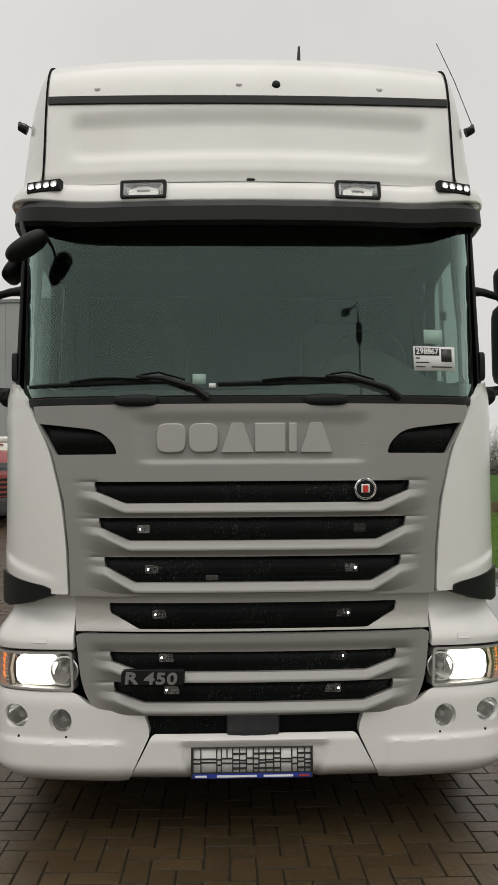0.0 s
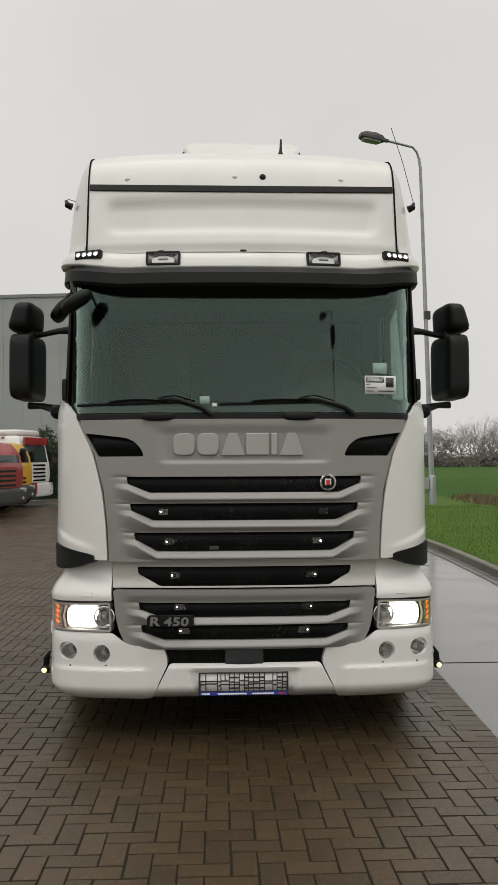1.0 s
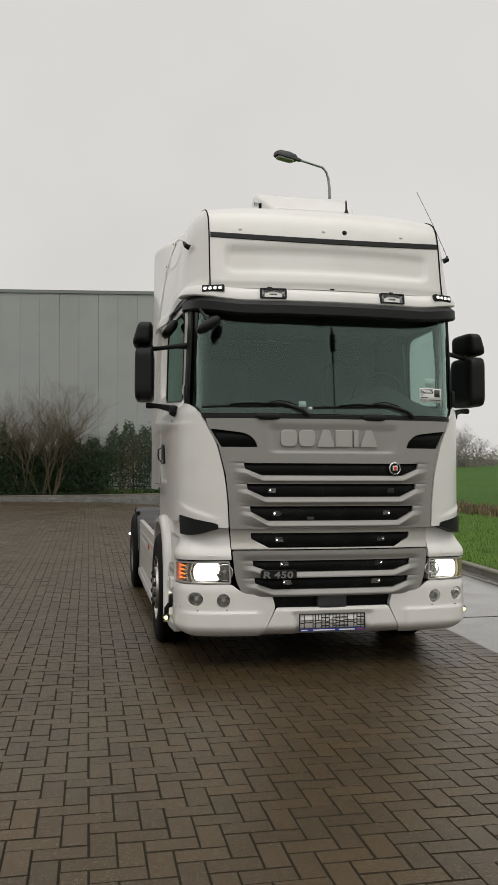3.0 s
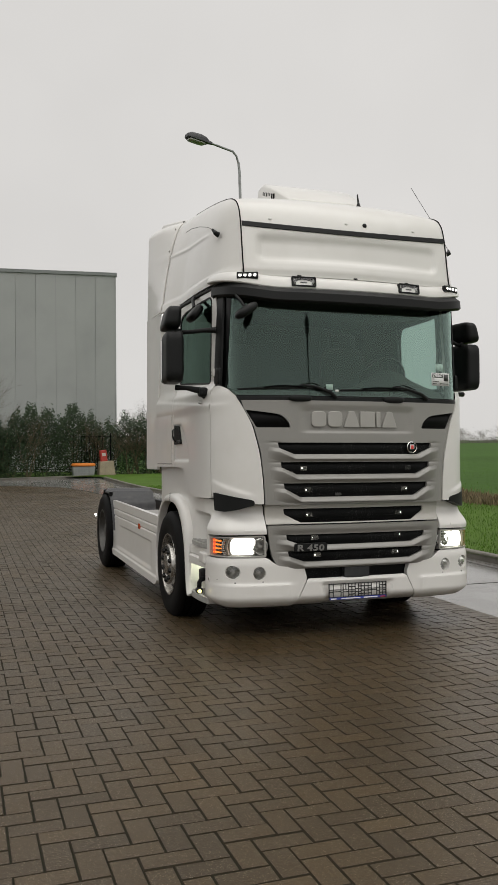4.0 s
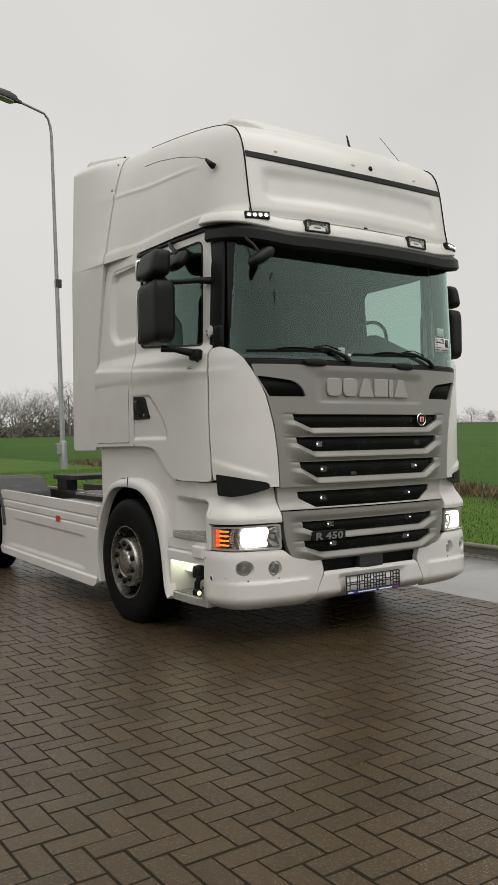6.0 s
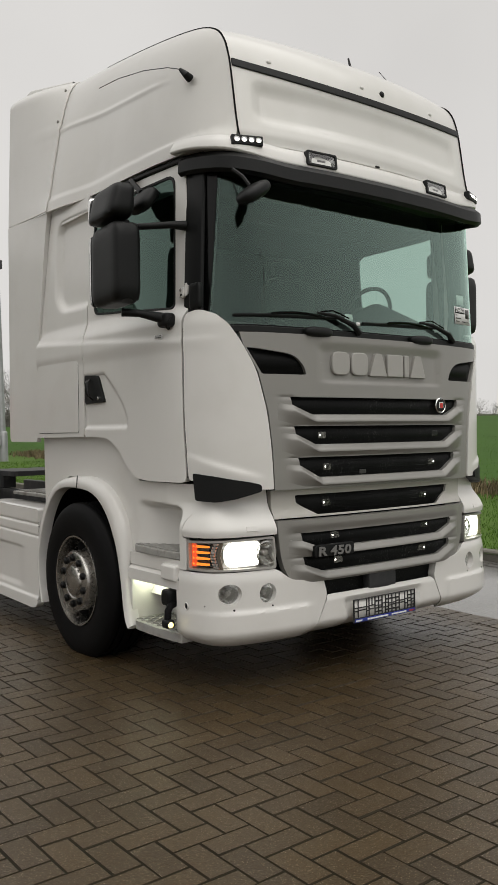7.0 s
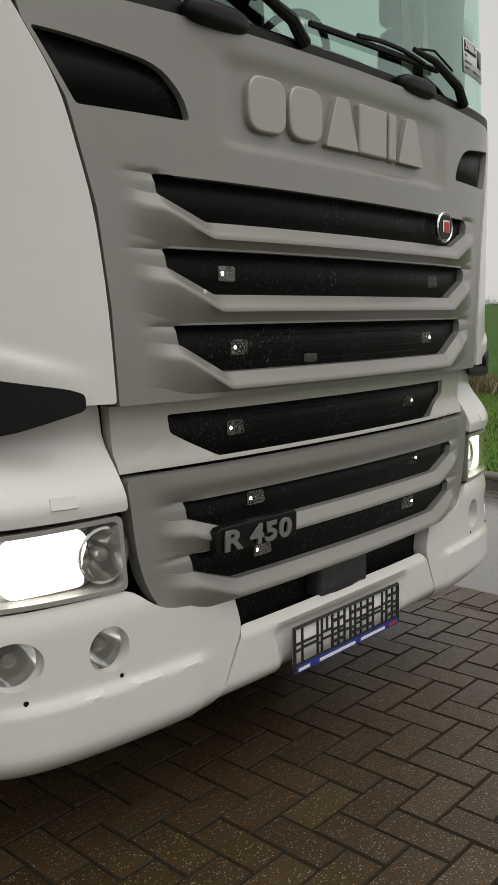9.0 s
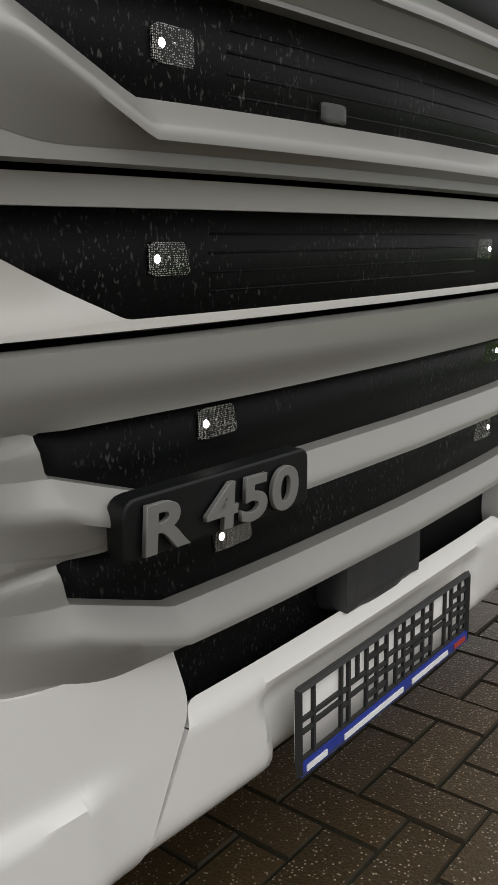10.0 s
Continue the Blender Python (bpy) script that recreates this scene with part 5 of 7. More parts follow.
def cavity(y, z):
    """The wall over the upper step: flush with the shoulder in front, scooped out over the tread."""
    front = BUM.side(y) - 0.075 * ramp(z, 0.895, 1.045) - 0.002
    k = ramp(y, 0.36, 0.56)
    skin = front * (1 - k) + 1.178 * k
    dy, dz = y - 0.378, 1.045 - 0.10 * max(0.0, 0.90 - y) * 0.5 - z
    r = 0.11
    d = r - math.hypot(r - dy, r - dz) if dy < r and dz < r else min(dy, dz)
    return (-(skin - 0.15 * ramp(d, 0.0, 0.055) * ramp(0.893 - y, 0.0, 0.30)), y, z)


for g in (1, -1):
    wy = (-g, 0, 0)
    rows = []
    for k in range(73):
        f = k / 72
        po, pi_ = ao[min(len(ao) - 1, round(f * (len(ao) - 1)))], ai[len(ai) - 1 - min(len(ai) - 1, round(f * (len(ai) - 1)))]
        rows.append([(-g * xx, po.x + (pi_.x - po.x) * w_, po.y + (pi_.y - po.y) * w_) for xx, w_ in ((1.165, 0.0), (1.205, 0.03), (1.224, 0.14), (1.238, 0.45), (1.242, 0.80), (1.238, 0.94), (1.226, 1.0), (1.165, 1.0))])
    part("wheel_arch", loft(rows), WHITE, truck)
    rows = [[(-g * 0.88, y, z), (-g * 1.16, y, z), (-g * 1.16, 1.55 + (y - 1.55) * 1.04, 0.5 + (z - 0.5) * 1.03), (-g * 0.88, 1.55 + (y - 1.55) * 1.04, 0.5 + (z - 0.5) * 1.03)] for y, z in [tuple(p) for p in ai]]
    part("arch_liner", loft(rows), RUBBER, truck)
    panel("arch_joint", [(1.545, 1.075), (1.552, 1.075), (1.538, 1.155), (1.531, 1.155)], flip(lambda y, z: (-1.2435, y, z), g), GAP, truck, wy, thick=0.004, bevel=0)
    panel("arch_upper", rounded([(0.935, 0.655), (0.875, 0.69), (0.86, 0.80), (0.86, 1.15), (1.03, 1.36), (1.18, 1.42), (2.20, 1.42), (2.19, 0.9), (2.0, 1.0), (1.8, 1.14), (1.4, 1.12), (1.1, 1.0), (0.98, 0.85)], 0.02), flip(lambda y, z: (-1.17, y, z), g), WHITE, truck, wy, thick=0.03, bevel=0.005)
    panel("step_wall", rounded([(0.318, 0.682), (0.372, 0.682), (0.372, 0.765), (0.90, 0.765), (0.90, 1.12), (0.86, 1.145), (0.262, 1.14), (0.267, 1.105), (0.307, 1.0), (0.351, 0.94), (0.351, 0.858), (0.318, 0.850)], [0.004, 0.004, 0.004, 0.01, 0.01, 0.01, 0.004, 0.004, 0.1, 0.05, 0.004, 0.004]), flip(cavity, g), WHITE, truck, wy, thick=0.03, bevel=0.004, du=0.008, dv=0.008)
    # upper step
    sp = rounded([(0.385, 0.95), (0.385, 1.205), (0.62, 1.222), (0.88, 1.205), (0.925, 1.15), (0.925, 0.95)], [0, 0.01, 0.05, 0.04, 0.04, 0])
    st = panel("upper_step", sp, lambda y, x, gg=g: (-gg * x, y, 0.768), STEELGRATE, truck, (0, 0, 1), thick=0.04, bevel=0.005)
    for k in range(11):
        part("tread", box(-g * 0.98, 0.42 + 0.042 * k, 0.768, -g * 1.20, 0.438 + 0.042 * k, 0.777), STEELGRATE, st, bevel=0.003)
    for k in range(5):
        part("tread", box(-g * (1.0 + 0.045 * k), 0.42, 0.767, -g * (1.012 + 0.045 * k), 0.88, 0.773), STEELGRATE, st)
    panel("step_riser", rounded([(0.385, 0.565), (0.935, 0.56), (0.925, 0.725), (0.385, 0.725)], 0.01), flip(lambda y, z: (-(1.203 - 0.012 * gauss(z, 0.64, 0.006) + 0.012 * ramp(0.64 - z, 0.0, 0.012)), y, z), g), WHITE, truck, wy, thick=0.22, bevel=0.008, dv=0.008)
    part("step_cap", box(-g * 1.165, 0.396, 0.606, -g * 1.236, 0.545, 0.697), WHITE, truck, bevel=0.016)
    # lower step in a lit recess
    lo = rounded([(0.385, 0.93), (0.385, 1.20), (0.62, 1.222), (0.87, 1.215), (0.93, 1.15), (0.93, 0.93)], [0, 0.01, 0.05, 0.04, 0.05, 0])
    st = panel("lower_step", lo, lambda y, x, gg=g: (-gg * x, y, 0.320), STEELGRATE, truck, (0, 0, 1), thick=0.05, bevel=0.008)
    for k in range(-3, 9):
        for turn in (1, -1):
            ends = []
            for f in (0.0, 1.0):
                ends.append((0.965 + 0.225 * f, 0.42 + 0.058 * k + (0.17 * f if turn == 1 else 0.17 * (1 - f))))
            (xa, ya), (xb, yb) = ends
            fa, fb = sorted((max(0.0, min(1.0, (yy - ya) / (yb - ya))) for yy in (0.405, 0.885)))
            if fb - fa > 0.15:
                part("tread", tube([(-g * (xa + (xb - xa) * q), ya + (yb - ya) * q, 0.322) for q in (fa, fb)], 0.006, 4), STEELGRATE, st)
    part("recess_back", box(-g * 0.90, 0.33, 0.275, -g * 0.94, 0.95, 0.78), WHITE, truck)
    part("recess_side", box(-g * 0.92, 0.915, 0.28, -g * 1.205, 0.94, 0.60), WHITE, truck, bevel=0.01)
    sl_ = new("step_lamp", bpy.data.lights.new("step_lamp", "POINT"))
    sl_.parent = truck
    sl_.location = (-g * 1.06, 0.82, 0.53)
    sl_.data.energy, sl_.data.color, sl_.data.shadow_soft_size = 0.42, (0.93, 1.0, 0.72), 0.02
    part("step_lamp_lens", super_box((-g * 1.06, 0.82, 0.556), (0.03, 0.02, 0.008), 4), LAMP_ON, truck)
    # side marker lamp on its rubber arm
    sm = new("side_marker")
    sm.parent = truck
    part("bracket", super_box((-g * 1.20, 0.49, 0.51), (0.04, 0.045, 0.045), 6), BLACK, sm)
    part("arm", tube([(-g * 1.20, 0.45, 0.48), (-g * 1.245, 0.425, 0.475), (-g * 1.262, 0.42, 0.45), (-g * 1.265, 0.42, 0.40)], 0.02, 10), RUBBER, sm)
    part("lamp_body", super_box((-g * 1.266, 0.413, 0.385), (0.028, 0.034, 0.024), 4), BLACK, sm)
    part("lit_lens", ellipsoid((-g * 1.27, 0.385, 0.383), (0.018, 0.014, 0.017), 14), YELLOW_ON, sm)

    # ---- headlamp ----
    hl = new("headlamp")
    hl.parent = truck
    bx, by = BUM.sx, BUM.sy
    s0, s1 = bx(0.803), by(0.312)
    full = rounded([(s0, 0.680), (s1, 0.684), (s1, 0.843), (s0 + 0.01, 0.858)], [0.02, 0.012, 0.012, 0.02])
    rim_in = rounded([(s0 + 0.012, 0.692), (s1 - 0.01, 0.695), (s1 - 0.01, 0.832), (s0 + 0.02, 0.846)], [0.02, 0.012, 0.012, 0.02])
    way = (-g * 0.6, -1, 0)
    panel("housing", full, flip(corner(BUM, -0.075), g), DARKCHROME, hl, way, thick=0.01, bevel=0, du=0.04)
    panel("rim", full, flip(corner(BUM, -0.006), g), LENS_RIM, hl, way, thick=0.075, bevel=0.004, holes=[rim_in], du=0.03)
    lens = panel("lens", rim_in, flip(corner(BUM, -0.008), g), CLEAR, hl, way, thick=0.0, bevel=0, du=0.03, dv=0.05)
    lens.visible_shadow = False
    # lit main reflector
    sm0, sm1 = bx(0.90), bx(1.085)
    panel("lit_reflector", rounded([(sm0, 0.705), (sm1 - 0.012, 0.700), (sm1 + 0.014, 0.73), (sm1 + 0.014, 0.80), (sm1 - 0.012, 0.832), (sm0, 0.835), (sm0 - 0.012, 0.80), (sm0 + 0.006, 0.765)], 0.02), flip(corner(BUM, -0.03), g), LAMP_ON, hl, way, thick=0.02, bevel=0.004, du=0.03)
    panel("reflector_wall", rounded([(sm0 - 0.02, 0.697), (sm1 + 0.05, 0.692), (sm1 + 0.055, 0.838), (sm0 - 0.02, 0.845)], 0.02), flip(corner(BUM, -0.05), g), CHROME, hl, way, thick=0.01, bevel=0, du=0.03)
    xb, yb = BUM.at(bx(0.853), -0.03)
    bowl = part("reflector_bowl", lathe([(0.066, -0.01), (0.066, 0.006), (0.060, 0.008), (0.054, -0.004), (0.036, -0.034), (0.015, -0.044), (0.0, -0.045)], 40), CHROME, hl)
    at_bowl = pose(-g * xb, yb, 0.768, 0, 0, -90 - g * 8)
    bowl.matrix_local = at_bowl
    part("bulb_shield", lathe([(0.012, -0.045), (0.018, -0.01), (0.014, 0.0), (0.0, 0.002)], 18), STEEL, hl).matrix_local = at_bowl
    # bezel between lamp and flasher, beads and the flasher
    sb = bx(1.118) + 0.004
    panel("bezel", rounded([(sb - 0.022, 0.694), (sb + 0.000, 0.694), (sb + 0.018, 0.765), (sb + 0.000, 0.838), (sb - 0.024, 0.838), (sb - 0.002, 0.765)], 0.006), flip(corner(BUM, -0.016), g), BRONZE, hl, way, thick=0.02, bevel=0.003)
    for k in range(9):
        arc = 0.020 * math.sin(math.pi * k / 8)
        facet = [(sb + 0.006 + arc, 0.699 + 0.0150 * k), (sb + 0.036 + arc, 0.699 + 0.0150 * k), (sb + 0.036 + arc, 0.7115 + 0.0150 * k), (sb + 0.006 + arc, 0.7115 + 0.0150 * k)]
        panel("facet", rounded(facet, 0.004), flip(corner(BUM, lambda p, q, o=sb + 0.021 + arc: -0.030 + 0.010 * abs(p - o) / 0.015), g), CHROME, hl, way, thick=0.006, bevel=0.002, du=0.005, dv=0.006)
    fa, fb = sb + 0.05, s1 - 0.010
    flasher = panel("flasher", rounded([(fa, 0.700), (fb, 0.700), (fb, 0.828), (fa + 0.004, 0.832)], 0.008), flip(corner(BUM, -0.04), g), GLOSS, hl, way, thick=0.01, bevel=0, du=0.03)
    panel("flasher_edge", rounded([(fb - 0.034, 0.702), (fb, 0.702), (fb, 0.826), (fb - 0.034, 0.826)], 0.006), flip(corner(BUM, -0.03), g), AMBER, hl, way, thick=0.01, bevel=0.002, du=0.02)
    for k in range(4):
        zc = 0.718 + 0.0315 * k
        panel("flasher_bar", rounded([(fa + 0.016, zc - 0.0055), (fb - 0.037, zc - 0.0075), (fb - 0.037, zc + 0.0075), (fa + 0.016, zc + 0.0055)], 0.005), flip(corner(BUM, -0.028), g), AMBER_LED, hl, way, thick=0.008, bevel=0.002, du=0.02)
    for k in range(4):
        x, y = BUM.at(fb - 0.017, -0.027)
        part("bright_led", ellipsoid((-g * x, y, 0.718 + 0.0315 * k), (0.005, 0.006, 0.006), 10), AMBER_LED, hl)
    # dark joint round the lamp
    panel("lamp_joint", rounded([(s0 - 0.012, 0.664), (s1 + 0.006, 0.668), (s1 + 0.006, 0.862), (s0 - 0.004, 0.872)], 0.01), flip(corner(BUM, -0.09), g), GAP, truck, way, thick=0.01, bevel=0, du=0.04)

    # ---- mirrors ----
    mr = new("mirror")
    mr.parent = truck
    tilt = Matrix.Rotation(radians(-g * 6), 3, "Z")
    part("main_housing", super_box((-g * 1.436, 0.632, 2.345), (0.077, 0.186, 0.218), 8, 48, tilt), BLACK, mr)
    uh = super_box((0, 0, 0), (0.071, 0.180, 0.098), 5.0, 40, tilt)
    for v in uh.verts:
        v.co = Vector((-g * 1.444 + v.co.x * (1.0 - 1.6 * v.co.z) + g * 0.16 * v.co.z, 0.645 + v.co.y, 2.680 + v.co.z))
    part("upper_housing", uh, BLACK, mr)
    part("main_glass", super_box((-g * 1.433, 0.816, 2.34), (0.062, 0.006, 0.200), 8, 32, tilt), CHROME, mr)
    part("upper_glass", super_box((-g * 1.441, 0.822, 2.675), (0.054, 0.006, 0.08), 6, 32, tilt), CHROME, mr)
    part("neck", tube([(-g * 1.40, 0.59, 2.52), (-g * 1.40, 0.59, 2.59)], 0.03, 12), BLACK, mr)
    part("upper_arm", tube([(-g * 1.115, 0.415, 2.568), (-g * 1.20, 0.44, 2.566), (-g * 1.32, 0.54, 2.56), (-g * 1.41, 0.60, 2.56)], 0.02, 10, taper=[0.028, 0.02, 0.018, 0.022]), BLACK, mr)
    part("lower_arm", tube([(-g * 1.20, 0.44, 2.03), (-g * 1.235, 0.49, 2.06), (-g * 1.33, 0.56, 2.085), (-g * 1.42, 0.60, 2.09)], 0.02, 10, taper=[0.045, 0.03, 0.02, 0.024]), BLACK, mr)
    part("foot", super_box((-g * 1.215, 0.47, 2.045), (0.035, 0.055, 0.04), 4), BLACK, mr)

# kerb mirror over the passenger's door and front mirror at the visor's corner
km = new("kerb_mirror")
km.parent = truck
part("shell", super_box((-1.225, 0.68, 2.745), (0.085, 0.11, 0.040), 3.0, 32, Matrix.Rotation(radians(-52), 3, "Y")), BLACK, km)
part("arm", tube([(-1.17, 0.90, 2.925), (-1.205, 0.82, 2.88), (-1.225, 0.70, 2.80)], 0.016, 10), BLACK, km)
fm = new("front_mirror")
fm.parent = truck
part("shell", super_box((-1.0, -0.05, 2.662), (0.105, 0.07, 0.040), 2.6, 32, Matrix.Rotation(radians(-34), 3, "Y")), BLACK, fm)
part("arm", tube([(-1.05, 0.06, 2.80), (-1.03, 0.0, 2.75), (-1.01, -0.03, 2.70)], 0.011, 8), BLACK, fm)

# ---- nose: raised plates, badge and plate holder ----
lx = -0.43
for wd, sh in ((0.142, 0), (0.142, 0), (0.155, 1), (0.15, 0), (0.05, 0), (0.155, 1)):
    x0, x1 = lx, lx + wd - 0.01
    o = [(x0, 1.739), (x1, 1.739), (x1, 1.872), (x0, 1.872)] if not sh else [(x0, 1.739), (x1, 1.739), (x1 - wd * 0.30, 1.872), (x0 + wd * 0.30, 1.872)]
    panel("raised_plate", rounded(o, 0.045 if wd == 0.142 else 0.008), fr(-0.006), PALE_SILVER, truck, FWD, thick=0.025, bevel=0.007)
    lx += wd - (0.004 if not sh else 0.012) + 0.006


def words(text, size, depth, spread=1.0):
    cu = bpy.data.curves.new("words", "FONT")
    cu.body, cu.size, cu.extrude, cu.align_x, cu.align_y, cu.space_character = text, size, depth, "CENTER", "CENTER", spread
    cu.offset, cu.bevel_depth = size * 0.022, depth * 0.25
    tmp = bpy.data.objects.new("words", cu)
    scene.collection.objects.link(tmp)
    bpy.context.view_layer.update()
    me = bpy.data.meshes.new_from_object(tmp.evaluated_get(bpy.context.evaluated_depsgraph_get()))
    bpy.data.objects.remove(tmp)
    bpy.data.curves.remove(cu)
    bm = bmesh.new()
    bm.from_mesh(me)
    bpy.data.meshes.remove(me)
    return bm


pb = new("power_badge")
pb.parent = truck
by_ = -0.044
pb.matrix_local = pose(-0.448, by_, 0.755, 0, 0, -5)
panel("base", rounded([(-0.138, -0.031), (0.140, -0.031), (0.142, 0.038), (-0.136, 0.034)], [0.01, 0.012, 0.015, 0.02]), lambda x, z: (x, 0, z), BLACK, pb, FWD, thick=0.03, bevel=0.004)
for text, x0, x1 in (("R", -0.116, -0.056), ("450", -0.034, 0.112)):
    wb = words(text, 0.07, 0.0028, 1.12)
    xa, xb_ = min(v.co.x for v in wb.verts), max(v.co.x for v in wb.verts)
    za, zb_ = min(v.co.y for v in wb.verts), max(v.co.y for v in wb.verts)
    for v in wb.verts:
        z = -0.026 + 0.052 * (v.co.y - za) / (zb_ - za)
        v.co = Vector((x0 + (x1 - x0) * (v.co.x - xa) / (xb_ - xa) + 0.10 * z, -0.006 - v.co.z, z))
    part("lettering", wb, BADGE_GREY, pb, "raised silver lettering " + text, smooth=False)

ph = new("plate_holder")
ph.parent = truck
ph.matrix_local = pose(-0.012, -0.012, 0.378)
tagged(ph, "black plastic number plate holder with an empty lattice")
part("outer_frame", loft([[(a, 0.0, b), (a * 0.975, -0.008, b * 0.92), (a * 0.96, 0.0, b * 0.89)] for a, b in ((-0.268, -0.068), (0.268, -0.068), (0.268, 0.068), (-0.268, 0.068), (-0.268, -0.068))], True, False), INK, ph)
rng = random.Random(5)
panel("blank_field", [(-0.263, -0.045), (0.263, -0.045), (0.263, 0.064), (-0.263, 0.064)], lambda x, z: (x, 0.0025, z), HOLDER_WHITE, ph, FWD, thick=0.003, bevel=0)
colx = [-0.262, -0.225, -0.155, -0.135, -0.085, -0.055, -0.025, 0.005, 0.03, 0.06, 0.095, 0.125, 0.175, 0.20, 0.232, 0.262]
for x in colx:
    part("lattice_bar", box(x - 0.0026, -0.003, -0.045, x + 0.0026, 0.003, 0.066), INK, ph)
for i in range(len(colx) - 1):
    a, b = colx[i], colx[i + 1]
    cuts = [-0.045, -0.005 + rng.uniform(-0.006, 0.006), 0.012 + rng.uniform(-0.004, 0.006), 0.064]
    for z in cuts:
        part("lattice_bar", box(a, -0.0025, z - 0.003, b, 0.003, z + 0.003), INK, ph)
    kind = rng.random()
    if b - a < 0.04 and kind < 0.6:
        part("lattice_bar", box(a, -0.0025, 0.033, b, 0.003, 0.041), INK, ph)
        part("lattice_bar", box(a, -0.0025, -0.030, b, 0.003, -0.022), INK, ph)
    elif kind < 0.45:
        part("lattice_bar", box((a + b) / 2 - 0.0028, -0.0025, 0.015, (a + b) / 2 + 0.0028, 0.003, 0.062), INK, ph)
part("dealer_strip", box(-0.262, -0.006, -0.067, 0.262, 0.003, -0.047), BLUE, ph, "blue dealer strip with plain white bars")
for x0, x1, m_ in ((-0.25, -0.20, PAPER), (-0.155, 0.02, PAPER), (0.05, 0.18, PAPER), (0.205, 0.25, RED_DULL)):
    part("print_bar", box(x0, -0.0075, -0.062, x1, -0.005, -0.053), m_, ph)

# ---- cabin ----
part("cabin_back_wall", box(-1.10, 2.02, 1.9, 1.10, 2.08, 2.95), INTERIOR_DARK, truck)
part("cabin_ceiling", box(-1.08, 0.35, 2.90, 1.08, 2.08, 2.93), INTERIOR, truck)
part("cabin_floor", box(-1.10, 0.3, 1.90, 1.10, 2.08, 1.93), INTERIOR_DARK, truck)
for g in (1, -1):
    part("side_lining", box(-g * 1.06, 1.45, 1.9, -g * 1.10, 2.05, 2.95), INTERIOR, truck)
    part("door_lining", box(-g * 1.06, 0.46, 1.9, -g * 1.14, 1.45, 2.10), INTERIOR, truck, bevel=0.02)
    trim_in = rounded([(0.47, 2.79), (1.24, 2.78), (1.24, 2.14), (0.44, 2.12), (0.44, 2.44), (0.45, 2.50)], 0.02)
    panel("window_trim", rounded([(0.40, 2.10), (1.46, 2.10), (1.46, 2.92), (0.40, 2.92)], 0.02), lambda y, z, gg=g: (-gg * (1.115 - 0.04 * ramp(z, 2.1, 2.9) - 0.03 * ramp(0.6 - y, 0.0, 0.2)), y, z), INTERIOR, truck, (-g, 0, 0), thick=0.02, bevel=0.004, holes=[trim_in], du=0.1, dv=0.1)
    seat = new("seat")
    seat.parent = truck
    part("cushion", super_box((-g * 0.60, 1.25, 1.98), (0.25, 0.26, 0.08), 5), INTERIOR_DARK, seat)
    part("backrest", super_box((-g * 0.60, 1.55, 2.30), (0.24, 0.08, 0.32), 5), INTERIOR_DARK, seat)
    part("headrest", super_box((-g * 0.60, 1.56, 2.68), (0.14, 0.06, 0.09), 4), INTERIOR_DARK, seat)
rows = [[(x, 0.12 + 0.20 * (abs(x) / 1.05) ** 5, 1.93), (x, 0.12 + 0.20 * (abs(x) / 1.05) ** 5, 2.0), (x, 0.40, 2.06 + 0.14 * gauss(x, 0.62, 0.32)), (x, 0.62, 2.09 + 0.22 * gauss(x, 0.62, 0.30)), (x, 0.70, 1.98), (x, 0.70, 1.93)] for x in [-1.04 + 2.08 * k / 30 for k in range(31)]]
part("dashboard", loft(rows), INTERIOR, truck, bevel=0.01)
sw = new("steering_wheel")
sw.parent = truck
sw.matrix_local = pose(0.60, 0.74, 2.19, 118, 0, 0)
part("wheel_rim", tube([(0.225 * math.cos(a), 0.225 * math.sin(a), 0) for a in [2 * math.pi * k / 40 for k in range(41)]], 0.015, 8), INTERIOR_DARK, sw)
part("wheel_hub", super_box((0, 0, -0.03), (0.09, 0.07, 0.03), 4), INTERIOR_DARK, sw)
for a in (200, 340, 270):
    part("spoke", tube([(0, 0, -0.02), (0.22 * math.cos(radians(a)), 0.22 * math.sin(radians(a)), 0)], 0.014, 6), INTERIOR_DARK, sw)
part("roof_shelf", super_box((0, 0.62, 2.84), (1.0, 0.22, 0.07), 6), INTERIOR, truck)
# sticker behind the glass, with its number, and two small cards
def on_screen(x0, z0, x1, z1, o):
    return dict(outline=[(x0, z0), (x1, z0), (x1, z1), (x0, z1)], mapping=ws(o))


st = panel("stock_sticker", material=PAPER, parent=truck, way=FWD, thick=0.001, bevel=0, label="white paper sticker with a stock number", **on_screen(0.745, 2.115, 0.945, 2.228, -0.003))
panel("number_field", material=INK, parent=st, way=FWD, thick=0.0005, bevel=0, **on_screen(0.752, 2.186, 0.868, 2.222, -0.0045))
nb = words("298867", 0.036, 0.0003)
for v in nb.verts:
    x, z = 0.810 + v.co.x, 2.204 + v.co.y
    v.co = Vector((x, ws(-0.0058)(x, z)[1] - v.co.z, z))
part("number", nb, PAPER, st, smooth=False)
panel("code_field", material=LENS_GREY, parent=st, way=FWD, thick=0.0005, bevel=0, **on_screen(0.878, 2.158, 0.930, 2.218, -0.0045))
for k, (x0, x1) in enumerate(((0.755, 0.775), (0.755, 0.82), (0.755, 0.80), (0.83, 0.93))):
    zz = (2.170, 2.150, 2.130, 2.130)[k]
    panel("print_bar", material=LENS_GREY, parent=st, way=FWD, thick=0.0005, bevel=0, **on_screen(x0, zz, x1, zz + 0.006, -0.0045))
panel("paper_card", material=PALE_CARD, parent=truck, way=FWD, thick=0.001, bevel=0, **on_screen(0.80, 2.245, 0.89, 2.31, 0.012))
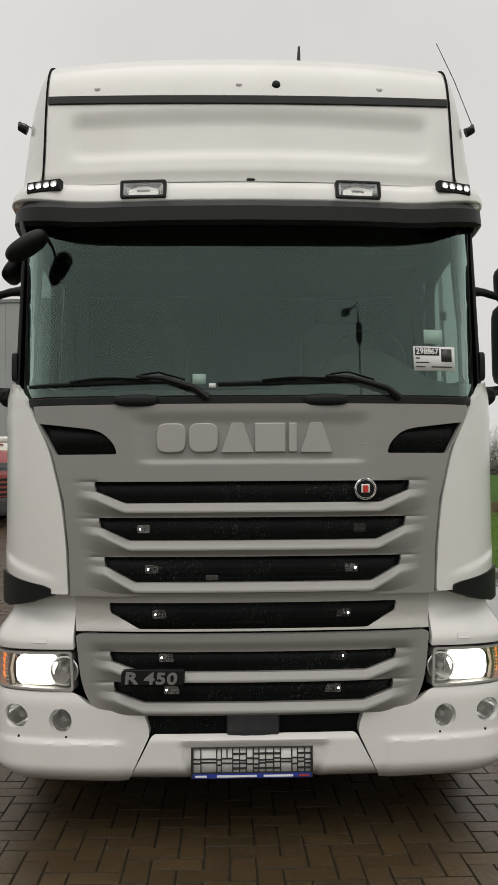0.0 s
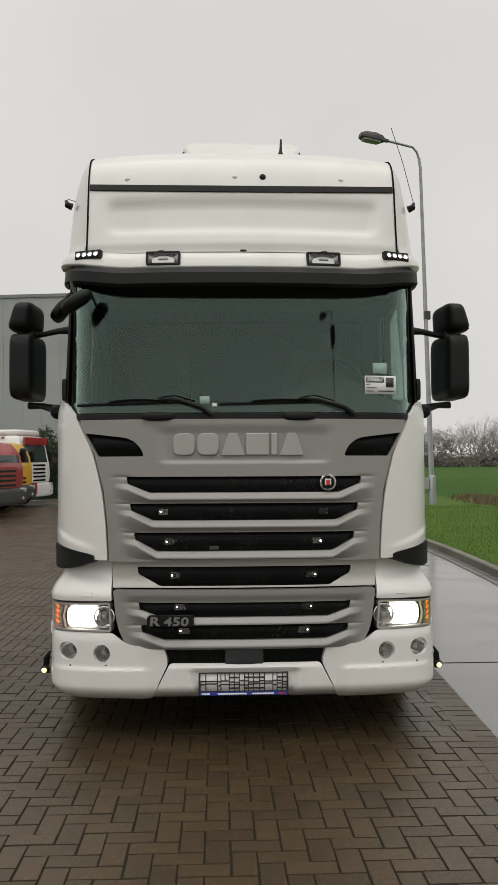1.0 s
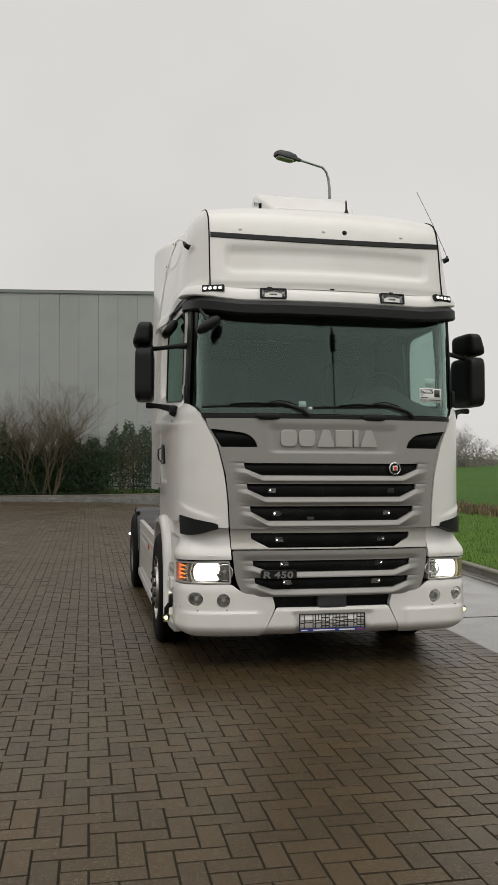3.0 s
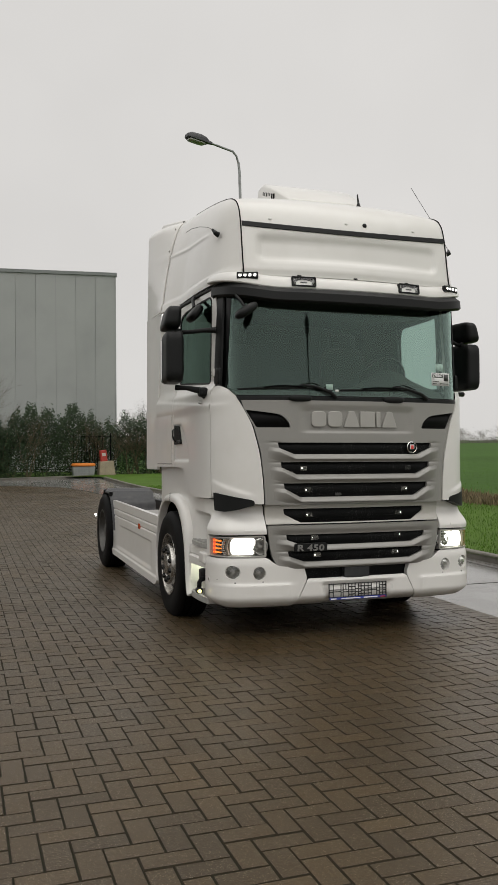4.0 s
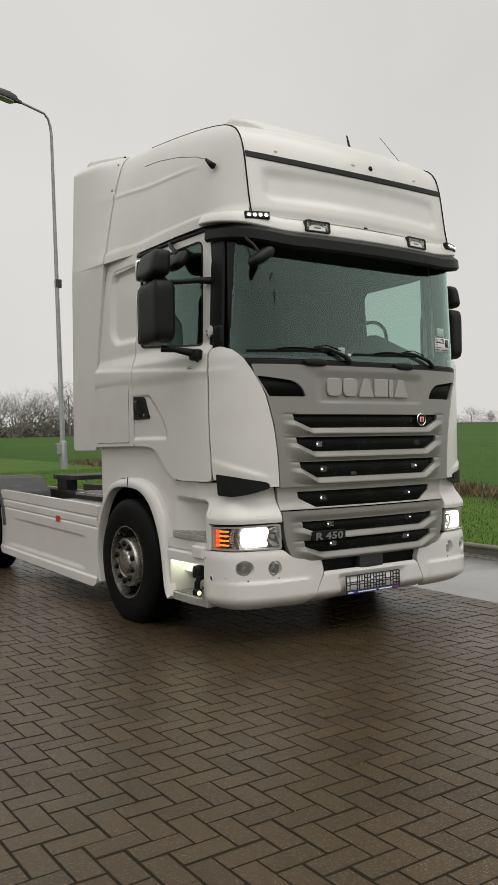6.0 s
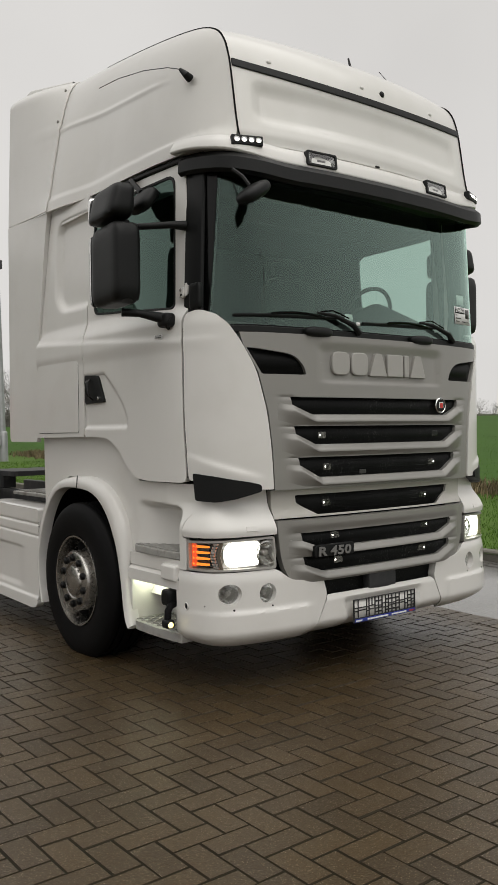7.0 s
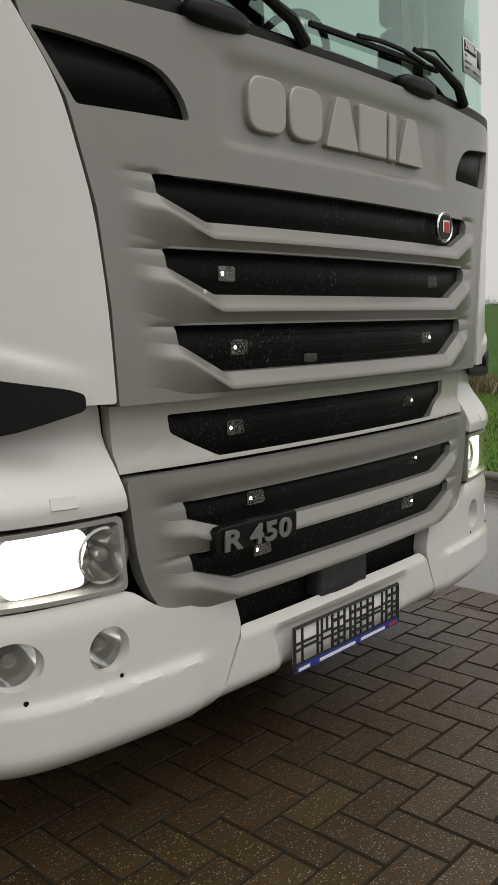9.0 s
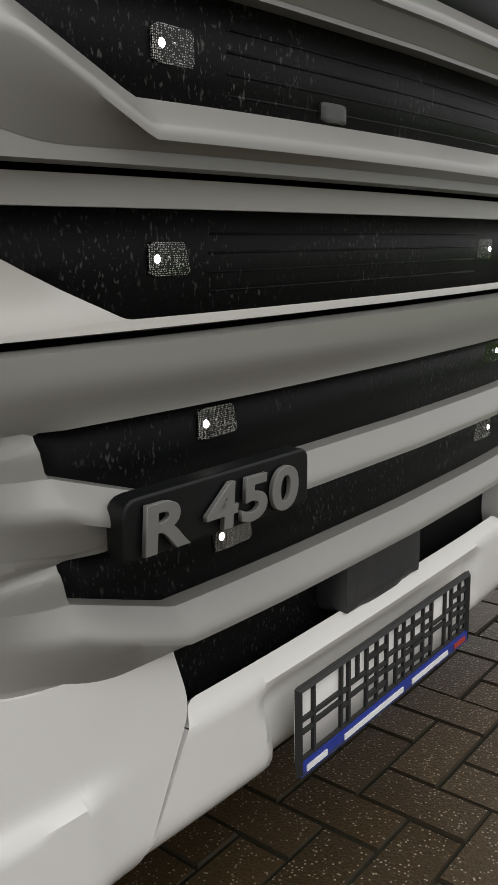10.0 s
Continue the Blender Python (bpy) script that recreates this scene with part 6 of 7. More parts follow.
panel("paper_card", material=PALE_CARD, parent=truck, way=FWD, thick=0.001, bevel=0, **on_screen(-0.27, 2.055, -0.21, 2.10, 0.012))
panel("paper_card", material=PAPER, parent=truck, way=FWD, thick=0.001, bevel=0, **on_screen(-0.195, 2.035, -0.165, 2.055, -0.003))


# the body stands a little taller towards the roof, and is broader behind the front corners
LIFT = [(0.3, 0.004), (0.75, 0.004), (1.07, 0.009), (1.28, 0.009), (1.45, 0.0125), (1.63, 0.025), (2.95, 0.034), (3.45, 0.05), (3.60, 0.11), (3.70, 0.14), (3.9, 0.135), (4.2, 0.12)]


def broaden(y, z):
    return 1 + 0.055 * ramp(y, 0.30, 0.90) * (1 - ramp(z, 3.0, 3.9) * (1 - ramp(y, 1.8, 2.3))) + 0.035 * max(ramp(y, 1.9, 2.2) * (1 - ramp(z, 0.95, 1.2)), ramp(y, 2.2, 2.6)) * (1 - ramp(y, 4.6, 5.0)) + 0.012 * ramp(y, 0.85, 1.0) * (1 - ramp(y, 1.9, 2.2)) * (1 - ramp(z, 0.95, 1.2))


def settle(ob):
    if ob.matrix_local.to_3x3() != Matrix.Identity(3) or ob.matrix_local.translation.length > 1e-6:
        p = ob.location
        if ob.name.startswith("wheel"):
            return
        ob.location = (p.x * broaden(p.y, p.z), p.y, p.z + interp(LIFT, p.z))
        return
    if ob.type == "MESH":
        for v in ob.data.vertices:
            x, y, z = v.co
            v.co = (x * broaden(y, z), y, z + interp(LIFT, z))
    for c in ob.children:
        settle(c)


bpy.context.view_layer.update()
for ob in truck.children:
    settle(ob)


# ---- hedge, shrubs and trees ----
def leaves(name, count, spot, size, material, parent, rng, stand=0.0):
    """Many small leaves as one mesh; spot() gives the place of one."""
    vs, fs = [], []
    for _ in range(count):
        p = Vector(spot())
        u = Vector((rng.gauss(0, 1), rng.gauss(0, 1), rng.gauss(0, 1))).normalized()
        w = u.orthogonal().normalized()
        if stand:
            u, w = Vector((rng.gauss(0, 0.35), rng.gauss(0, 0.35), 1)).normalized(), Vector((rng.gauss(0, 1), rng.gauss(0, 1), 0)).normalized()
        s = size * rng.uniform(0.5, 1.3)
        k = len(vs)
        vs += [p - u * s, p + w * s * (0.12 if stand else 0.45), p + u * s, p - w * s * (0.12 if stand else 0.45)]
        fs.append((k, k + 1, k + 2, k + 3))
    me = bpy.data.meshes.new(name)
    me.from_pydata([tuple(v) for v in vs], [], fs)
    me.materials.append(material)
    ob = new(name, me)
    if parent:
        ob.parent = parent
    return ob


def branches(rng, start, way, length, radius, depth, sides, bm, spread=0.55, up=0.25, kids=(3, 5), shrink=0.68):
    n = 4
    pts, rad, p, d = [Vector(start)], [radius], Vector(start), Vector(way).normalized()
    for i in range(n):
        d = (d + Vector((rng.gauss(0, 0.10), rng.gauss(0, 0.10), rng.gauss(0.03, 0.06)))).normalized()
        p = p + d * length / n
        pts.append(p)
        rad.append(radius * (1 - 0.55 * (i + 1) / n))
    tube(pts, radius, sides if depth > 1 else 3, bm, taper=rad)
    if depth <= 0:
        return
    for _ in range(rng.randint(*kids)):
        f = rng.uniform(0.35, 1.0)
        i = min(n - 1, int(f * n))
        q = pts[i].lerp(pts[i + 1], f * n - i)
        side = Vector((rng.gauss(0, 1), rng.gauss(0, 1), rng.gauss(0, 0.5)))
        side = (side - d * side.dot(d)).normalized()
        branches(rng, q, d * (1 - spread) + side * spread + Vector((0, 0, up)), length * shrink * rng.uniform(0.7, 1.1), rad[i] * 0.6, depth - 1, sides, bm, spread, up, kids, shrink)


def bare_tree(seed, height, material, label, group, depth=5):
    rng = random.Random(seed)
    e = empty("bare_tree", pose(0, 0, 0), label, "tree", group)
    bm = bmesh.new()
    tube([(0, 0, -0.3), (0.03, 0, height * 0.15), (0.06, 0.03, height * 0.34)], 0.1, 7, bm, taper=[height * 0.014, height * 0.011, height * 0.009])
    part("trunk", bm, material, e)
    bm = bmesh.new()
    for k in range(6):
        a = k * 1.05 + rng.uniform(-0.3, 0.3)
        z = height * rng.uniform(0.14, 0.34)
        branches(rng, (0.05 * z / height, 0.02, z), (0.55 * math.cos(a), 0.55 * math.sin(a), 0.9), height * rng.uniform(0.26, 0.36), height * 0.0075, depth - 1, 4, bm)
    part("crown", bm, material, e)
    return e


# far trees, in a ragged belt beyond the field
FAR = "bare far winter tree, haze put into its pale colour"
kinds = [bare_tree(11, 12.0, HAZY_TWIG, FAR, "far trees"), bare_tree(12, 13.5, HAZY_TWIG, FAR, "far trees"), bare_tree(13, 10.0, HAZY_TWIG, FAR, "far trees")]
rng = random.Random(3)
spots = []
for az, dist, hh in [(17.5, 158, 1.0), (18.6, 162, 0.9), (19.8, 156, 1.05), (21.0, 160, 0.8), (22.4, 157, 0.95), (23.2, 150, 0.7), (12.5, 165, 0.9), (14.0, 163, 0.75), (15.4, 160, 0.95), (16.4, 166, 0.8), (24.5, 175, 0.8), (26.0, 170, 1.0), (27.5, 185, 0.7), (30, 200, 0.8), (33, 210, 0.75), (36, 230, 0.8), (39, 235, 0.7), (42, 245, 0.85), (45, 260, 0.9), (47, 262, 0.8), (50, 280, 0.9), (53, 290, 0.95), (56, 300, 0.9), (59, 300, 0.9), (62, 310, 0.9), (10.5, 175, 0.8), (8.5, 172, 0.7)] + [(11.0 + 0.62 * k, 150 + 9 * math.sin(k * 2.3), 0.95 + 0.25 * math.sin(k * 1.7)) for k in range(24)] + [(28 + 1.3 * k, 215 + 3 * k, 0.7 + 0.15 * math.sin(k * 1.3)) for k in range(24)]:
    far = 1.2 + 1.2 * ramp(az, 24, 34)
    spots.append((far * dist * math.sin(radians(az)), far * dist * math.cos(radians(az)), hh * (1.15 + 0.75 * ramp(az, 24, 34))))
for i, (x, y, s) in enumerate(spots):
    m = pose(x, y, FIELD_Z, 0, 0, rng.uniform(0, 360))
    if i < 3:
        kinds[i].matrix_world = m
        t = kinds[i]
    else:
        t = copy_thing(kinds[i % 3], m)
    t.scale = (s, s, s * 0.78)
scrub = leaves("far_scrub", 55000, lambda: (lambda a, d: (d * math.sin(a) + rng.gauss(0, 1.5), d * math.cos(a) + rng.gauss(0, 1.5), FIELD_Z + abs(rng.gauss(0, 2.2)) * (0.75 + 0.25 * math.sin(a * 60)) * (1 + 0.8 * ramp(d, 200, 380))))(*(lambda f: (radians(7 + 58 * f), (142 + 190 * max(0, f - 0.2)) * (1.2 + 1.2 * ramp(7 + 58 * f, 24, 34)) + rng.uniform(-6, 6)))(rng.random())), 0.36, HAZY_SCRUB, None, rng)
tagged(scrub, "brown hedgerow and scrub beyond the field, haze put into its colour", "scrub", kind="stuff")

# hedge in front of the warehouse
hedge_rng = random.Random(8)


def hedge_top(x):
    return (2.65 + 0.30 * math.sin(x * 0.9) + 0.25 * math.sin(x * 2.3 + 1) + 0.55 * abs(math.sin(x * 3.1 + 0.7 * math.sin(x * 1.3))) ** 3 + 0.30 * abs(math.sin(x * 7.3)) ** 4 - 0.9 * gauss(x, -4.3, 1.3)) * (1 - 0.40 * ramp(x, 6.0, 8.4))


def hedge_spot():
    x = hedge_rng.uniform(-26, 8.0)
    z = hedge_top(x) * hedge_rng.random() ** 0.75 + hedge_rng.gauss(0, 0.12)
    y = max(37.6, hedge_y(x) + 0.9) + (1.2 if x > 1 else 0) * ramp(x, 1, 3) * 0.6 + hedge_rng.random() ** 1.6 * 1.6 + 0.25 * math.sin(x * 1.7) + hedge_rng.gauss(0, 0.1)
    return (x, y, max(0.05, z) - 0.13)


hedge = empty("hedge", pose(0, 0, 0), "dense dark evergreen hedge along the yard", "hedge")
ob = leaves("foliage", 110000, hedge_spot, 0.068, LEAF, hedge, hedge_rng)
ob["kind"] = "stuff"
part("inner_growth", super_box((-13.0, 41.3, 0.75), (12.5, 0.6, 0.9), 8, 48), LEAF, hedge)
for k, (x, hgt) in enumerate(((-3.7, 5.6), (-4.5, 4.8), (-3.2, 5.0), (-6.4, 4.1), (-1.2, 3.9), (-0.6, 3.7), (2.6, 3.4), (4.4, 3.3), (5.6, 3.0), (6.6, 2.7), (7.5, 2.3), (6.1, 2.5), (-7.4, 3.7), (-5.4, 3.6), (-2.4, 3.7), (0.2, 3.6), (1.2, 3.5), (3.5, 3.3), (-8.6, 3.6))):
    r = random.Random(40 + k)
    e = empty("bare_shrub", pose(x, (37.7 if k < 3 else 38.6) if x < 1 else 41.3, -0.08), "bare twiggy shrub growing out of the hedge", "shrub", "bare shrubs")
    bm = bmesh.new()
    for j in range(9 if k < 3 else 6):
        a = r.uniform(0, 6.28)
        branches(r, (0.1 * math.cos(a), 0.1 * math.sin(a), 0), (0.38 * math.cos(a), 0.38 * math.sin(a), 1), hgt * 0.55, 0.042 if k < 3 else 0.026, 4 if k < 3 else 3, 4, bm, 0.5, 0.3, (3, 6), 0.62)
    part("branchwork", bm, TWIG, e)
    lf = leaves("leaves", 160, lambda: (r.gauss(0, 0.4), r.gauss(0, 0.3), hgt * r.uniform(0.25, 0.6)), 0.05, LEAF, e, r)
# bar fence behind the hedge
fence = empty("bar_fence", pose(0, 0, -0.1), "dark metal bar fence inside the hedge", "fence")
for i in range(16):
    part("post", box(-24 + 1.9 * i, 41.0, 0, -23.94 + 1.9 * i, 41.06, 2.15), GAP, fence)
for z in (0.3, 1.95):
    part("rail", box(-24, 41.02, z, 4.6, 41.05, z + 0.04), GAP, fence)
for i in range(150):
    part("bar", box(-16 + 0.135 * i, 41.025, 0.3, -15.982 + 0.135 * i, 41.043, 2.1), GAP, fence)

# reeds along the ditch, lawn blades
reed_rng = random.Random(21)
reeds = leaves("reeds", 11000, lambda: (lambda y: (10.75 + reed_rng.gauss(0, 0.42) + 0.15 * math.sin(y), y, gz(8, y) + 0.10 + 0.1 * reed_rng.random()))(4 + 30 * reed_rng.random() ** 1.2), 0.17, DRY, None, reed_rng, 1.0)
tagged(reeds, "dry brown grass along a ditch at the field edge", "dry grass", kind="stuff")
reeds2 = leaves("reeds", 700, lambda: (7.7 + reed_rng.uniform(-0.6, 0.9), 41.2 + reed_rng.uniform(-0.3, 1.0), -0.03 + reed_rng.uniform(0, 0.45)), 0.24, DRY, None, reed_rng, 1.0)
tagged(reeds2, "dry brown reeds at the end of the hedge", "dry grass", kind="stuff")
grass_rng = random.Random(22)
gb = leaves("grass_blades", 42000, lambda: (lambda y: (interp([(p[1], p[0]) for p in KERBLINE], y) + 0.15 + 6.0 * grass_rng.random() ** 1.2, y, gz(4, y) + 0.095))(5 + 24 * grass_rng.random() ** 1.2), 0.035, BLADE, None, grass_rng, 1.0)
tagged(gb, "short green blades of the lawn", "grass", kind="stuff")
fb = leaves("field_blades", 22000, lambda: (11.4 + 45 * grass_rng.random() ** 1.8, 8 + 70 * grass_rng.random() ** 1.2, FIELD_Z + 0.03), 0.05, BLADE, None, grass_rng, 1.0)
tagged(fb, "young green crop in the field", "grass", kind="stuff")


# ---- other vehicles in the yard ----
def paint(name, c):
    return mat(name, c, 0.3, vary=0.03, scale=2, coat=0.5, dirt=((c[0] * 0.6, c[1] * 0.6, c[2] * 0.6), 0.3, 3.0))


RED_PAINT, YELLOW_PAINT = paint("red_paint", (0.30, 0.022, 0.020)), paint("yellow_paint", (0.62, 0.36, 0.03))
DARK_GLASS = mat("dark_glass", (0.03, 0.045, 0.042), 0.06, vary=0.2, scale=3)
ORANGE = mat("orange_plastic", (0.75, 0.22, 0.03), 0.45, vary=0.08, scale=6)
GREY_BIN = mat("grey_plastic_bin", (0.30, 0.31, 0.31), 0.55, vary=0.08, scale=6, dirt=((0.2, 0.2, 0.19), 0.4, 6.0))
OLD_CONC = mat("old_concrete", (0.27, 0.23, 0.16), 0.85, vary=0.2, scale=3, fine=0.2, fine_scale=50, bump=0.4)


def yard_truck(m, H, body, lower, label, beacons=False, slats=4, high=False):
    """A parked truck, its nose to -y in its own frame; the base stands between the front wheels."""
    t = empty("parked_truck", m, label, "truck", "trucks parked in the yard")
    W = 1.2
    rows = []
    for z, y0, w in ((0.95, 0.05, W), (1.25, 0.0, W), (1.65, 0.03, W), (2.0, 0.10, W * 0.985), (H - 0.25, 0.22, W * 0.95), (H - 0.06, 0.36, W * 0.90), (H, 0.6, W * 0.80)):
        rows.append([(-w, y0 + 0.22, z), (-w * 0.93, y0 + 0.06, z), (-w * 0.5, y0, z), (0, y0 - 0.01, z), (w * 0.5, y0, z), (w * 0.93, y0 + 0.06, z), (w, y0 + 0.22, z), (w, 2.1, z), (-w, 2.1, z)])
    part("cab", loft(rows), body, t, bevel=0.03)
    zt = H - 0.42
    scr = rounded([(-1.0, 1.75), (1.0, 1.75), (0.95, zt), (-0.95, zt)], 0.08)
    panel("windscreen", scr, lambda x, z: (x, interp([(1.25, 0.0), (1.65, 0.03), (2.0, 0.10), (H - 0.25, 0.22)], z) - 0.012 + 0.07 * abs(x) ** 4, z), DARK_GLASS, t, FWD, thick=0.01, bevel=0.004, du=0.1)
    panel("grille", rounded([(-0.55, 0.95), (0.55, 0.95), (0.62, 1.62), (-0.62, 1.62)], 0.05), lambda x, z: (x, -0.015 + 0.03 * x * x, z), body if slats else GLOSS, t, FWD, thick=0.03, bevel=0.01)
    for k in range(slats):
        part("grille_slot", box(-0.5, -0.035, 1.0 + 0.15 * k, 0.5, 0.02, 1.07 + 0.15 * k), GLOSS, t, bevel=0.01)
    part("bumper", super_box((0, 0.15, 0.66), (1.24, 0.24, 0.28), 7), lower, t)
    for g in (1, -1):
        part("headlamp", super_box((g * 0.88, 0.0, 0.84), (0.24, 0.08, 0.09), 5), LENS_RIM, t)
        part("fog_lamp", ellipsoid((g * 0.85, -0.08, 0.58), (0.07, 0.03, 0.07), 14), LENS_RIM, t)
        part("side_window", box(g * (W * 0.955), 0.42, 1.78, g * (W * 0.99 + 0.012), 1.35, zt), DARK_GLASS, t, bevel=0.02)
        part("mirror", super_box((g * 1.42, 0.25, 2.0), (0.09, 0.1, 0.24), 5), BLACK, t)
        part("mirror_arm", tube([(g * 1.15, 0.3, zt), (g * 1.42, 0.25, 2.2)], 0.02, 6), BLACK, t)
        wh = part("wheel", lathe([(0.29, -0.14), (0.44, -0.16), (0.5, -0.12), (0.5, 0.12), (0.44, 0.16), (0.29, 0.14), (0.26, 0.05), (0.0, 0.06)], 32), RUBBER, t)
        wh.matrix_local = pose(g * 1.02, 1.35, 0.5)
        wh = part("wheel", lathe([(0.29, -0.14), (0.44, -0.16), (0.5, -0.12), (0.5, 0.12), (0.44, 0.16), (0.29, 0.14), (0.26, 0.05), (0.0, 0.06)], 32), RUBBER, t)
        wh.matrix_local = pose(g * 1.02, 5.0, 0.5)
        part("mudguard", box(g * 0.85, 0.75, 0.95, g * 1.22, 1.98, 1.1), lower, t, bevel=0.03)
        if beacons:
            b = part("beacon", lathe([(0.0, 0.0), (0.07, 0.0), (0.07, 0.12), (0.05, 0.17), (0.0, 0.18)], 16), ORANGE, t)
            b.matrix_local = pose(g * 0.55, 0.75, H + 0.0, 0, -90, 0)
    part("wiper", tube([(-0.7, 0.0, 1.78), (0.1, -0.01, 1.84)], 0.012, 6), BLACK, t)
    part("chassis", box(-0.45, 1.8, 0.65, 0.45, 6.2, 0.95), FRAME, t)
    if high:
        part("roof_cap", super_box((0, 1.2, H + 0.08), (1.08, 0.85, 0.14), 5), body, t)
        for k in range(5):
            part("roof_stripe", box(W * 0.9, 0.9 + 0.22 * k, H - 0.14, -W * 0.965, 1.02 + 0.22 * k, H - 0.08), RED_PAINT, t)
        part("red_panel", box(-1.215, 0.35, 0.7, -1.19, 1.6, 1.35), RED_PAINT, t, bevel=0.02)
        part("red_bumper_field", box(-1.0, -0.11, 0.5, -0.35, -0.05, 0.95), RED_PAINT, t, bevel=0.02)
        part("visor_band", box(-0.95, 0.10, zt + 0.01, 0.95, 0.20, H - 0.1), RED_PAINT, t, bevel=0.03)
    return t


yard_truck(pose(-6.53, 26.0, -0.08, 0, 0, 73), 2.42, RED_PAINT, DARKPLASTIC, "dark red truck cab with orange beacons parked in the yard", True)
yard_truck(pose(-6.93, 29.2, -0.08, 0, 0, 73), 2.48, YELLOW_PAINT, DARKPLASTIC, "yellow truck cab with a dark grey bumper parked in the yard", False, 2)
yard_truck(pose(-6.95, 32.8, -0.08, 0, 0, 75), 2.85, WHITE, WHITE, "white truck with red stripes parked before the hedge", False, 5, True)

# ---- grit bin, concrete block and red case at the lawn's corner ----
bin_ = empty("grit_bin", pose(3.02, 40.25, gz(3.02, 40.25) + 0.083, 0, 0, -4), "grey plastic grit bin with an orange lid", "grit bin")
rows = [[(-w, -0.36 * k, z), (w, -0.36 * k, z), (w, 0.36 * k, z), (-w, 0.36 * k, z)] for z, w, k in ((0.0, 0.52, 0.9), (0.45, 0.56, 1.0))]
bb = part("bin_body", loft(rows), GREY_BIN, bin_, bevel=0.02)
for k in range(7):
    part("rib", box(-0.49 + 0.155 * k, -0.385, 0.03, -0.45 + 0.155 * k, -0.33, 0.42), GREY_BIN, bb, bevel=0.008)
part("lid", super_box((0, 0, 0.53), (0.60, 0.42, 0.085), 5), ORANGE, bin_)
block = finish("concrete_block", loft([[(-0.42, -0.4, 0), (0.42, -0.4, 0), (0.42, 0.4, 0), (-0.42, 0.4, 0)], [(-0.36, -0.3, 0.68), (0.33, -0.3, 0.72), (0.33, 0.3, 0.72), (-0.36, 0.3, 0.68)]]), OLD_CONC, None, bevel=0.03)
block.matrix_world = pose(4.22, 40.5, gz(4.22, 40.5) + 0.083)
tagged(block, "weathered sandy concrete block beside a grit bin", "concrete block")
case = empty("red_case", pose(4.10, 40.5, gz(4.22, 40.5) + 0.77, 0, -6, 8), "red fire hose case standing on a concrete block", "case")
part("case_body", box(-0.17, -0.13, 0, 0.17, 0.13, 0.58), RED_DULL, case, bevel=0.03)
part("case_label", box(-0.09, -0.14, 0.28, 0.09, -0.128, 0.44), PALE, case)


# ---- herringbone pavers ----
PW, PX0, PY0 = 0.110, -0.013, 1.407
NEAR = (-1.3, 1.35, 2.0, 4.45)


def paver(cx, cy, lx, ly, rng, k, vs, fs, up):
    """One paver with a chamfered rim, slightly out of level."""
    hx, hy = lx / 2 - 0.0021, ly / 2 - 0.0021
    z = max(-0.0014, min(0.0022, rng.gauss(0, 0.001)))
    tx, ty = rng.gauss(0, 0.006), rng.gauss(0, 0.006)
    cx, cy = cx + rng.gauss(0, 0.0008), cy + rng.gauss(0, 0.0008)
    for inset, dz in ((0.0, -0.006), (0.0034, 0.0)):
        for sx_, sy_ in ((-1, -1), (1, -1), (1, 1), (-1, 1)):
            px, py = sx_ * (hx - inset), sy_ * (hy - inset)
            vs.append((cx + px, cy + py, z + dz + tx * px + ty * py + up(cx + px, cy + py)))
    for sx_, sy_ in ((-1, -1), (1, -1), (1, 1), (-1, 1)):
        vs.append((cx + sx_ * hx, cy + sy_ * hy, up(cx, cy) - 0.02))
    fs.append((k + 4, k + 5, k + 6, k + 7))
    for i in range(4):
        j = (i + 1) % 4
        fs.append((k + i, k + j, k + 4 + j, k + 4 + i))
        fs.append((k + 8 + i, k + 8 + j, k + j, k + i))


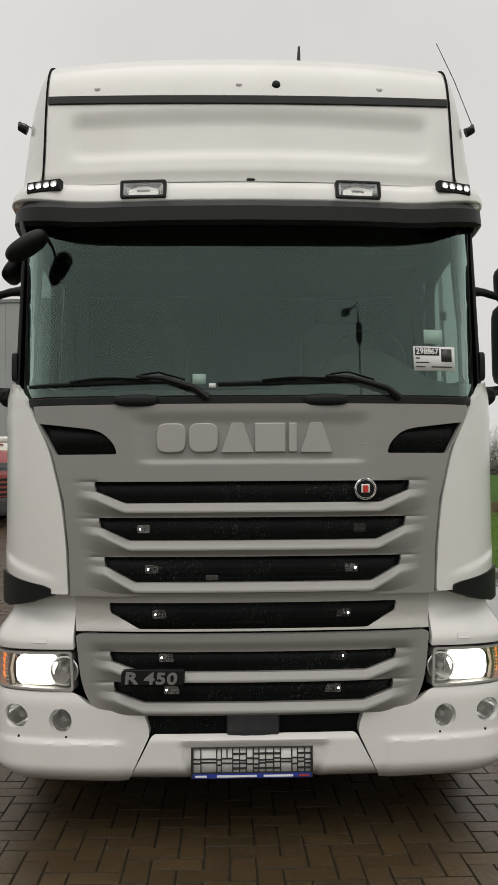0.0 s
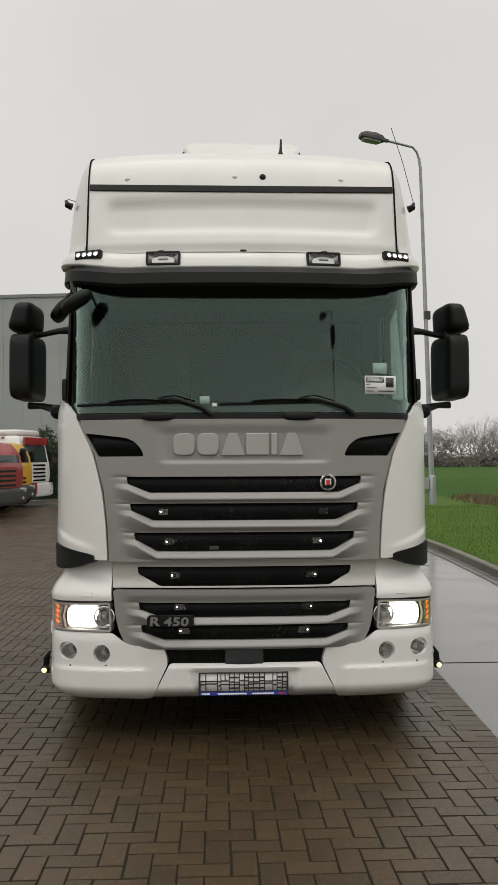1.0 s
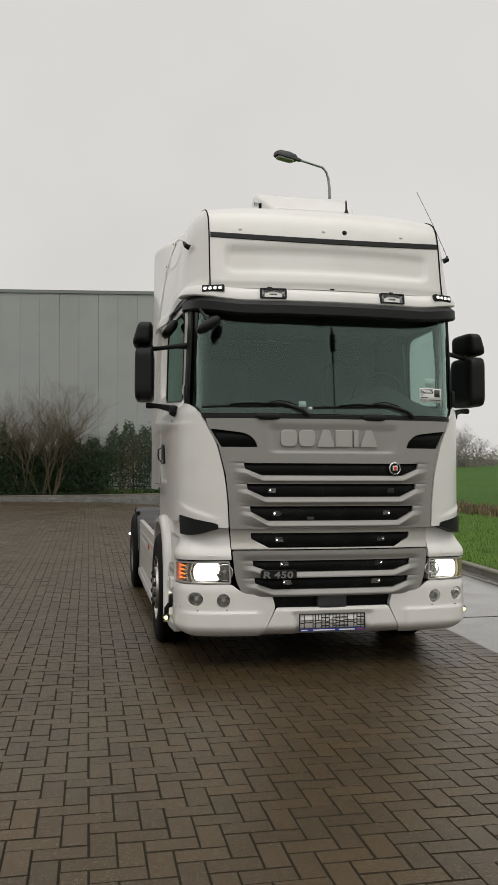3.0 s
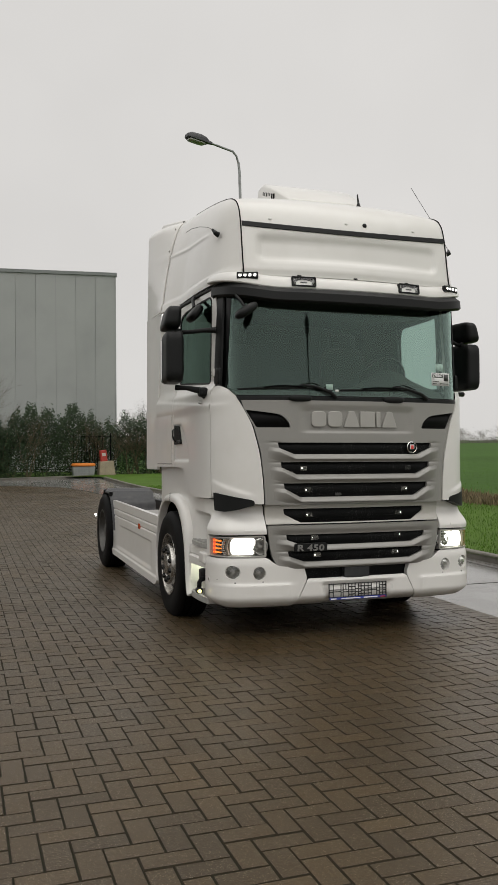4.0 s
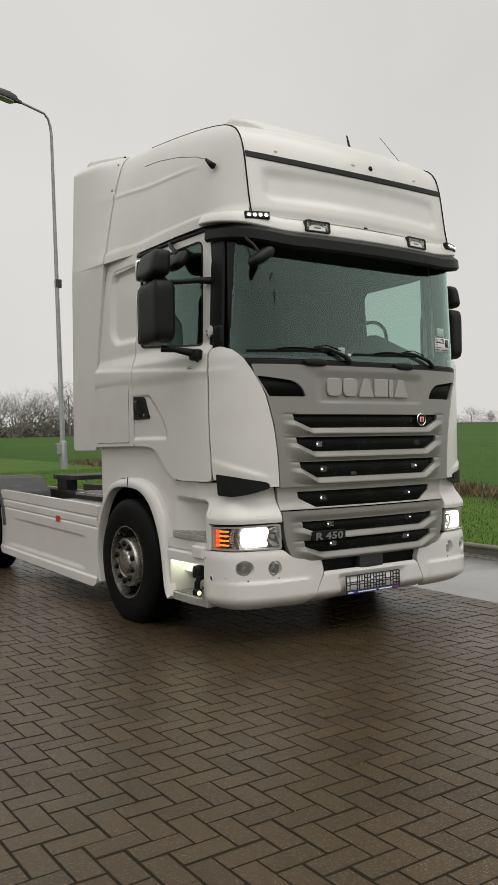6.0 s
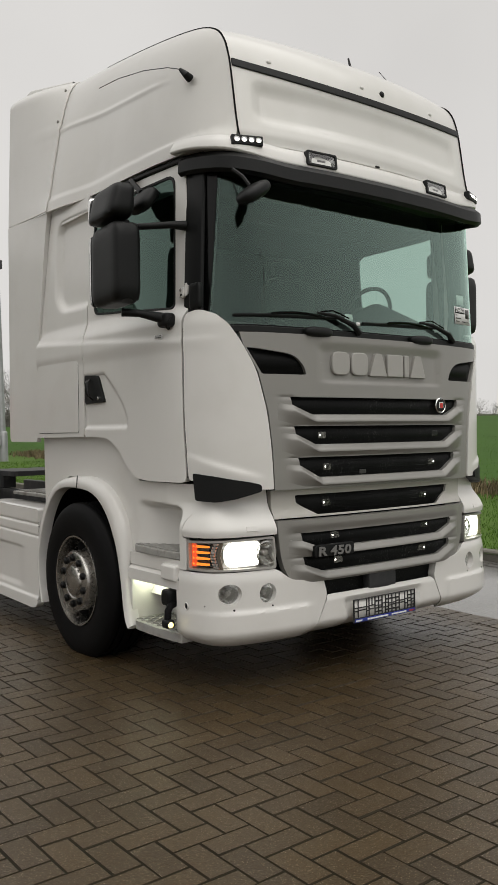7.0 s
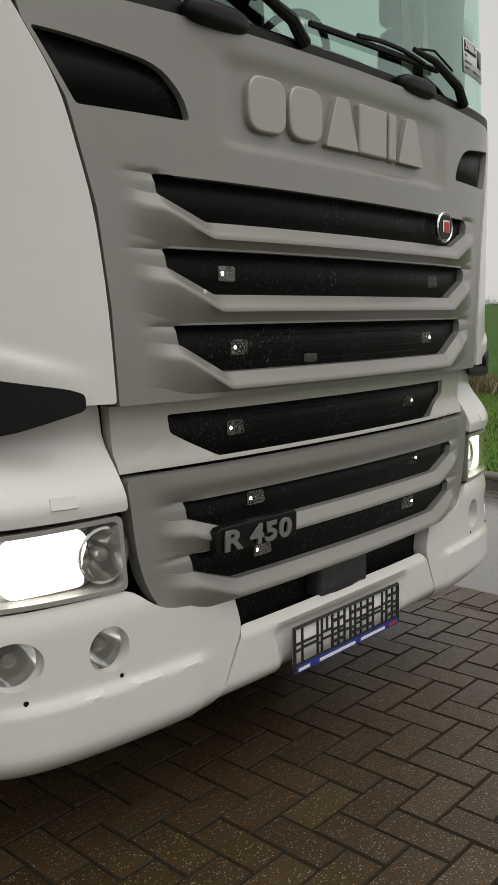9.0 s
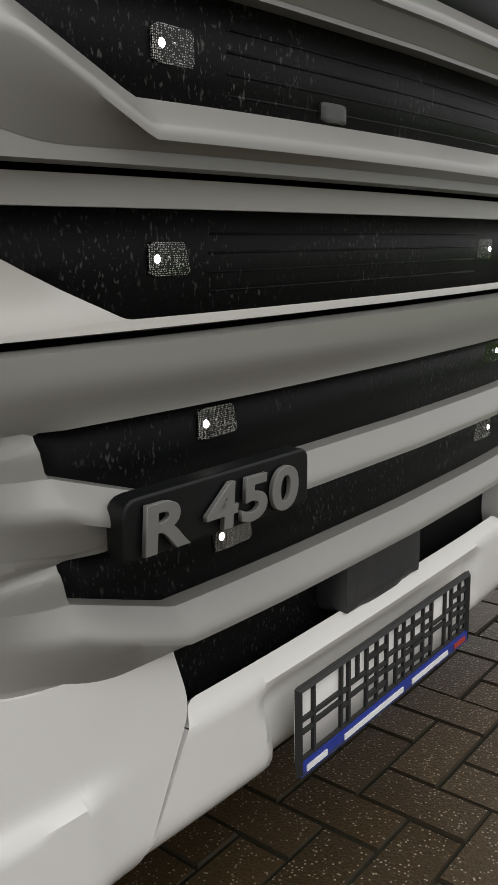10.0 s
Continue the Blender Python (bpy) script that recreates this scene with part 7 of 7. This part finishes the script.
brick_rng = random.Random(77)
verts, faces, near = [], [], []
for iy in range(int(-9.0 / PW), int(37 / PW)):
    y0 = PY0 + iy * PW
    for ix in range(int(-16.0 / PW), int(4 / PW)):
        c = (ix + iy) % 4
        if c == 0:
            x, y, lx, ly = PX0 + (ix + 1) * PW, y0 + 0.5 * PW, 2 * PW, PW
        elif c == 2:
            x, y, lx, ly = PX0 + (ix + 0.5) * PW, y0 + PW, PW, 2 * PW
        else:
            continue
        if x > edge_x(y) - 0.12 or y > 38.2 or x < -6.5 - 0.30 * (y + 5.5):
            continue
        if NEAR[0] < x < NEAR[1] and NEAR[2] < y < NEAR[3]:
            near.append((x, y, lx, ly))
        else:
            paver(x, y, lx, ly, brick_rng, len(verts), verts, faces, gz)
me = bpy.data.meshes.new("pavers")
me.from_pydata(verts, [], faces)
me.materials.append(PAVER)
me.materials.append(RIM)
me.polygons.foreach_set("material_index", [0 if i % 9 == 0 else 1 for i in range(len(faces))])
ob = new("pavers", me)
ob.parent = paving
ob["kind"] = "stuff"
shapes = {}
for way_ in (0, 1):
    for k in range(4):
        v, f = [], []
        paver(0, 0, 2 * PW if way_ == 0 else PW, PW if way_ == 0 else 2 * PW, brick_rng, 0, v, f, lambda x, y: 0.0)
        me = bpy.data.meshes.new("paver")
        me.from_pydata(v, [], f)
        me.materials.append(PAVER_NEAR)
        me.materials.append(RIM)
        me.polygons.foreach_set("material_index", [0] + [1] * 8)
        shapes[way_, k] = me
for x, y, lx, ly in near:
    ob = new("paver", shapes[0 if lx > ly else 1, brick_rng.randrange(4)])
    ob.parent = paving
    ob.location = (x, y, gz(x, y) + max(-0.0008, min(0.0015, brick_rng.gauss(0, 0.0008))))
    ob.rotation_euler = (-0.0245, 0.008, 0)
# a soldier course along the edge of the concrete
for i in range(150):
    y = -8.0 + i * 0.112
    ob = new("edge_paver", shapes[0, i % 4])
    ob.parent = paving
    ob.location = (edge_x(y) - 0.10, y, gz(edge_x(y) - 0.10, y) + 0.001)
    ob.rotation_euler = (-0.0245 if y < 7 else -0.008, 0.008, -0.055)
